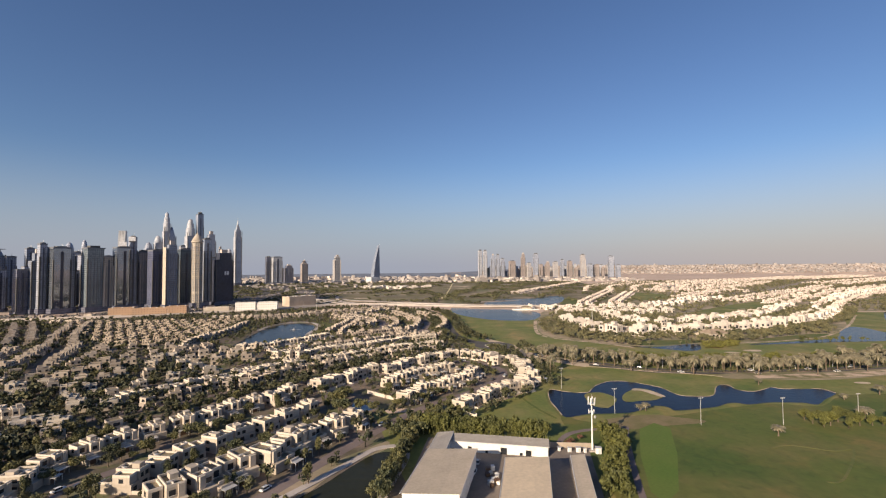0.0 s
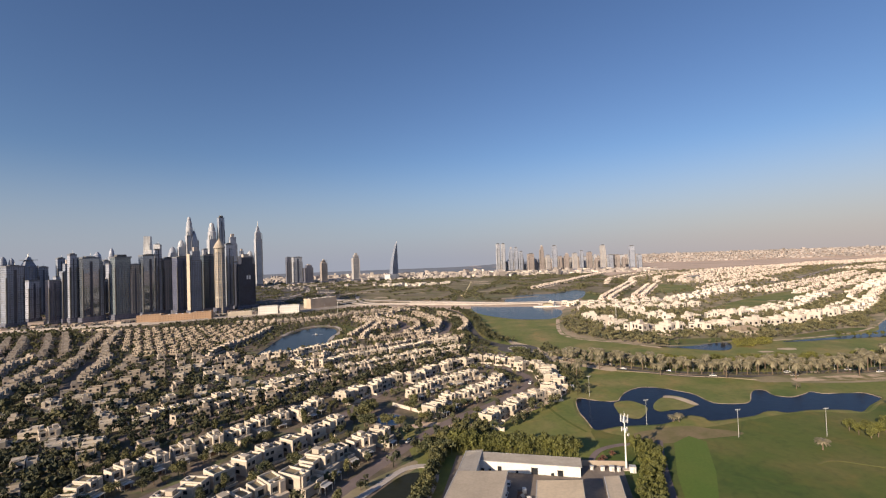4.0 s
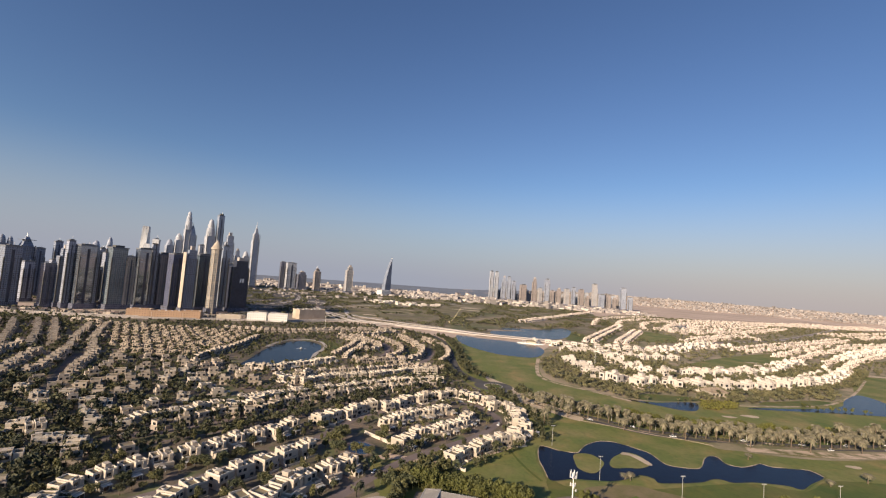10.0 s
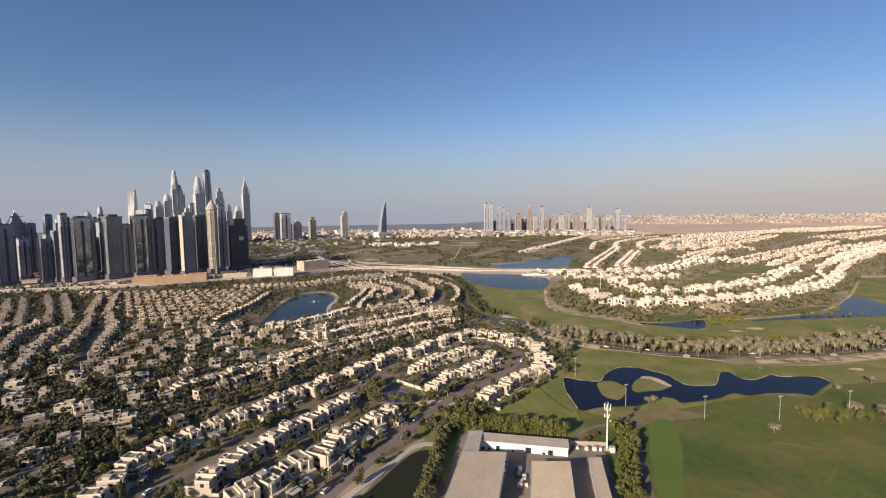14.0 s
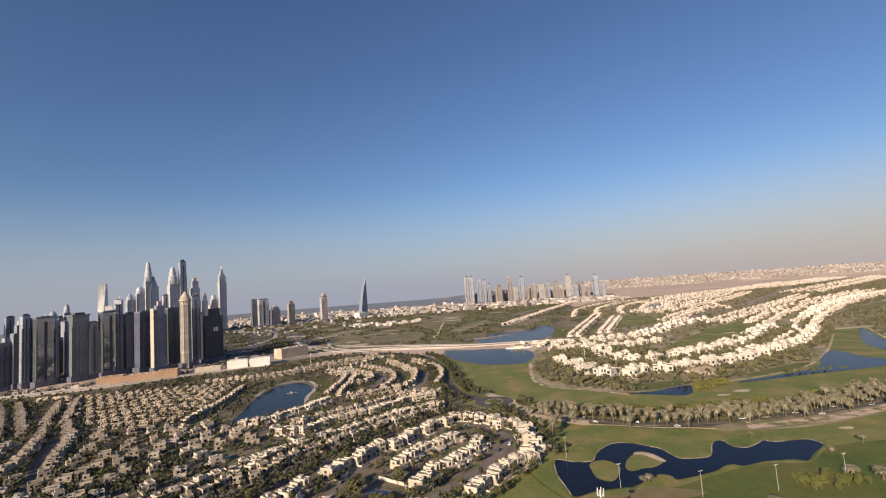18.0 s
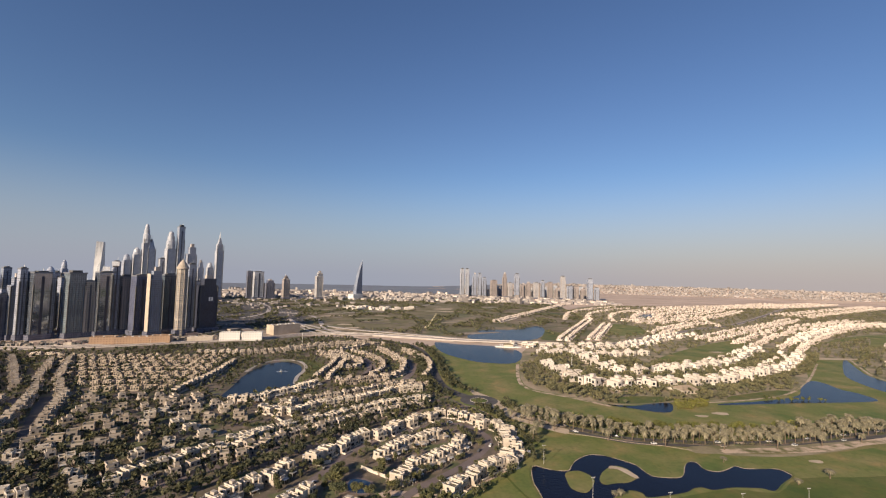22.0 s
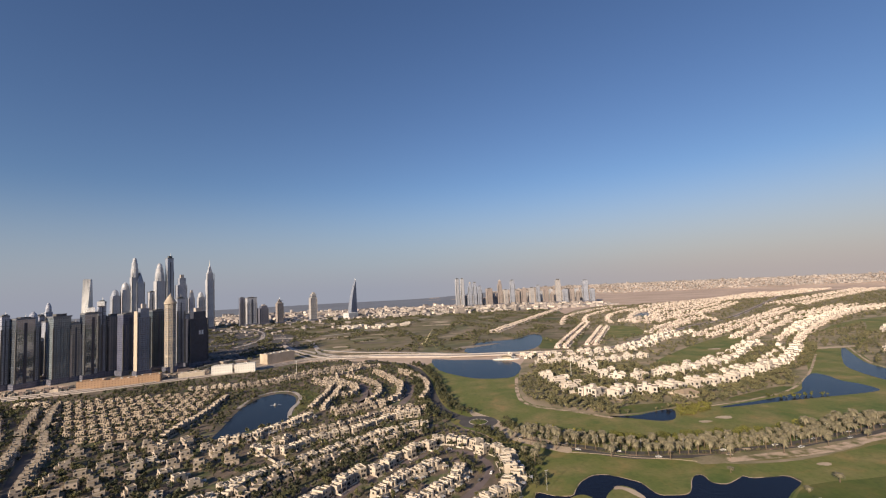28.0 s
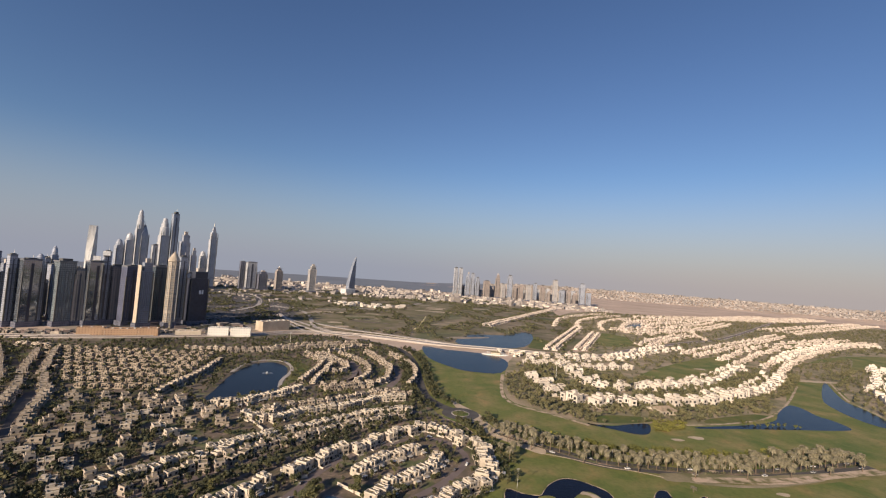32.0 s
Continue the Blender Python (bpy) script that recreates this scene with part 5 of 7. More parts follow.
def scatter(poly, n, seed, house_gap=7.4, road_gap=6.0, keep=None):
    rs = np.random.RandomState(seed)
    px, py = [p[0] for p in poly], [p[1] for p in poly]
    x, y = rs.uniform(min(px), max(px), n), rs.uniform(min(py), max(py), n)
    ok = inside(poly, x, y)
    x, y = x[ok], y[ok]
    ok = np.ones(len(x), bool)
    for r in ROADS:
        ok &= off_line(r, x, y) > road_gap
    for w in WATERS:
        ok &= ~inside(w, x, y) & (off_line(w + w[:1], x, y) > 2.5)
    if house_gap:
        for i in range(0, len(x), 400):
            d = np.hypot(x[i:i + 400, None] - CEN[None, :, 0], y[i:i + 400, None] - CEN[None, :, 1])
            ok[i:i + 400] &= d.min(1) > house_gap
    if keep:
        ok &= keep(x, y)
    return x[ok], y[ok]


# gardens of the estate: the nearest trees are things of their own, the rest one wood
tx, ty = scatter(TOWN, 10800, 5, 6.3, 5, lambda a, b: (off_line(HW, a, b) > 42) & (off_line(BELT, a, b) > 16) & (np.hypot(a - 49, b - 432) > 30))
near = (ty < 330) & (tx > -260)
order = np.argsort(np.hypot(tx, ty))
single = [i for i in order if near[i]][:300]
kinds = ["round", "wide", "tall", "round", "wide"]
for i in single:
    tree(tx[i], ty[i], kinds[i % 5], 0.58 + 0.5 * ((i * 37) % 100) / 100, i * 1.7)
rest = np.ones(len(tx), bool)
rest[single] = False
half = (np.arange(len(tx)) % 2 == 0)
close = ty < 400
forest("garden_trees", tx[rest & half & close], ty[rest & half & close], 2.6, M_LEAFD, "dark green garden trees among the villas", 130, seed=2)
forest("garden_trees", tx[rest & ~half & close], ty[rest & ~half & close], 2.2, M_LEAF, "olive green garden trees among the villas", 120, seed=3)
forest("garden_trees", tx[rest & half & ~close], ty[rest & half & ~close], 2.4, M_LEAFD, "dark green garden trees of the outer villas", 36, seed=12)
forest("garden_trees", tx[rest & ~half & ~close], ty[rest & ~half & ~close], 2.0, M_LEAF, "olive green garden trees of the outer villas", 36, seed=13)
wx, wy = scatter([(-160, 150), (-150, 300), (-200, 410), (-265, 440), (-270, 640), (-420, 740), (-760, 720), (-620, 350), (-420, 120)], 2900, 91, 6.6, 4, lambda a, b: off_line(HW, a, b) > 40)
keep = ~((wx < -430) & (wy > 420) & (np.arange(len(wx)) % 3 > 0))
forest("west_trees", wx[keep], wy[keep], 2.3, M_LEAFD, "dark trees filling the gardens of the western villas", 34, seed=92)
# street trees along the belt and the curved road
bx, by = [], []
for off in (-22, -14, -5.5, 5.5, 13, 20):
    for x, y, a in along(offset_line(BELT, off), 6.0, 2):
        bx.append(x + random.uniform(-2, 2)), by.append(y + random.uniform(-2, 2))
for x, y, a in along(offset_line(ROADX, -7), 17, 1) + along(offset_line(ROADX, 6.5), 10, 3):
    bx.append(x + random.uniform(-1.5, 1.5)), by.append(y + random.uniform(-1.5, 1.5))
for off in (-18, -13, -9, 9, 13, 17):
    for x, y, a in along(offset_line([(75, 383), (62, 405), (49, 432), (25, 462), (12, 500), (5, 580), (-3, 680), (-29, 773)], off), 5.4, 1):
        bx.append(x + random.uniform(-2, 2)), by.append(y + random.uniform(-2, 2))
bx, by = np.array(bx), np.array(by)
open_ground = np.hypot(bx - 49, by - 432) > 27
bx, by = bx[open_ground], by[open_ground]
forest("street_trees", np.array(bx), np.array(by), 2.8, M_LEAFD, "dark olive street trees along the estate roads", 80, 1.1, seed=4)
lx, ly = scatter([(-340, 130), (-150, 130), (-165, 200), (-200, 235), (-190, 330), (-330, 330), (-420, 300)], 650, 12, 7.2, 5)
forest("belt_wood", lx, ly, 3.3, M_LEAFD, "dark trees filling the estate's green belt", 54, 1.0, seed=14)
# villa quarter, scrub and distance
PEN = [(140, 610), (165, 520), (200, 476), (300, 464), (350, 484), (480, 570), (560, 620), (680, 740), (850, 900), (1100, 1060), (1700, 1300), (2500, 2200), (1700, 2200), (860, 2050), (560, 1700), (420, 1000), (300, 850), (190, 800)]
x, y = scatter(PEN, 13500, 7, 8.4, 9, lambda a, b: ~inside(FAIR, a, b) & ~inside(GREENS_FAR, a, b) & ~inside(GREEN4, a, b) & ~inside(FARPOND, a, b))
forest("villa_trees", x, y, 3.7, M_VILLALEAF, "olive green trees between the lakeside villas", 20, 0.75, seed=5)
x, y = scatter([(133, 620), (116, 526), (119, 482), (156, 447), (181, 422), (255, 438), (289, 441), (346, 453), (416, 484), (470, 526), (475, 600), (408, 575), (328, 545), (267, 530), (215, 530), (190, 640)], 2500, 8, 9.0, 4, lambda a, b: ~inside(LAWNS[0], a, b) & ~inside(LAWNS[1], a, b))
forest("shore_trees", x, y, 2.9, M_VILLALEAF, "bushy trees along the villa shore", 90, 0.78, seed=6)
x, y = scatter([(150, 610), (165, 520), (200, 480), (300, 480), (360, 510), (480, 590), (560, 640), (640, 740), (540, 740), (400, 640), (300, 640), (250, 740), (190, 720)], 1900, 81, 7.0, 5, lambda a, b: ~inside(FAIR, a, b))
forest("villa_garden_trees", x, y, 3.3, M_VILLALEAF, "olive garden trees round the lakeside villas", 100, 1.05, seed=82)
x, y = scatter(EASTBANK, 1300, 84, 8.0, 3)
bx, by = scatter(FAIREND, 900, 88, 8.0, 3)
x, y = np.concatenate([x, bx]), np.concatenate([y, by])
forest("bank_trees", x, y, 3.2, M_VILLALEAF, "olive trees on the bank beyond the lake arm", 60, 0.9, seed=86)
ex, ey = [], []
for off in (-15, -20, -25):
    for px, py, a in along(offset_line(F1[8:], off), 6.5, 3):
        ex.append(px + random.uniform(-3, 3)), ey.append(py + random.uniform(-3, 3))
forest("shore_trees", np.array(ex), np.array(ey), 3.0, M_VILLALEAF, "bushy trees between the villas and the fairway", 60, 0.8, seed=87)
x, y = scatter([(-700, 1000), (-330, 930), (-160, 960), (60, 890), (300, 870), (480, 1230), (560, 1700), (600, 2250), (300, 2500), (-700, 2300), (-1300, 2200), (-1300, 1300)], 24000, 9, 0, 12, lambda a, b: (np.sin(a * 0.047 + 2.1 * np.sin(b * 0.013)) + np.sin(b * 0.023 + 1.9 * np.sin(a * 0.031)) > -0.15) & ~inside(FW1, a, b) & ~inside(FW2, a, b) & ~inside(FW3, a, b) & ~inside(FW5, a, b))
forest("scrub_trees", x, y, 3.9, M_SCRUBLEAF, "olive scrub thickets beyond the highway", 16, 0.6, seed=7)


for x, y, q in ((-45, 239, 1.3), (-38, 238, 1.1), (-57, 256, 1.5), (-60, 248, 1.6), (-57, 240, 1.3), (-54, 236, 1.4), (-62, 262, 1.2), (-35, 262, 1.2)):
    tree(x, y, "wide", q, x)


# palms
def palm_meshes(h, n, seed):
    rs = random.Random(seed)
    bm = revolve([(0.34, 0), (0.24, h * 0.3), (0.22, h * 0.8), (0.30, h)], 8)
    cr = bmesh.new()
    for i in range(n):
        a = 2 * PI * i / n * 2.4 + rs.uniform(-0.2, 0.2)
        up = rs.uniform(-1.25, 1.05)
        length = rs.uniform(2.6, 3.4)
        prev = None
        for k in range(6):
            t = k / 5
            r = 0.15 + length * t * (0.95 - 0.2 * max(0, up) - 0.25 * max(0, -up))
            z = h + up * length * 0.75 * t - 1.15 * length * 0.6 * t * t
            w = 0.42 * math.sin(PI * min(1, t * 0.8 + 0.2)) + 0.04
            c, s = math.cos(a), math.sin(a)
            mid = cr.verts.new((r * c, r * s, z))
            lf = cr.verts.new((r * c - w * s, r * s + w * c, z - 0.28 * w / 0.4))
            rt = cr.verts.new((r * c + w * s, r * s - w * c, z - 0.28 * w / 0.4))
            if prev:
                cr.faces.new((prev[0], mid, lf, prev[1]))
                cr.faces.new((mid, prev[0], prev[2], rt))
            prev = (mid, lf, rt)
    return bm, cr


PALM_MASTERS = []


def palm(x, y, k=1.0, group="palms along the road", tall=1.0):
    i = random.randrange(4)
    if len(PALM_MASTERS) < 4:
        t = thing("palm_tree", pose(x, y, 0.05), "date palm with grey-green fronds on a slim trunk", "palm tree", group)
        bm, cr = palm_meshes(7.6 + len(PALM_MASTERS) * 0.8, 52 + len(PALM_MASTERS) * 2, len(PALM_MASTERS))
        part("trunk", bm, M_BARK, t)
        part("crown", cr, M_PALM, t)
        PALM_MASTERS.append(t)
    else:
        t = copy_thing(PALM_MASTERS[i], pose(x, y, 0.05, 0, 0, random.uniform(0, 360)))
    t.scale = (k * 1.16, k * 1.16, k * tall * random.uniform(0.85, 1.1))


for off, sp in ((-9.5, 42), (0, 7.6), (9.8, 6.4), (17, 7.5)):
    for x, y, a in along(offset_line(PALMROAD, off), sp, 2):
        palm(x + random.uniform(-0.8, 0.8), y + random.uniform(-0.8, 0.8), random.uniform(0.72, 1.22))
for x, y, k in PALMS_GOLF:
    palm(x, y, k, "palms on the golf course", 0.55)
for x, y, a in along(offset_line(PALMROAD[2:], 27), 5.5, 3):
    if random.random() < 0.75 and x < 330:
        tree(x + random.uniform(-1.5, 1.5), y + random.uniform(-1.5, 1.5), "gold", random.uniform(0.75, 1.2) * (1.25 if 150 < x < 265 else 1.0), x)
gx, gy = [], []
for off in (24, 29, 33, 37):
    for x, y, a in along(offset_line(PALMROAD, off), 6, 1):
        if random.random() < 0.6 and x < 330:
            gx.append(x), gy.append(y)
ux, uy = [], []
for off in (0, 9.8, 13.5, 17):
    for x, y, a in along(offset_line(PALMROAD, off), 3.2, 1):
        if random.random() < 0.8:
            ux.append(x + random.uniform(-1, 1)), uy.append(y + random.uniform(-1, 1))
# dark tree rows added in place of the shadows behind the palms
dx, dy = [], []
for off in (21, 25):
    for x, y, a in along(offset_line(PALMROAD, off), 6.0, 2):
        dx.append(x + random.uniform(-2, 2)), dy.append(y + random.uniform(-2, 2))
forest("road_backing_trees", np.array(dx), np.array(dy), 2.5, M_LEAFD, "dark trees added for the deep shade behind the road palms", 80, 1.2, seed=85)
forest("palm_undergrowth", np.array(ux), np.array(uy), 1.1, M_LEAFD, "low dark shrubs under the road palms", 26, 0.8, seed=83)
forest("roadside_bushes", np.array(gx), np.array(gy), 2.0, M_BUSHY, "yellow-green bushes behind the road palms", 40, 0.8, seed=8)


# trees behind the outer villas of the crescent and by the estate road
ex, ey = [], []
for line, off in ((CR4, -10), (CR4, -14), (CR1[7:], 10), (CR1[7:], 14), (CR1[8:], 19)):
    for x, y, a in along(offset_line(line, off), 5.5, 2):
        if random.random() < 0.75:
            ex.append(x + random.uniform(-2, 2)), ey.append(y + random.uniform(-2, 2))
forest("garden_edge_trees", np.array(ex), np.array(ey), 2.5, M_LEAFD, "dark trees between the crescent villas and the golf turf", 90, 0.9, seed=41)
x, y = scatter([(-27, 204), (-6, 240), (12, 228), (-8, 203)], 150, 42, 5, 4)
forest("roadside_trees", x, y, 2.7, M_LEAF, "full green trees beside the estate road", 110, 1.0, seed=43)
for q in range(4):
    palm(66 + random.uniform(0, 22), 318 + random.uniform(0, 50), random.uniform(1.0, 1.3))


# bushes by the fairway pond, the golf lake and the canal
x, y = scatter(BUSHP, 420, 51, 0, 2)
forest("pond_bushes", x, y, 2.0, M_BUSHY, "yellow-green bushes beside the fairway pond", 70, 0.45, seed=52)
x, y = np.array([q[0] for q in SHB]), np.array([q[1] for q in SHB])
forest("lake_bushes", np.concatenate([x + d for d in (-3, 0, 4)]), np.concatenate([y + d for d in (1, 4, 2)]), 2.6, M_LEAFY, "olive green bushes standing in the lake shallows", 90, 0.7, seed=53)
for x, y in REDB:
    gold = thing("red_shrub", pose(x, y, 0.1), "red flowering bush behind the hedge", "shrub", "red shrubs")
    part("crown", crown_mesh("crown", 90, 2.0, 1.0, 0.35, 0.5, 71, M_REDLEAF, 4), M_REDLEAF, gold)


# hedges round the compound
def hedge(line, width, size, material, label, seed, step=2.2, dense=3):
    xs, ys = [], []
    rs = random.Random(seed)
    for x, y, a in along(line, step):
        for k in range(dense):
            o = rs.uniform(-width / 2, width / 2)
            xs.append(x - math.sin(a) * o + rs.uniform(-0.8, 0.8)), ys.append(y + math.cos(a) * o + rs.uniform(-0.8, 0.8))
    forest("hedge", np.array(xs), np.array(ys), size, material, label, 210, 1.25, seed)


hedge(HEDGE_E, 8, 2.0, M_LEAFY, "tall yellow-green hedge beside the compound", 21, 2.0, 4)
hedge(HEDGE_N, 6.0, 2.7, M_LEAFY, "bushy green hedge behind the sheds", 22, 1.0, 3)
hedge(HEDGE_W, 5, 2.0, M_LEAF, "green hedge between canal and compound", 23, 1.4, 3)
for x, y in BUSH_GOLF:
    tree(x, y, "gold", 0.95 + 0.25 * math.sin(x * 3), x)


# ---------------------------------------------------------------- compound of sheds
sheet("compound_yard", [(-8, 203), (46, 197), (60, 190), (52, 150), (42, 110), (-22, 110)], 0.10, M_YARD, "dusty paved yard of the shed compound", "yard", 1)


def shed(name, cx, cy, w, d, rot, h, rise, label, doors=(), cover=None):
    """Shed with a single-pitch sheet roof that climbs towards local +x."""
    t = thing(name, pose(cx, cy, 0.1, 0, 0, rot), label, "shed", "compound sheds")
    bm = bmesh.new()
    ring = [bm.verts.new(p) for p in ((-w / 2, -d / 2, 0), (w / 2, -d / 2, 0), (w / 2, d / 2, 0), (-w / 2, d / 2, 0), (-w / 2, -d / 2, h), (w / 2, -d / 2, h + rise), (w / 2, d / 2, h + rise), (-w / 2, d / 2, h))]
    for q in ((0, 1, 5, 4), (1, 2, 6, 5), (2, 3, 7, 6), (3, 0, 4, 7), (4, 5, 6, 7)):
        bm.faces.new([ring[i] for i in q])
    part("wall_shell", bm, M_WHITEWALL, t)
    o, n = 0.5, max(4, int(d / 0.55))
    for lane in range(3):
        bm = bmesh.new()
        prev = None
        x0, x1 = -w / 2 - o + (w + 2 * o) * lane / 3, -w / 2 - o + (w + 2 * o) * (lane + 1) / 3 + (0.15 if lane < 2 else 0)
        for i in range(n + 1):
            y = -d / 2 - o + (d + 2 * o) * i / n
            lip = (0.007 if i % 2 else 0.0) + 0.02 * lane
            a = bm.verts.new((x0, y, h + 0.06 + lip + rise * (x0 / w + 0.5)))
            b = bm.verts.new((x1, y, h + 0.06 + lip + rise * (x1 / w + 0.5)))
            if prev:
                bm.faces.new((prev[0], prev[1], b, a))
            prev = (a, b)
        part("roof_sheet", bm, cover or M_METALROOF, t, "weathered sheet-metal roof panel")
    part("gutter", boxes((-w / 2 - o - 0.1, 0, h - 0.15, 0.25, d + 1, 0.25)), M_STEEL, t)
    part("fascia", boxes((w / 2 + o, 0, h + rise - 0.2, 0.12, d + 1, 0.4)), M_STEEL, t)
    # near-black panels paint the shade of doorways on the closed walls
    for x, y, ww, hh, dx in doors:
        part("shed_door", boxes((x, y, 0, ww if dx else 0.12, 0.12 if dx else ww, hh)), M_GLASSD, t, "dark panel standing for the shade inside a shed doorway")
    return t


# big shed, long rear shed with wing, two yard sheds
shed("large_shed", -1.7, 157.3, 18.5, 34, -13, 5.6, 1.6, "large shed with a beige sheet roof", ((-5, -17.02, 4, 3.6, True), (2, -17.02, 4, 3.6, True)))
shed("rear_shed", 19.0, 187.7, 5.0, 45.5, 79, 4.3, 0.8, "long white shed with a grey roof", ((-2.54, -15, 2.2, 2.2, False), (-2.54, -12, 1.2, 1.0, False), (-2.54, -5, 2.6, 2.6, False), (-2.54, 2, 1.0, 1.0, False), (-2.54, 9, 1.6, 2.2, False), (-2.54, 13, 1.0, 1.0, False), (-2.54, 16, 1.4, 1.0, False)), M_GREYROOF)
shed("wing_shed", -2.0, 186.2, 6.2, 19.5, -11, 4.5, 0.8, "grey-roofed side shed joined to the rear shed", (), M_GREYROOF)
shed("middle_shed", 26.5, 151.3, 14.8, 30, -11.5, 5.6, 1.4, "shed with a tan sheet-metal roof", ((-3, -15.02, 4, 3.5, True),), M_TANROOF)
shed("narrow_shed", 46.5, 155.4, 4.2, 32, -11.5, 4.6, 0.6, "narrow grey-roofed shed along the hedge")
# small white cabins and cabinets by the mast
for x, y, w, d, h in ((51, 186.5, 1.5, 1.2, 1.5), (54.5, 186, 1.8, 1.3, 1.8), (57.2, 185.6, 1.2, 1.0, 1.6), (62.3, 184.6, 2.2, 2.0, 2.3), (47, 187.5, 1.2, 1.1, 1.3)):
    t = thing("equipment_cabin", pose(x, y, 0.1, 0, 0, -10), "small white equipment cabin beside the mast", "cabin", "equipment cabins")
    part("body", boxes((0, 0, 0, w, d, h)), M_WHITEWALL, t)
    part("lid", boxes((0, 0, h, w + 0.3, d + 0.3, 0.15)), M_STEEL, t)
    part("door", boxes((w * 0.2, -d / 2 - 0.02, 0, 0.7, 0.06, h * 0.85)), M_STEEL, t)
# scrap and pallets in the yard
rs = random.Random(4)
for i in range(14):
    t = thing("crate", pose(16.5 + rs.uniform(-1.8, 1.8), 158 + i * 0.9 + rs.uniform(-1, 1), 0.12, 0, 0, rs.uniform(0, 90)), "stacked crate of scrap in the yard", "crate", "yard scrap")
    part("body", boxes((0, 0, 0, rs.uniform(1, 2), rs.uniform(0.9, 1.6), rs.uniform(0.8, 1.8))), (M_DOOR, M_WHITEWALL, M_STEEL, M_DOOR)[i % 4], t)


def mast():
    t = thing("telecom_mast", pose(60.7, 187, 0.1), "white telecom monopole with antenna panels", "mast")
    part("foundation", boxes((0, 0, 0, 3, 3, 0.5)), M_CONC, t)
    part("pole", revolve([(0.36, 0.5), (0.30, 10), (0.20, 21.6)], 12), M_WHITEWALL, t)
    for z, r in ((16.0, 1.2), (19.3, 1.45)):
        part("platform", revolve([(0.3, z), (r, z), (r, z + 0.25), (0.3, z + 0.25)], 14), M_STEEL, t)
    for i in range(6):
        a = i * PI / 3
        part("antenna_panel", boxes((1.5 * math.cos(a), 1.5 * math.sin(a), 19.0, 0.18, 0.30, 2.9, a)), M_WHITEWALL, t)
    for i in range(3):
        a = i * 2.1 + 0.4
        part("antenna_panel", boxes((1.15 * math.cos(a), 1.15 * math.sin(a), 15.2, 0.3, 0.5, 1.6, a)), M_WHITEWALL, t)
    bm = revolve([(0.55, 0), (0.6, 0.3), (0.0, 0.32)], 12)
    part("dish", bm, M_WHITEWALL, t, "white round microwave dish", pose(0.9, -0.9, 14.2, 90, 0, 40))
    part("lightning_rod", revolve([(0.05, 21.6), (0.03, 23.4)], 6), M_STEEL, t)


mast()


def floodlight(x, y, h, rot):
    t = thing("floodlight_pole", pose(x, y, 0.05, 0, 0, rot), "slim grey floodlight pole on the golf course", "floodlight", "golf floodlights")
    part("pole", revolve([(0.13, 0), (0.08, h)], 8), M_STEEL, t)
    part("crossarm", boxes((0, 0, h, 2.4, 0.16, 0.16)), M_STEEL, t)
    for k in (-0.95, 0, 0.95):
        part("lamp_head", boxes((k, -0.2, h + 0.15, 0.45, 0.25, 0.36)), M_STEEL, t)


for x, y in LAMPS:
    floodlight(x, y, 12.5, 10)


# ---------------------------------------------------------------- towers
# Dark, slate and dusky facades: haze is painted in as lighter, bluer base colours.
F_DARK = facade("haze_lifted_dark_facade", (0.15, 0.155, 0.20), (0.10, 0.108, 0.15), 3.6, 2.6, 0.35)
F_MIRROR = facade("mirror_glass_facade", (0.22, 0.25, 0.31), (0.26, 0.30, 0.36), 3.6, 3.2, 0.10, 0.04, 0.8, 0.12, 0.06)
F_SLATE = facade("haze_lifted_slate_facade", (0.35, 0.375, 0.44), (0.23, 0.255, 0.32), 3.6, 3.0, 0.5, 0.12, 0.1)
F_TEAL = facade("teal_glass_facade", (0.20, 0.235, 0.27), (0.15, 0.185, 0.215), 3.6, 3.2, 0.3, 0.10, 0.3, 0.2, 0.04)
F_NAVY = facade("navy_glass_facade", (0.105, 0.115, 0.17), (0.075, 0.085, 0.14), 3.6, 2.6, 0.3, 0.25, 0.0)
F_BLACK = facade("black_glass_facade", (0.046, 0.052, 0.078), (0.034, 0.040, 0.064), 3.6, 2.6, 0.3, 0.3, 0.0)
F_DUSK = facade("haze_lifted_dusky_facade", (0.24, 0.265, 0.325), (0.16, 0.185, 0.24), 3.6, 3.0, 0.5, 0.12, 0.1)
F_TAUPE = facade("taupe_facade", (0.27, 0.245, 0.24), (0.16, 0.15, 0.155), 3.8, 4.0, 1.0)
F_GREEN = facade("green_glass_facade", (0.09, 0.112, 0.135), (0.074, 0.096, 0.12), 3.6, 3.2, 0.4, 0.08, 0.4, 0.25, 0.05)
F_BLUE = facade("blue_glass_facade", (0.33, 0.36, 0.42), (0.27, 0.31, 0.39), 3.6, 3.2, 0.5, 0.10, 0.35)
F_GREY = facade("grey_facade", (0.43, 0.44, 0.475), (0.24, 0.265, 0.32), 3.6, 3.0, 0.8, 0.15, 0.15)
F_CREAM = facade("cream_facade", (0.339, 0.310, 0.278), (0.15, 0.135, 0.125), 3.6, 3.4, 1.1)
F_WHITE = facade("white_facade", (0.35, 0.34, 0.345), (0.19, 0.19, 0.21), 3.6, 3.6, 1.2)
F_PURE = facade("bright_white_facade", (0.58, 0.58, 0.58), (0.34, 0.36, 0.39), 3.6, 3.6, 1.0)
F_SAND = facade("sand_facade", (0.29, 0.25, 0.235), (0.17, 0.155, 0.155), 3.8, 4.0, 1.2)
F_HOTEL = facade("white_hotel_facade", (0.72, 0.70, 0.66), (0.22, 0.20, 0.19), 4.2, 4.0, 1.3)
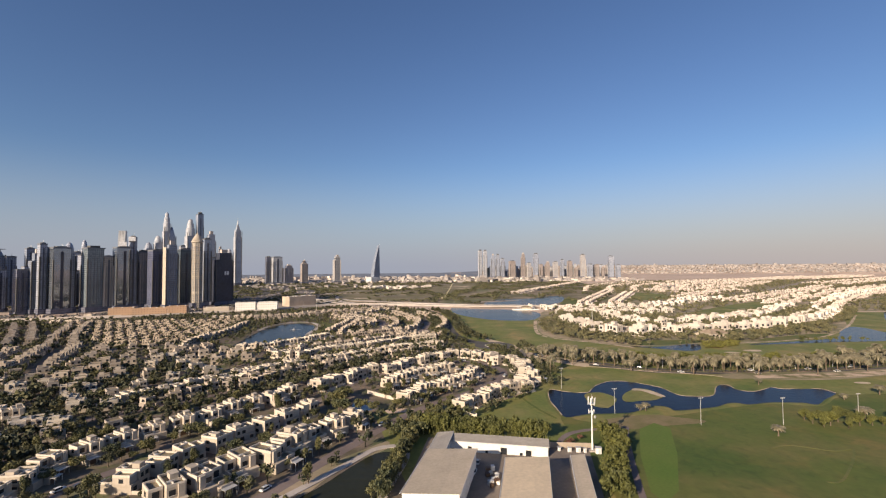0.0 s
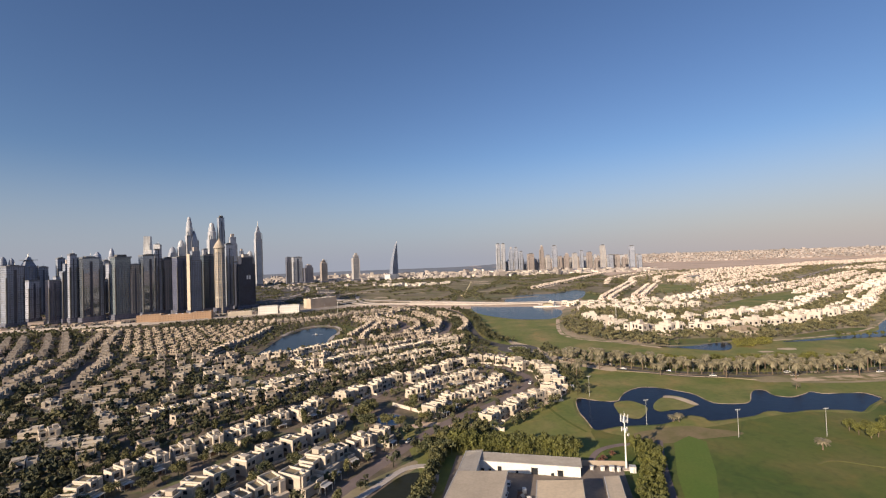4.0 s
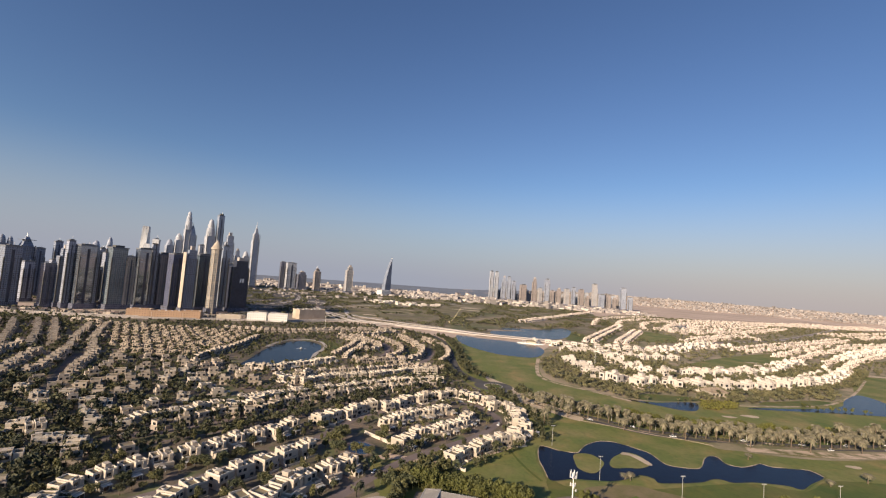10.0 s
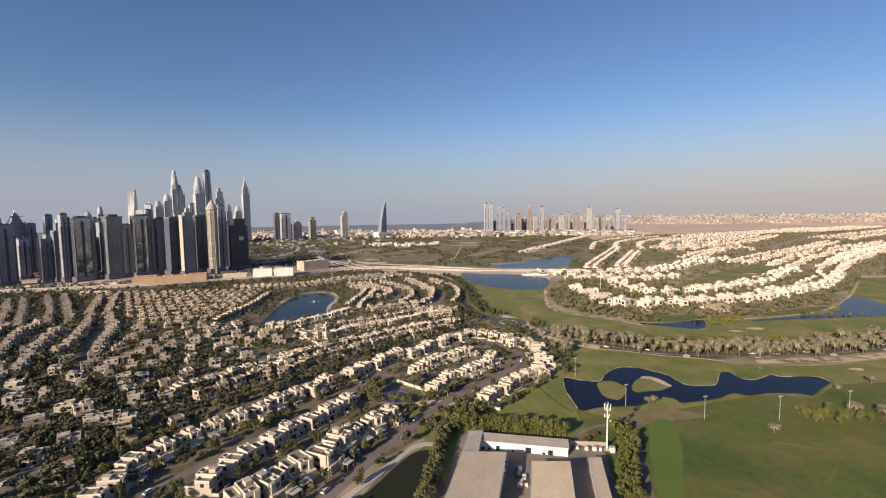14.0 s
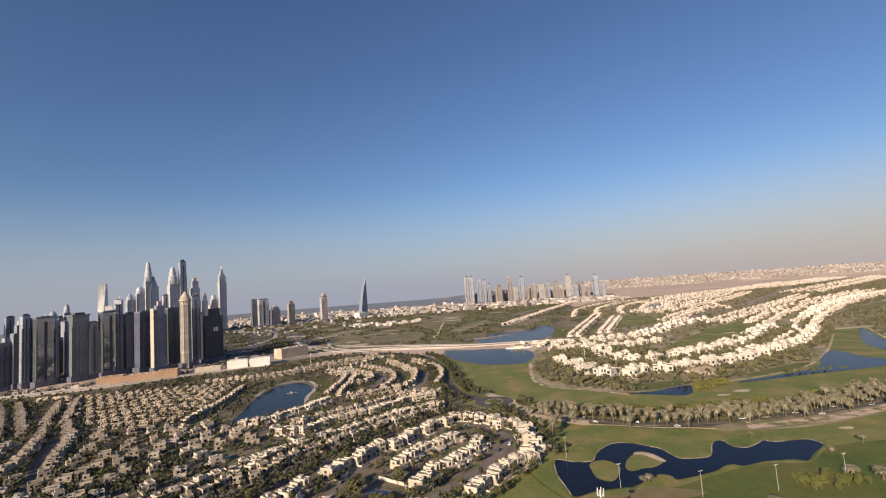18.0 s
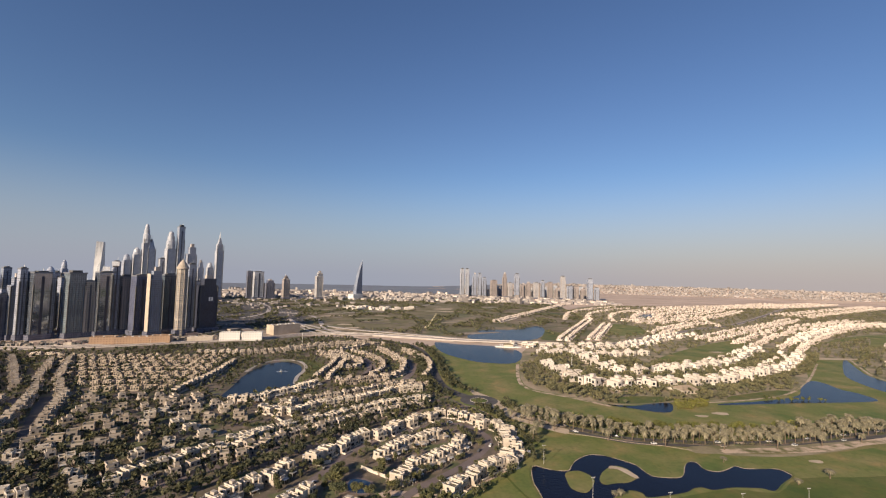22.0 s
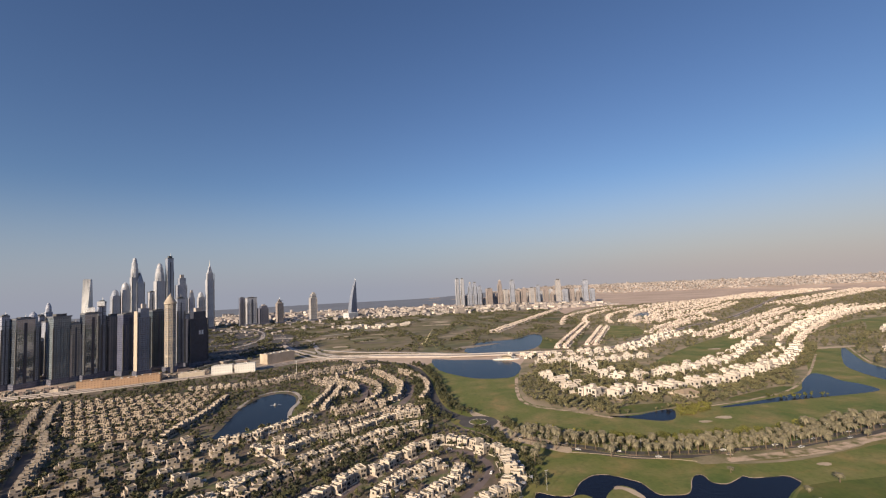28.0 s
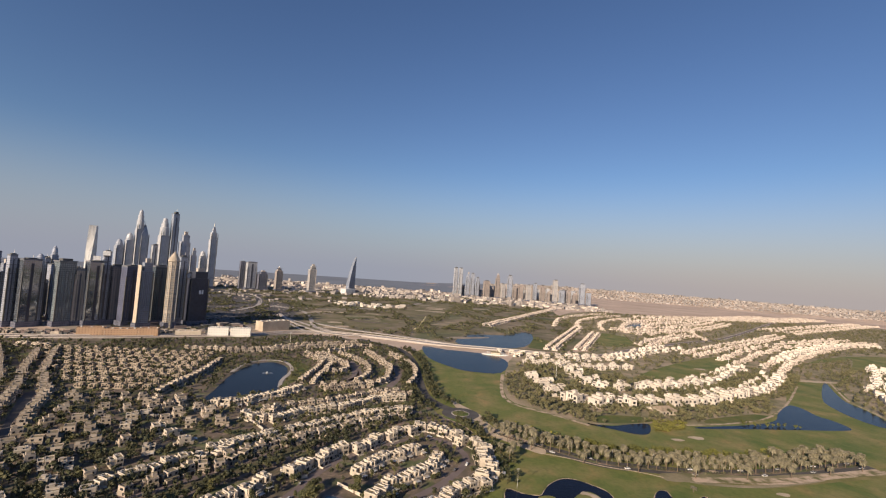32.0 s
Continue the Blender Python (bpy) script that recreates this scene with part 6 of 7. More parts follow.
M_DARKROOF = mat("dark_roof", (0.10, 0.10, 0.10), None, 0.2, 0.8)
M_BAND = mat("grey_cladding", (0.17, 0.18, 0.205), None, 0.1, 0.5)
M_BRIGHT = mat("white_sign_board", (0.92, 0.92, 0.92), None, 0.5, 0.5)


def tower(x, y, w, h, material, style="flat", d=None, rot=None, label="", group="skyline towers"):
    """High-rise with podium, shaft, bands and a top of its own."""
    d = d or w * 0.75
    rot = math.degrees(math.atan2(-x, y)) + 21 + (abs(x * 7 + y * 13) % 8) if rot is None else rot
    t = thing("tower", pose(x, y, 0.05, 0, 0, rot), label or "glass high-rise tower in the skyline", "tower", group)
    part("podium", boxes((0, 0, 0, w * 1.25, d * 1.25, min(11, h * 0.08))), F_DARK, t)
    z = h
    if style == "round":
        part("shaft", revolve([(w / 2, 0), (w / 2, h * 0.86)], 24), material, t)
        for k in range(1, 25):
            z = h * 0.86 * k / 25
            part("band", revolve([(w * 0.5, z), (w * 0.535, z), (w * 0.535, z + 1.1), (w * 0.5, z + 1.1)], 24), M_WALL if k % 6 == 0 else M_BAND, t)
        for k in range(8):
            a = k * PI / 4
            part("pier", boxes((w * 0.52 * math.cos(a), w * 0.52 * math.sin(a), 0, 1.3, 1.3, h * 0.86, a)), M_WALL, t)
        part("cornice", revolve([(w * 0.5, h * 0.86), (w * 0.60, h * 0.865), (w * 0.60, h * 0.885), (w * 0.5, h * 0.89)], 24), M_WALL, t)
        part("cap", revolve([(w * 0.56, h * 0.888), (w * 0.30, h * 0.945), (w * 0.07, h * 0.985), (0.3, h)], 16), M_WALL, t, "cream conical cap")
        return t
    if style == "crown":
        part("shaft", boxes((0, 0, 0, w, d, h * 0.74)), material, t)
        part("setback", revolve([(w * 0.5, h * 0.74), (w * 0.48, h * 0.85), (w * 0.40, h * 0.86), (w * 0.38, h * 0.92)], 18), material, t)
        part("cupola", revolve([(w * 0.38, h * 0.92), (w * 0.30, h * 0.925), (w * 0.27, h * 0.965), (w * 0.20, h * 0.985), (w * 0.08, h * 0.992), (0.2, h)], 18), material, t)
    elif style == "dome":
        part("shaft", boxes((0, 0, 0, w, d, h * 0.86)), material, t)
        part("dome", revolve([(w * 0.46, h * 0.86), (w * 0.44, h * 0.91), (w * 0.34, h * 0.96), (w * 0.15, h * 0.99), (0.3, h)], 16), material, t)
    elif style == "spire":
        part("shaft", boxes((0, 0, 0, w, d, h * 0.72)), material, t)
        part("setback", boxes((0, 0, h * 0.72, w * 0.8, d * 0.8, h * 0.1)), material, t)
        part("crown", boxes((0, 0, h * 0.82, w * 0.6, d * 0.6, h * 0.09, 0, 0, 0.35)), material, t)
        part("spire", revolve([(w * 0.09, h * 0.9), (w * 0.04, h * 0.96), (0.2, h)], 8), M_STEEL, t)
    elif style == "point":
        part("shaft", boxes((0, 0, 0, w, d, h * 0.78)), material, t)
        part("crown", boxes((0, 0, h * 0.78, w * 0.9, d * 0.9, h * 0.16, 0, 0, 0.25)), material, t)
        part("spire", revolve([(w * 0.06, h * 0.93), (0.2, h)], 6), M_STEEL, t)
    elif style == "twist":
        bm = bmesh.new()
        n = 26
        prev = None
        for i in range(n + 1):
            a = radians(55) * i / n
            k = 1 - 0.12 * i / n
            ring = [bm.verts.new((math.cos(a + q) * w * 0.62 * k, math.sin(a + q) * d * 0.62 * k, h * i / n)) for q in (0.785, 2.356, 3.927, 5.498)]
            if prev:
                for q in range(4):
                    bm.faces.new((prev[q], prev[(q + 1) % 4], ring[(q + 1) % 4], ring[q]))
            prev = ring
        bm.faces.new(prev)
        part("shaft", bm, material, t)
        return t
    elif style == "slab":
        part("shaft", boxes((0, 0, 0, w, d, h * 0.95)), material, t)
        part("roof_slab", boxes((0, 0, h * 0.95, w * 1.1, d * 1.1, 2.2)), M_BAND, t)
        part("plant_room", boxes((0, 0, h * 0.95 + 2.2, w * 0.6, d * 0.6, h * 0.05 - 2.2)), M_DARKROOF, t)
    elif style == "step":
        part("shaft", boxes((0, 0, 0, w, d, h * 0.82)), material, t)
        part("setback", boxes((w * 0.1, 0, h * 0.82, w * 0.7, d * 0.7, h * 0.12)), material, t)
        part("plant_room", boxes((w * 0.1, 0, h * 0.94, w * 0.35, d * 0.35, h * 0.06)), M_CONC, t)
    else:
        part("shaft", boxes((0, 0, 0, w, d, h * 0.965)), material, t)
        part("plant_room", boxes((w * 0.05, 0, h * 0.965, w * 0.55, d * 0.6, h * 0.035)), M_DARKROOF, t)
        if group == "skyline towers":
            part("parapet", rim(0, 0, h * 0.965, w * 1.02, d * 1.02, 0.8, 2.6), M_BAND, t)
            part("roof_mast", revolve([(0.35, h), (0.12, h * 1.045)], 6), M_STEEL, t, "", pose(w * 0.15, 0, 0))
            part("recess", boxes((0, -d / 2 - 0.15, h * 0.06, w * 0.16, 0.6, h * 0.86)), F_BLACK, t, "dark recessed strip of glazing")
    if group == "skyline towers" and h < 165 and material not in (F_MIRROR, F_DARK, F_GREEN, F_TEAL, F_NAVY, F_BLACK, F_BLUE):
        zb = 16.0
        while zb < h * 0.9:
            part("floor_band", boxes((0, 0, zb, w + 0.5, d + 0.5, 0.9)), M_BAND, t)
            zb += 14.4
    if group == "skyline towers" and h < 165 and material not in (F_MIRROR, F_GREEN, F_BLACK):
        for k in range(1, 5):
            part("fin", boxes((-w / 2 + w * k / 5, -d / 2 - 0.3, 14, 0.5, 0.6, h * 0.8 - 14)), M_BAND, t)
    if material is F_CREAM or "end wall" in label:
        part("edge_pier", boxes((-w / 2 - 0.4, 0, 0, 1.0, d * 0.94, h * 0.9)), M_WALL, t, "pale sunlit end wall")
    part("corner_pier", boxes((-w / 2, -d / 2, 0, 1.8, 1.8, h * 0.8)), M_CONC if material in (F_CREAM, F_WHITE) else M_DARKROOF, t)
    part("corner_pier", boxes((w / 2, -d / 2, 0, 1.8, 1.8, h * 0.8)), M_CONC if material in (F_CREAM, F_WHITE) else M_DARKROOF, t)
    return t


tower(-680, 755, 10.6, 122, F_SLATE, "flat", label="haze-paled slate-grey glass tower with a flat roof and plant room")
tower(-663, 769, 25.4, 116, F_MIRROR, "flat", label="mirror-glass office tower with a flat roof and plant room")
tower(-657, 782, 14.3, 124, F_SLATE, "dome", label="haze-paled slate-grey glass tower with a domed top")
tower(-626, 797, 25.4, 118, F_TEAL, "slab", label="teal-grey glass tower with an overhanging roof slab")
tower(-764, 948, 11.3, 139, F_SLATE, "dome", label="haze-paled slate-grey glass tower with a domed top")
tower(-772, 941, 9.9, 114, F_SLATE, "flat", label="haze-paled slate-grey glass tower with a flat roof and plant room")
tower(-593, 824, 25.4, 118, F_MIRROR, "flat", label="mirror-glass office tower with a flat roof and plant room")
tower(-581, 833, 11.3, 138, F_SLATE, "flat", label="haze-paled slate-grey glass tower with a flat roof and plant room")
tower(-611, 811, 14.1, 101, F_CREAM, "flat", label="cream stone-clad tower with a flat roof and plant room")
tower(-547, 852, 25.2, 113, F_NAVY, "flat", label="dark navy glass tower with a flat roof and plant room")
tower(-504, 824, 19.7, 128, F_DUSK, "step", label="dusky glass tower with a bright cream end wall")
tower(-575, 855, 21.8, 112, F_TAUPE, "slab", label="taupe tower with an overhanging roof slab")
tower(-509, 878, 24.0, 116, F_GREEN, "flat", label="green-grey glass tower with a flat roof and plant room")
tower(-467, 846, 17.5, 145, F_CREAM, "round", label="cream stone-clad tower round in plan with a pointed cap")
tower(-476, 897, 13.4, 138, F_BLUE, "flat", label="blue-grey glass tower with a flat roof and plant room")
dark_tower = tower(-451, 909, 33.9, 114, F_BLACK, "step", label="near-black glass tower with stepped setbacks at the top")
tower(-1226, 1705, 30.0, 221, F_PURE, "twist", label="white clad tower twisting as it rises")
tower(-1158, 1752, 26, 180, F_SLATE, "dome", label="haze-paled slate-grey glass tower with a domed top")
tower(-1132, 1769, 26.9, 207, F_GREY, "dome", label="grey residential tower with a domed top")
tower(-1107, 1784, 26.0, 303, F_GREY, "crown", label="grey residential tower with a rounded stepped crown")
tower(-1093, 1793, 26.0, 257, F_BLUE, "point", label="blue-grey glass tower with a pointed crown")
tower(-1036, 1826, 33.6, 280, F_GREY, "crown", label="grey residential tower with a rounded stepped crown")
tower(-1007, 1843, 23.5, 308, F_BLUE, "flat", label="blue-grey glass tower with a flat roof and plant room")
tower(-972, 1862, 34.4, 231, F_SLATE, "step", label="haze-paled slate-grey glass tower with stepped setbacks at the top")
tower(-1059, 1813, 22.7, 170, F_GREY, "flat", label="grey residential tower with a flat roof and plant room")
tower(-940, 1878, 21.0, 166, F_SLATE, "step", label="haze-paled slate-grey glass tower with stepped setbacks at the top")
tower(-908, 1893, 23.5, 158, F_GREY, "dome", label="grey residential tower with a domed top")
tower(-878, 1907, 26.9, 289, F_GREY, "spire", label="grey residential tower with setbacks and a tall spire")
tower(-784, 2002, 19.3, 127, F_DARK, "flat", label="dark glass office tower with a flat roof and plant room")
tower(-750, 2015, 41.2, 126, F_GREY, "flat", label="grey residential tower with a flat roof and plant room")
tower(-704, 2031, 37.8, 90, F_DARK, "step", label="dark glass office tower with stepped setbacks at the top")
tower(-637, 2053, 26.9, 116, F_SAND, "point", label="sand-coloured tower with a pointed crown")
tower(-496, 2092, 30.2, 134, F_WHITE, "step", label="white tower with stepped setbacks at the top")
tower(-936, 842, 13.1, 101, F_DUSK, "flat", label="haze-paled blue-grey glass tower with a flat roof and plant room")
tower(-927, 852, 14.1, 93, F_DUSK, "dome", label="haze-paled blue-grey glass tower with a domed top")
tower(-919, 861, 14.1, 125, F_DUSK, "dome", label="haze-paled blue-grey glass tower with a domed top")
tower(-910, 870, 11.1, 122, F_DUSK, "dome", label="haze-paled blue-grey glass tower with a domed top")
tower(-746, 714, 23.2, 104, F_DUSK, "flat", label="haze-paled blue-grey glass tower with a flat roof and plant room")
tower(-893, 888, 23.2, 132, F_DUSK, "point", label="haze-paled blue-grey glass tower with a pointed crown")
tower(-878, 903, 16.1, 104, F_DUSK, "flat", label="haze-paled blue-grey glass tower with a flat roof and plant room")
tower(-710, 750, 17.1, 77, F_DARK, "flat", label="dark glass office tower with a flat roof and plant room")
tower(-857, 923, 13.1, 122, F_DUSK, "flat", label="haze-paled blue-grey glass tower with a flat roof and plant room")
tower(-696, 762, 17.1, 111, F_DUSK, "step", label="haze-paled blue-grey glass tower with stepped setbacks at the top")
tower(-800, 972, 16.1, 115, F_DUSK, "flat", label="haze-paled blue-grey glass tower with a flat roof and plant room")
tower(-759, 1005, 17.1, 96, F_DUSK, "flat", label="haze-paled blue-grey glass tower with a flat roof and plant room")
tower(-710, 861, 16.8, 74, F_SLATE, "flat", label="haze-paled slate-grey tower standing behind the front row")
tower(-700, 869, 16.8, 105, F_SLATE, "flat", label="haze-paled slate-grey tower standing behind the front row")
tower(-672, 892, 16.8, 99, F_SLATE, "flat", label="haze-paled slate-grey tower standing behind the front row")
tower(-629, 922, 16.8, 93, F_SLATE, "flat", label="haze-paled slate-grey tower standing behind the front row")
tower(-622, 927, 16.8, 87, F_SLATE, "flat", label="haze-paled slate-grey tower standing behind the front row")
tower(-594, 945, 16.8, 81, F_SLATE, "flat", label="haze-paled slate-grey tower standing behind the front row")
tower(-571, 959, 16.8, 75, F_SLATE, "flat", label="haze-paled slate-grey tower standing behind the front row")
tower(-549, 971, 16.8, 106, F_SLATE, "flat", label="haze-paled slate-grey tower standing behind the front row")
tower(-509, 993, 16.8, 101, F_SLATE, "flat", label="haze-paled slate-grey tower standing behind the front row")
tower(-682, 884, 16.8, 95, F_SLATE, "flat", label="haze-paled slate-grey tower standing behind the front row")
tower(-747, 842, 16.8, 89, F_SLATE, "flat", label="haze-paled slate-grey tower standing behind the front row")
tower(-773, 831, 16.8, 83, F_SLATE, "flat", label="haze-paled slate-grey tower standing behind the front row")
tower(-801, 804, 16.8, 77, F_SLATE, "flat", label="haze-paled slate-grey tower standing behind the front row")
FAR_TOWERS = [(237, 2740, 28, 178), (268, 2737, 28, 177), (314, 2732, 31, 151), (344, 2728, 28, 150), (374, 2724, 28, 125), (431, 2716, 48, 109), (496, 2705, 31, 156), (531, 2698, 31, 96), (570, 2690, 37, 153), (602, 2683, 27, 87), (637, 2675, 37, 103), (683, 2664, 37, 102), (721, 2654, 27, 114), (763, 2642, 36, 106), (798, 2632, 26, 71), (834, 2620, 36, 144), (873, 2608, 39, 85), (911, 2595, 29, 84), (939, 2585, 25, 73), (981, 2569, 41, 132), (1017, 2555, 34, 81)]
for i, (x, y, w, h) in enumerate(FAR_TOWERS):
    material = (F_SLATE, F_SAND, F_SAND, F_WHITE)[i % 4] if i > 4 and i != 19 else (F_GREY if i < 2 else F_SLATE)
    tower(x, y, w * 0.72, h, material, ("flat", "flat", "step", "flat")[i % 4], label="sand-coloured residential tower far across the scrub", group="far residential towers")
for i in range(46):
    x = 250 + i * 17.5 + random.uniform(-14, 14)
    tower(x, 2860 - x * 0.12, random.uniform(20, 30), random.uniform(45, 95), (F_GREY, F_SAND, F_WHITE)[i % 3], ("flat", "step")[i % 2], label="pale residential block behind the far towers", group="far residential towers")
for k in (0, 5):
    part("sign_panel", boxes((1 + k, -13.2, 62, 3.4, 0.5, 8)), M_BRIGHT, dark_tower, "small white panel on the dark glass")
# sign boards on two roofs
for x, y, z in ((-590, 820, 120), (-579, 828, 130)):
    t = thing("roof_sign", pose(x, y, z - 4, 0, 0, 35), "white board on a tower roof", "sign", "roof signs")
    part("board", boxes((0, -2, 2, 11, 0.6, 8)), M_BRIGHT, t)
    part("frame", boxes((0, 0, 0, 9, 3, 6)), M_DARKROOF, t)


# sail-shaped tower with its podium
def sail(x, y, w, h):
    t = thing("sail_tower", pose(x, y, 0.05, 0, 0, 50), "slender sail-shaped tower with a curved back", "tower")
    part("podium", boxes((-w * 0.55, -w * 0.5, 0, w * 0.9, w * 0.6, 26)), F_PURE, t)

    def blade(l0, l1, r, top, depth, n=18):
        bm, prev = bmesh.new(), None
        for i in range(n + 1):
            k = i / n
            l = l0 + (l1 - l0) * k ** 1.8
            hl, hr = top * k * 0.93, top * k
            y = depth * (1 - 0.5 * k)
            ring = [bm.verts.new(p) for p in ((l, -y, hl), (r, -y * 0.7, hr), (r, y * 0.7, hr), (l, y, hl))]
            if prev:
                for q in range(4):
                    bm.faces.new((prev[q], prev[(q + 1) % 4], ring[(q + 1) % 4], ring[q]))
            prev = ring
        bm.faces.new(prev)
        return bm
    part("shaft", blade(-w * 0.22, w * 0.34, w * 0.44, h, w * 0.2), F_DUSK, t)
    part("spire", revolve([(1.0, h * 0.99), (0.3, h * 1.05)], 6), M_STEEL, t, "", pose(w * 0.45, 0, 0))


sail(-338, 2223, 66, 186)


# ---------------------------------------------------------------- low buildings by the highway
def block(name, x, y, w, d, h, rot, material, label, n=6):
    t = thing(name, pose(x, y, 0.05, 0, 0, rot), label, "building")
    part("body", boxes((0, 0, 0, w, d, h)), material, t)
    part("parapet", boxes((0, -d / 2 + 0.3, h, w, 0.6, 1.0), (0, d / 2 - 0.3, h, w, 0.6, 1.0), (-w / 2 + 0.3, 0, h, 0.6, d - 1.2, 1.0), (w / 2 - 0.3, 0, h, 0.6, d - 1.2, 1.0)), material, t)
    for i in range(n):
        part("roof_unit", boxes((-w * 0.4 + w * 0.8 * i / max(1, n - 1), d * 0.1 * (-1) ** i, h, w * 0.05, d * 0.2, 1.8)), M_STEEL, t)
    return t


F_CLAY = facade("clay_facade", (0.36, 0.235, 0.150), (0.18, 0.115, 0.075), 3.4, 4.0, 1.2, 0.5)
a = math.degrees(math.atan2(761 - 724, 540 - 431))
block("clay_building", -525, 732, 36, 16, 12, a, F_CLAY, "long clay-coloured low building", 3)
block("clay_building", -488, 744, 50, 16, 10.5, a, F_CLAY, "long clay-coloured low building", 5)
block("clay_building", -450, 757, 30, 16, 12, a, F_CLAY, "long clay-coloured low building", 3)
block("white_office", -352, 798, 33, 16, 14, 14, F_HOTEL, "white office block with rows of windows", 4)
block("white_office", -316, 806, 33, 16, 14, 14, F_HOTEL, "white office block with rows of windows", 4)
block("tan_building", -290, 902, 60, 26, 18, 50, mat("tan_render", (0.50, 0.42, 0.33), None, 0.05, 0.85), "plain tan block with a bright end wall", 6)
block("shop_row", -398, 786, 40, 14, 7, 18, M_WALL, "low cream shop row by the highway", 4)
low = Soup()
rs = random.Random(9)
for i in range(230):
    x = rs.uniform(-1500, -330)
    y = 800 + (-x - 330) * rs.uniform(-0.05, 0.5) + rs.uniform(0, 120)
    if y < 740:
        continue
    low.box(x, y, 0, rs.uniform(6, 22), rs.uniform(6, 16), rs.uniform(2.5, 6), rs.uniform(0, 1.5), rs.choice((0, 1, 0, 2)))
for x, y, a in along(offset_line(HW[:6], 34), 5.0) + along(offset_line(HW[:6], 48), 7.0):
    for q in range(2):
        low.box(x + rs.uniform(-9, 9), y + rs.uniform(-9, 9), 0, rs.uniform(2, 9), rs.uniform(2, 5), rs.uniform(1.2, 4.5), a + rs.uniform(-0.3, 0.3), rs.choice((0, 1, 1, 2, 2)))
cx0, cx1 = min(q[0] for q in CARPARK), max(q[0] for q in CARPARK)
cy0, cy1 = min(q[1] for q in CARPARK), max(q[1] for q in CARPARK)
for q in range(900):
    x, y = rs.uniform(cx0, cx1), rs.uniform(cy0, cy1)
    if inside(CARPARK, np.array([x]), np.array([y]))[0]:
        low.box(x, y, 0.1, 4.4, 1.8, 1.5, 0.5 + rs.choice((0, 1.57)), rs.choice((1, 1, 2, 0)))
low.done("site_buildings", [M_STREET, M_DARKROOF, M_WALLF], "site cabins and low blocks below the towers", "buildings")

# ---------------------------------------------------------------- far city and desert
city = Soup()
for i in range(3900):
    u = rs.random()
    a = rs.uniform(0.16, 1.0)
    r = 4960 - 800 * rs.random() ** 1.5 * (1.15 - 0.6 * a)
    x, y = r * math.sin(a), r * math.cos(a)
    city.box(x, y, far_rise(r, a) - 1, rs.uniform(12, 34), rs.uniform(10, 22), 1 + rs.uniform(4, 9) * (2.4 if u < 0.05 else 1), rs.uniform(0, 1.5), rs.choice((0, 1, 1)))
for i in range(1900):
    x = rs.uniform(-1300, 1000)
    y = rs.uniform(2080, 3000) + abs(x) * 0.05
    city.box(x, y, 0, rs.uniform(9, 32), rs.uniform(8, 22), rs.uniform(4, 11) * (2.2 if rs.random() < 0.08 else 1), rs.uniform(0, 1.5), rs.choice((0, 0, 1, 2, 3)))
for i in range(70):
    x = rs.uniform(-900, -300)
    y = rs.uniform(1500, 2050)
    city.box(x, y, 0, rs.uniform(8, 24), rs.uniform(8, 18), rs.uniform(3, 8), rs.uniform(0, 1.5), 0)
for i in range(60):
    x, y = rs.uniform(-290, -50), rs.uniform(1530, 1680)
    city.box(x, y, 0, rs.uniform(8, 20), rs.uniform(8, 14), rs.uniform(4, 8), rs.uniform(0, 1.5), 3)
city.done("far_city", [M_FARCITY, M_FARCITY, M_CONC, M_WHITE], "pale low city spread along the horizon", "buildings")


# ---------------------------------------------------------------- cars on the estate streets
CAR_MASTERS = []
CAR_LOOKS = [("white", (0.75, 0.75, 0.74)), ("silver", (0.45, 0.46, 0.47)), ("dark", (0.06, 0.06, 0.07)), ("beige", (0.38, 0.34, 0.28))]


def car(x, y, rot):
    i = random.choice((0, 0, 1, 1, 2, 3))
    if len(CAR_MASTERS) < 4:
        name, col = CAR_LOOKS[len(CAR_MASTERS)]
        t = thing("car", pose(x, y, 0.14, 0, 0, rot), name + " parked car on an estate street", "car", "parked cars")
        paint = mat(name + "_car_paint", col, col, 1.0, 0.3, coat=0.5)
        bm = boxes((0, 0, 0.35, 4.5, 1.8, 0.55))
        bmesh.ops.bevel(bm, geom=bm.edges[:], offset=0.16, segments=2, affect="EDGES")
        part("body", bm, paint, t)
        part("cabin", boxes((-0.2, 0, 0.88, 2.6, 1.6, 0.58, 0, 0, 0.78)), M_GLASSD, t, "dark glazed cabin")
        part("roof_panel", boxes((-0.2, 0, 1.46, 1.95, 1.22, 0.05)), paint, t)
        for sx in (-1.4, 1.4):
            for sy in (-0.82, 0.82):
                part("wheel", revolve([(0.33, -0.1), (0.33, 0.1)], 12), M_TYRE, t, "", pose(sx, sy, 0.33, 90))
        CAR_MASTERS.append(t)
    else:
        copy_thing(CAR_MASTERS[i], pose(x, y, 0.14, 0, 0, rot))


for line, off, sp in ((ROADAB, 2.4, 66), (ROADX, 2.2, 70), (ROADAB, -2.4, 110), (PALMROAD, 4.6, 40), (PALMROAD, -4.6, 55), (BELT, 2, 40)):
    for x, y, a in along(offset_line(line, off), sp, 6):
        car(x + random.uniform(-3, 3) * math.cos(a), y + random.uniform(-3, 3) * math.sin(a), math.degrees(a))
car(10, 168, 75), car(12, 176, 80)


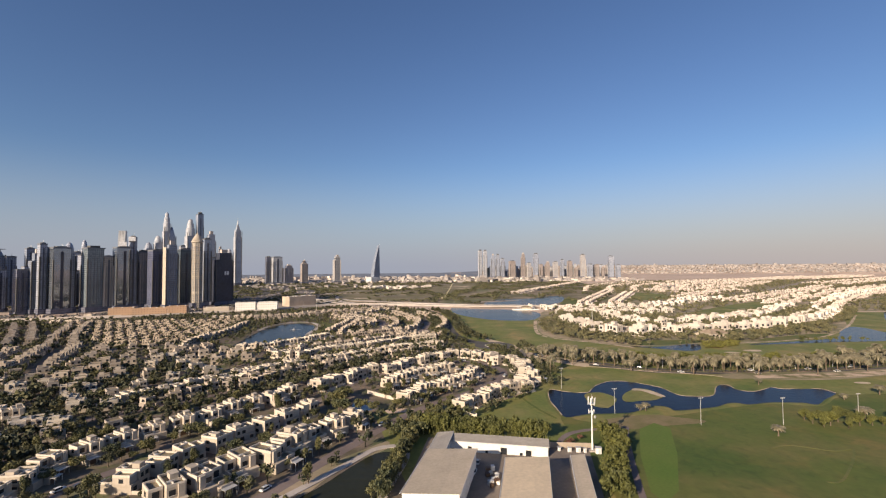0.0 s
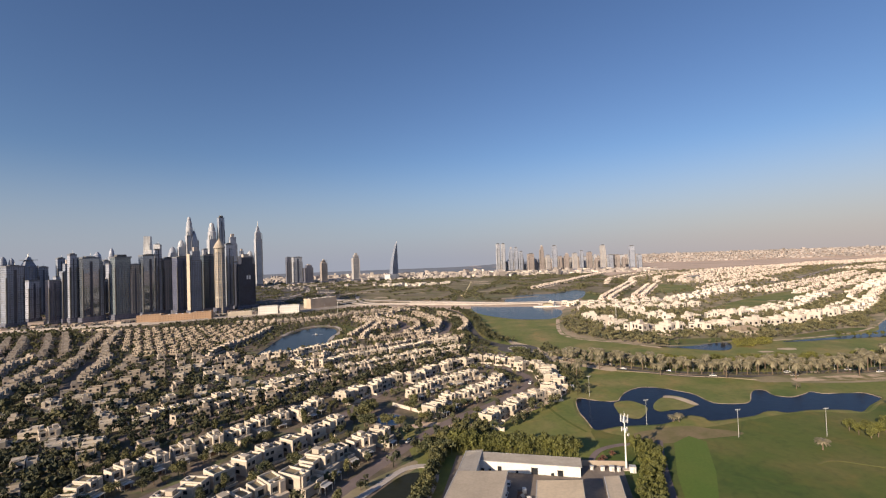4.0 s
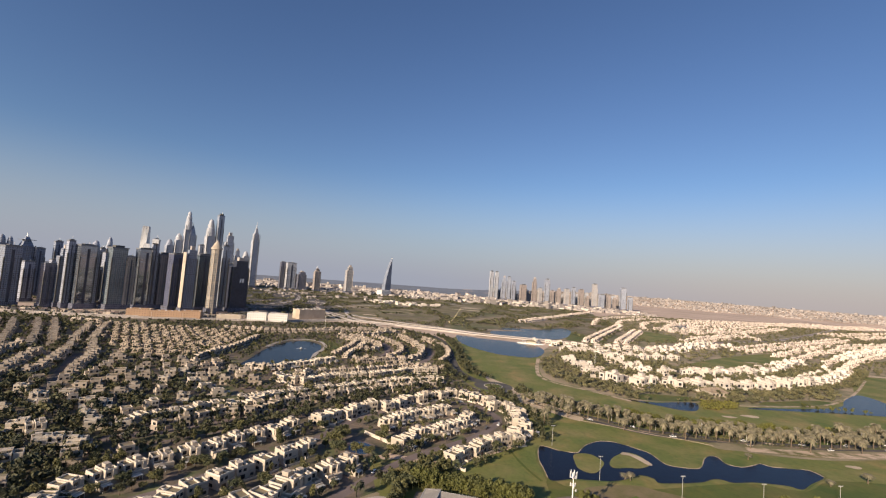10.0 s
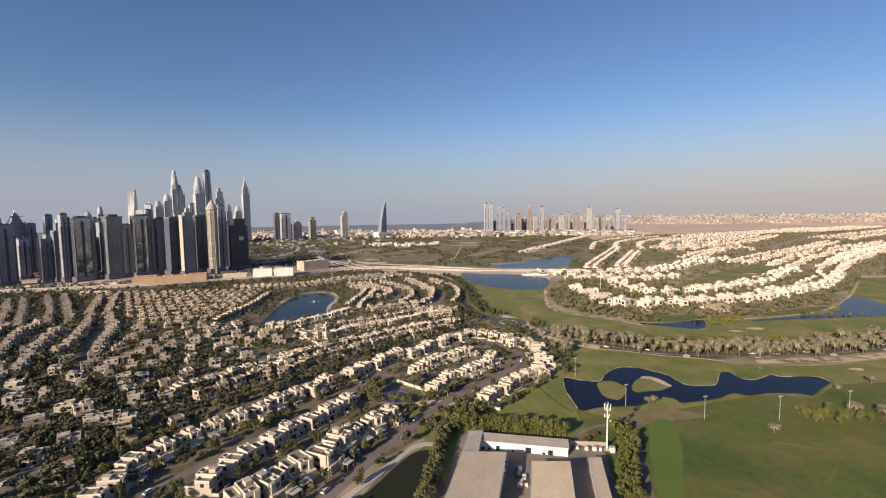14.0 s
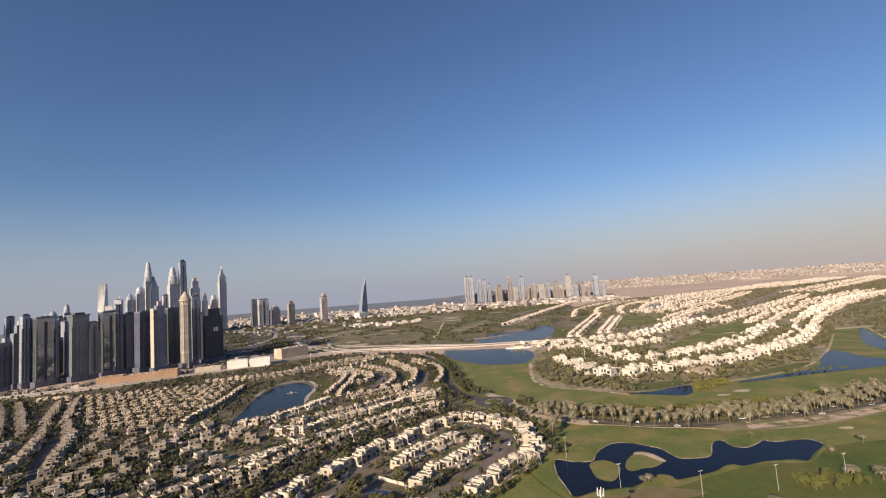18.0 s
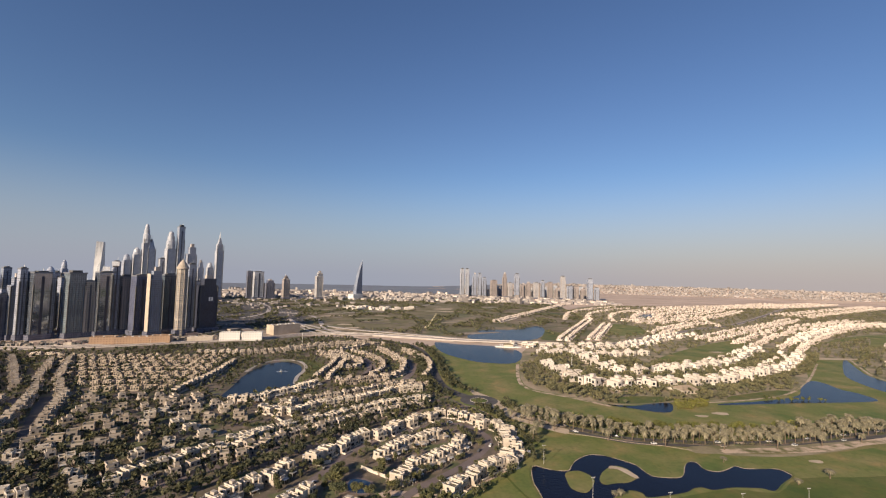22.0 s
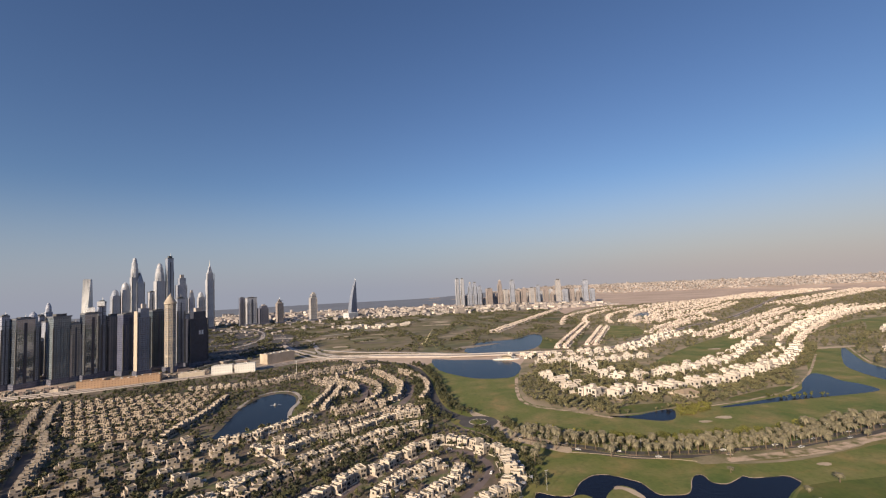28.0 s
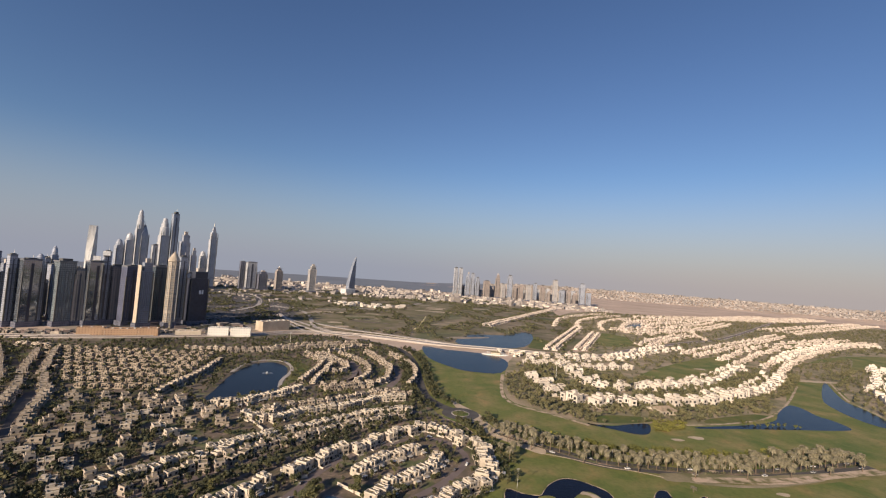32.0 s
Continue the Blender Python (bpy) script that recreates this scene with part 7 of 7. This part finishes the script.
# ---------------------------------------------------------------- landmarks on the way
def roundabout(x, y):
    t = thing("roundabout", pose(x, y, 0.12), "planted roundabout island with a pale kerb", "roundabout")
    part("carriageway", revolve([(19, 0), (19, 0.05), (9, 0.06)], 32), M_ASPHALT, t)
    part("kerb", revolve([(9.2, 0), (9.2, 0.3), (8.6, 0.3), (8.6, 0.1)], 32), M_CONC, t)
    part("planting", revolve([(8.6, 0.12), (5, 0.5), (0.1, 0.7)], 32), M_TURF2, t)
    for k in range(5):
        part("shrub", crown_mesh("shrub", 90, 1.1, 0.7, 0.3, 0.2, 60 + k, M_LEAF, 4), M_LEAF, t, "", pose(4 * math.cos(k * 1.256), 4 * math.sin(k * 1.256), 0.4))


roundabout(49, 432)
forest("tower_foot_trees", *scatter([(-1250, 770), (-760, 800), (-430, 790), (-320, 860), (-420, 960), (-700, 880), (-1250, 1000)], 420, 31, 0, 18), 3.2, M_LEAFD, "dark trees at the foot of the towers", 20, 0.9, seed=31)
forest("bank_trees", *scatter([(-700, 640), (-560, 690), (-520, 600), (-470, 470), (-560, 380), (-720, 420)], 700, 32, 8, 9), 2.6, M_LEAF, "bushes on the green bank by the villas", 26, 0.9, seed=32)


def pavilion(x, y, rot):
    t = thing("lake_pavilion", pose(x, y, 0.12, 0, 0, rot), "white pavilion on a curved platform in the channel", "pavilion")
    bm = bmesh.new()
    prism(bm, circle(24, 24, 7), 0, 1.4)
    part("platform", bm, M_WHITEWALL, t)
    part("hall", boxes((0, 0, 1.4, 16, 7, 3.2)), M_WALL, t)
    part("roof", boxes((0, 0, 4.6, 18, 9, 2.2, 0, 0, 0.45)), M_ROOF, t, "brown hipped roof")
    for k in (-14, -10, 10, 14):
        part("post", boxes((k, 0, 1.4, 0.5, 0.5, 3.0)), M_WHITEWALL, t)
        part("canopy", boxes((k, 0, 4.4, 3.6, 4, 0.3)), M_WHITEWALL, t)


pavilion(146, 776, -5)


def bridge():
    t = thing("road_bridge", pose(0, 0, 0), "pale concrete road bridge over the channel", "bridge")
    line = smooth([(-110, 897), (-32, 873), (54, 841), (154, 826), (250, 812)], False, 6)
    bm = bmesh.new()
    ribbon_mesh(bm, line, 24, 1.0, 1.2)
    part("deck", bm, M_CONC, t)
    for off in (-11.6, 11.6):
        bm = bmesh.new()
        ribbon_mesh(bm, offset_line(line, off), 0.6, 2.2, 1.1)
        part("parapet", bm, M_CONC, t)
    for x, y, a in along(line, 22, 8):
        part("pier", boxes((x, y, 0, 2.0, 18, 1.6, a)), M_CONC, t)


bridge()


def crane(x, y):
    t = thing("mobile_crane", pose(x, y, 0.1, 0, 0, -20), "yellow lattice crane with its boom raised", "crane")
    yellow = mat("crane_yellow", (0.50, 0.44, 0.28), None, 0.5, 0.5)
    part("carrier", boxes((0, 0, 0.6, 12, 3, 1.6)), yellow, t)
    part("cab", boxes((-3, 0, 2.2, 3.5, 2.6, 2.4)), yellow, t)
    for k in (-4, -1.5, 1.5, 4):
        part("wheel", revolve([(0.75, -1.55), (0.75, 1.55)], 12), M_TYRE, t, "", pose(k, 0, 0.75, 90))
    boom = pose(1, 0, 2.4, 0, 32, 0)
    for sx in (-0.7, 0.7):
        for sy in (-0.7, 0.7):
            part("boom_chord", boxes((sx, sy, 0, 0.2, 0.2, 40)), yellow, t, "", boom)
    for k in range(10):
        part("lacing", boxes((0, 0, k * 4, 1.6, 1.6, 0.25)), yellow, t, "", boom)


crane(3, 1033)


def slim_mast(x, y, h, label):
    t = thing("slim_mast", pose(x, y, 0.05), label, "mast", "slim masts")
    part("pole", revolve([(0.28, 0), (0.18, h)], 8), M_WHITEWALL, t)
    part("head", revolve([(0.55, h - 2.4), (0.55, h)], 8), M_WHITEWALL, t)


slim_mast(615, 818, 30, "slim white mast beside the fairway")
slim_mast(205, 611, 26, "slim white mast between the villas")
slim_mast(-208, 735, 24, "slim white mast near the highway")


def fountain(x, y):
    t = thing("fountain", pose(x, y, 0.13), "white fountain spraying in the villa lake", "fountain")
    spray = mat("spray", (0.42, 0.46, 0.50), None, 0.5, 0.6)
    part("float_ring", revolve([(2.2, 0), (2.2, 0.3), (1.5, 0.3)], 16), M_CONC, t)
    for k in range(9):
        a = k * 0.7
        part("jet", revolve([(0.35, 0.2), (0.2, 1.4), (0.06, 2.0 + 0.4 * (k % 3))], 6), spray, t, "", pose(1.1 * math.cos(a), 1.1 * math.sin(a), 0, 9 * math.sin(a), -9 * math.cos(a)))
    for fx, fy, fr in ((0, 0, 2.6), (4.2, 1.6, 1.5), (-4.0, -1.0, 1.7), (7.0, -0.6, 0.9)):
        part("foam", revolve([(fr, 0.02), (fr * 0.6, 0.06), (0.1, 0.08)], 14), spray, t, "", pose(fx, fy, 0))


fountain(-184, 550)


def hall(x, y, rot):
    t = thing("clubhouse", pose(x, y, 0.08, 0, 0, rot), "villa hall with a broad tan pitched roof", "house")
    part("body", boxes((0, 0, 0, 20, 15, 5.0)), M_WALL, t)
    bm = bmesh.new()
    v = [bm.verts.new(p) for p in ((-11, -8.5, 5.0), (11, -8.5, 5.0), (11, 8.5, 5.0), (-11, 8.5, 5.0), (-5, 0, 8.6), (5, 0, 8.6))]
    for q in ((0, 1, 5, 4), (1, 2, 5), (2, 3, 4, 5), (3, 0, 4), (3, 2, 1, 0)):
        bm.faces.new([v[i] for i in q])
    part("roof", bm, mat("tan_tiles", (0.36, 0.28, 0.20), None, 0.3, 0.8), t, "tan tiled hipped roof")
    for k in (-7, -2.4, 2.4, 7):
        part("window", boxes((k, -7.53, 1.2, 2.0, 0.1, 2.2)), M_GLASSD, t, "dark glazed window")


hall(288, 474, 12)


# street lamps along the palm road and the highway
def lamp_post(x, y, rot):
    global LAMP
    if LAMP is None:
        t = thing("street_lamp", pose(x, y, 0.1, 0, 0, rot), "grey street lamp with a single arm", "street lamp", "street lamps")
        part("pole", revolve([(0.14, 0), (0.08, 9)], 7), M_STEEL, t)
        part("arm", boxes((0, -0.9, 8.9, 0.1, 1.9, 0.1)), M_STEEL, t)
        part("lamp_head", boxes((0, -1.9, 8.8, 0.3, 0.8, 0.16)), M_STEEL, t)
        LAMP = t
    else:
        copy_thing(LAMP, pose(x, y, 0.1, 0, 0, rot))


LAMP = None
for line, off, sp in ((PALMROAD, 8.4, 32), (HW, 0, 45)):
    for x, y, a in along(offset_line(line, off), sp, 5):
        lamp_post(x, y, math.degrees(a))

# low boundary walls of the compound
for pts in ([(-4, 197.6), (43, 188.6), (44, 191), (62, 189.5)],):
    ribbon("compound_wall", pts, 0.3, 0.05, M_TAN, "dusty tan boundary wall of the compound", "wall", 2.2, 1)

# white garden walls at the ends of the townhouse rows
for pts in ([(-88, 288), (-75, 278), (-68, 281)], [(-47, 273), (-32, 261), (-18, 250)], [(2, 238), (8, 234), (16, 229)], [(-153, 391), (-138, 376), (-124, 360)]):
    ribbon("end_wall", pts, 0.4, 0.05, M_TRIM, "pale garden wall at the end of a townhouse row", "wall", 2.0, 1)
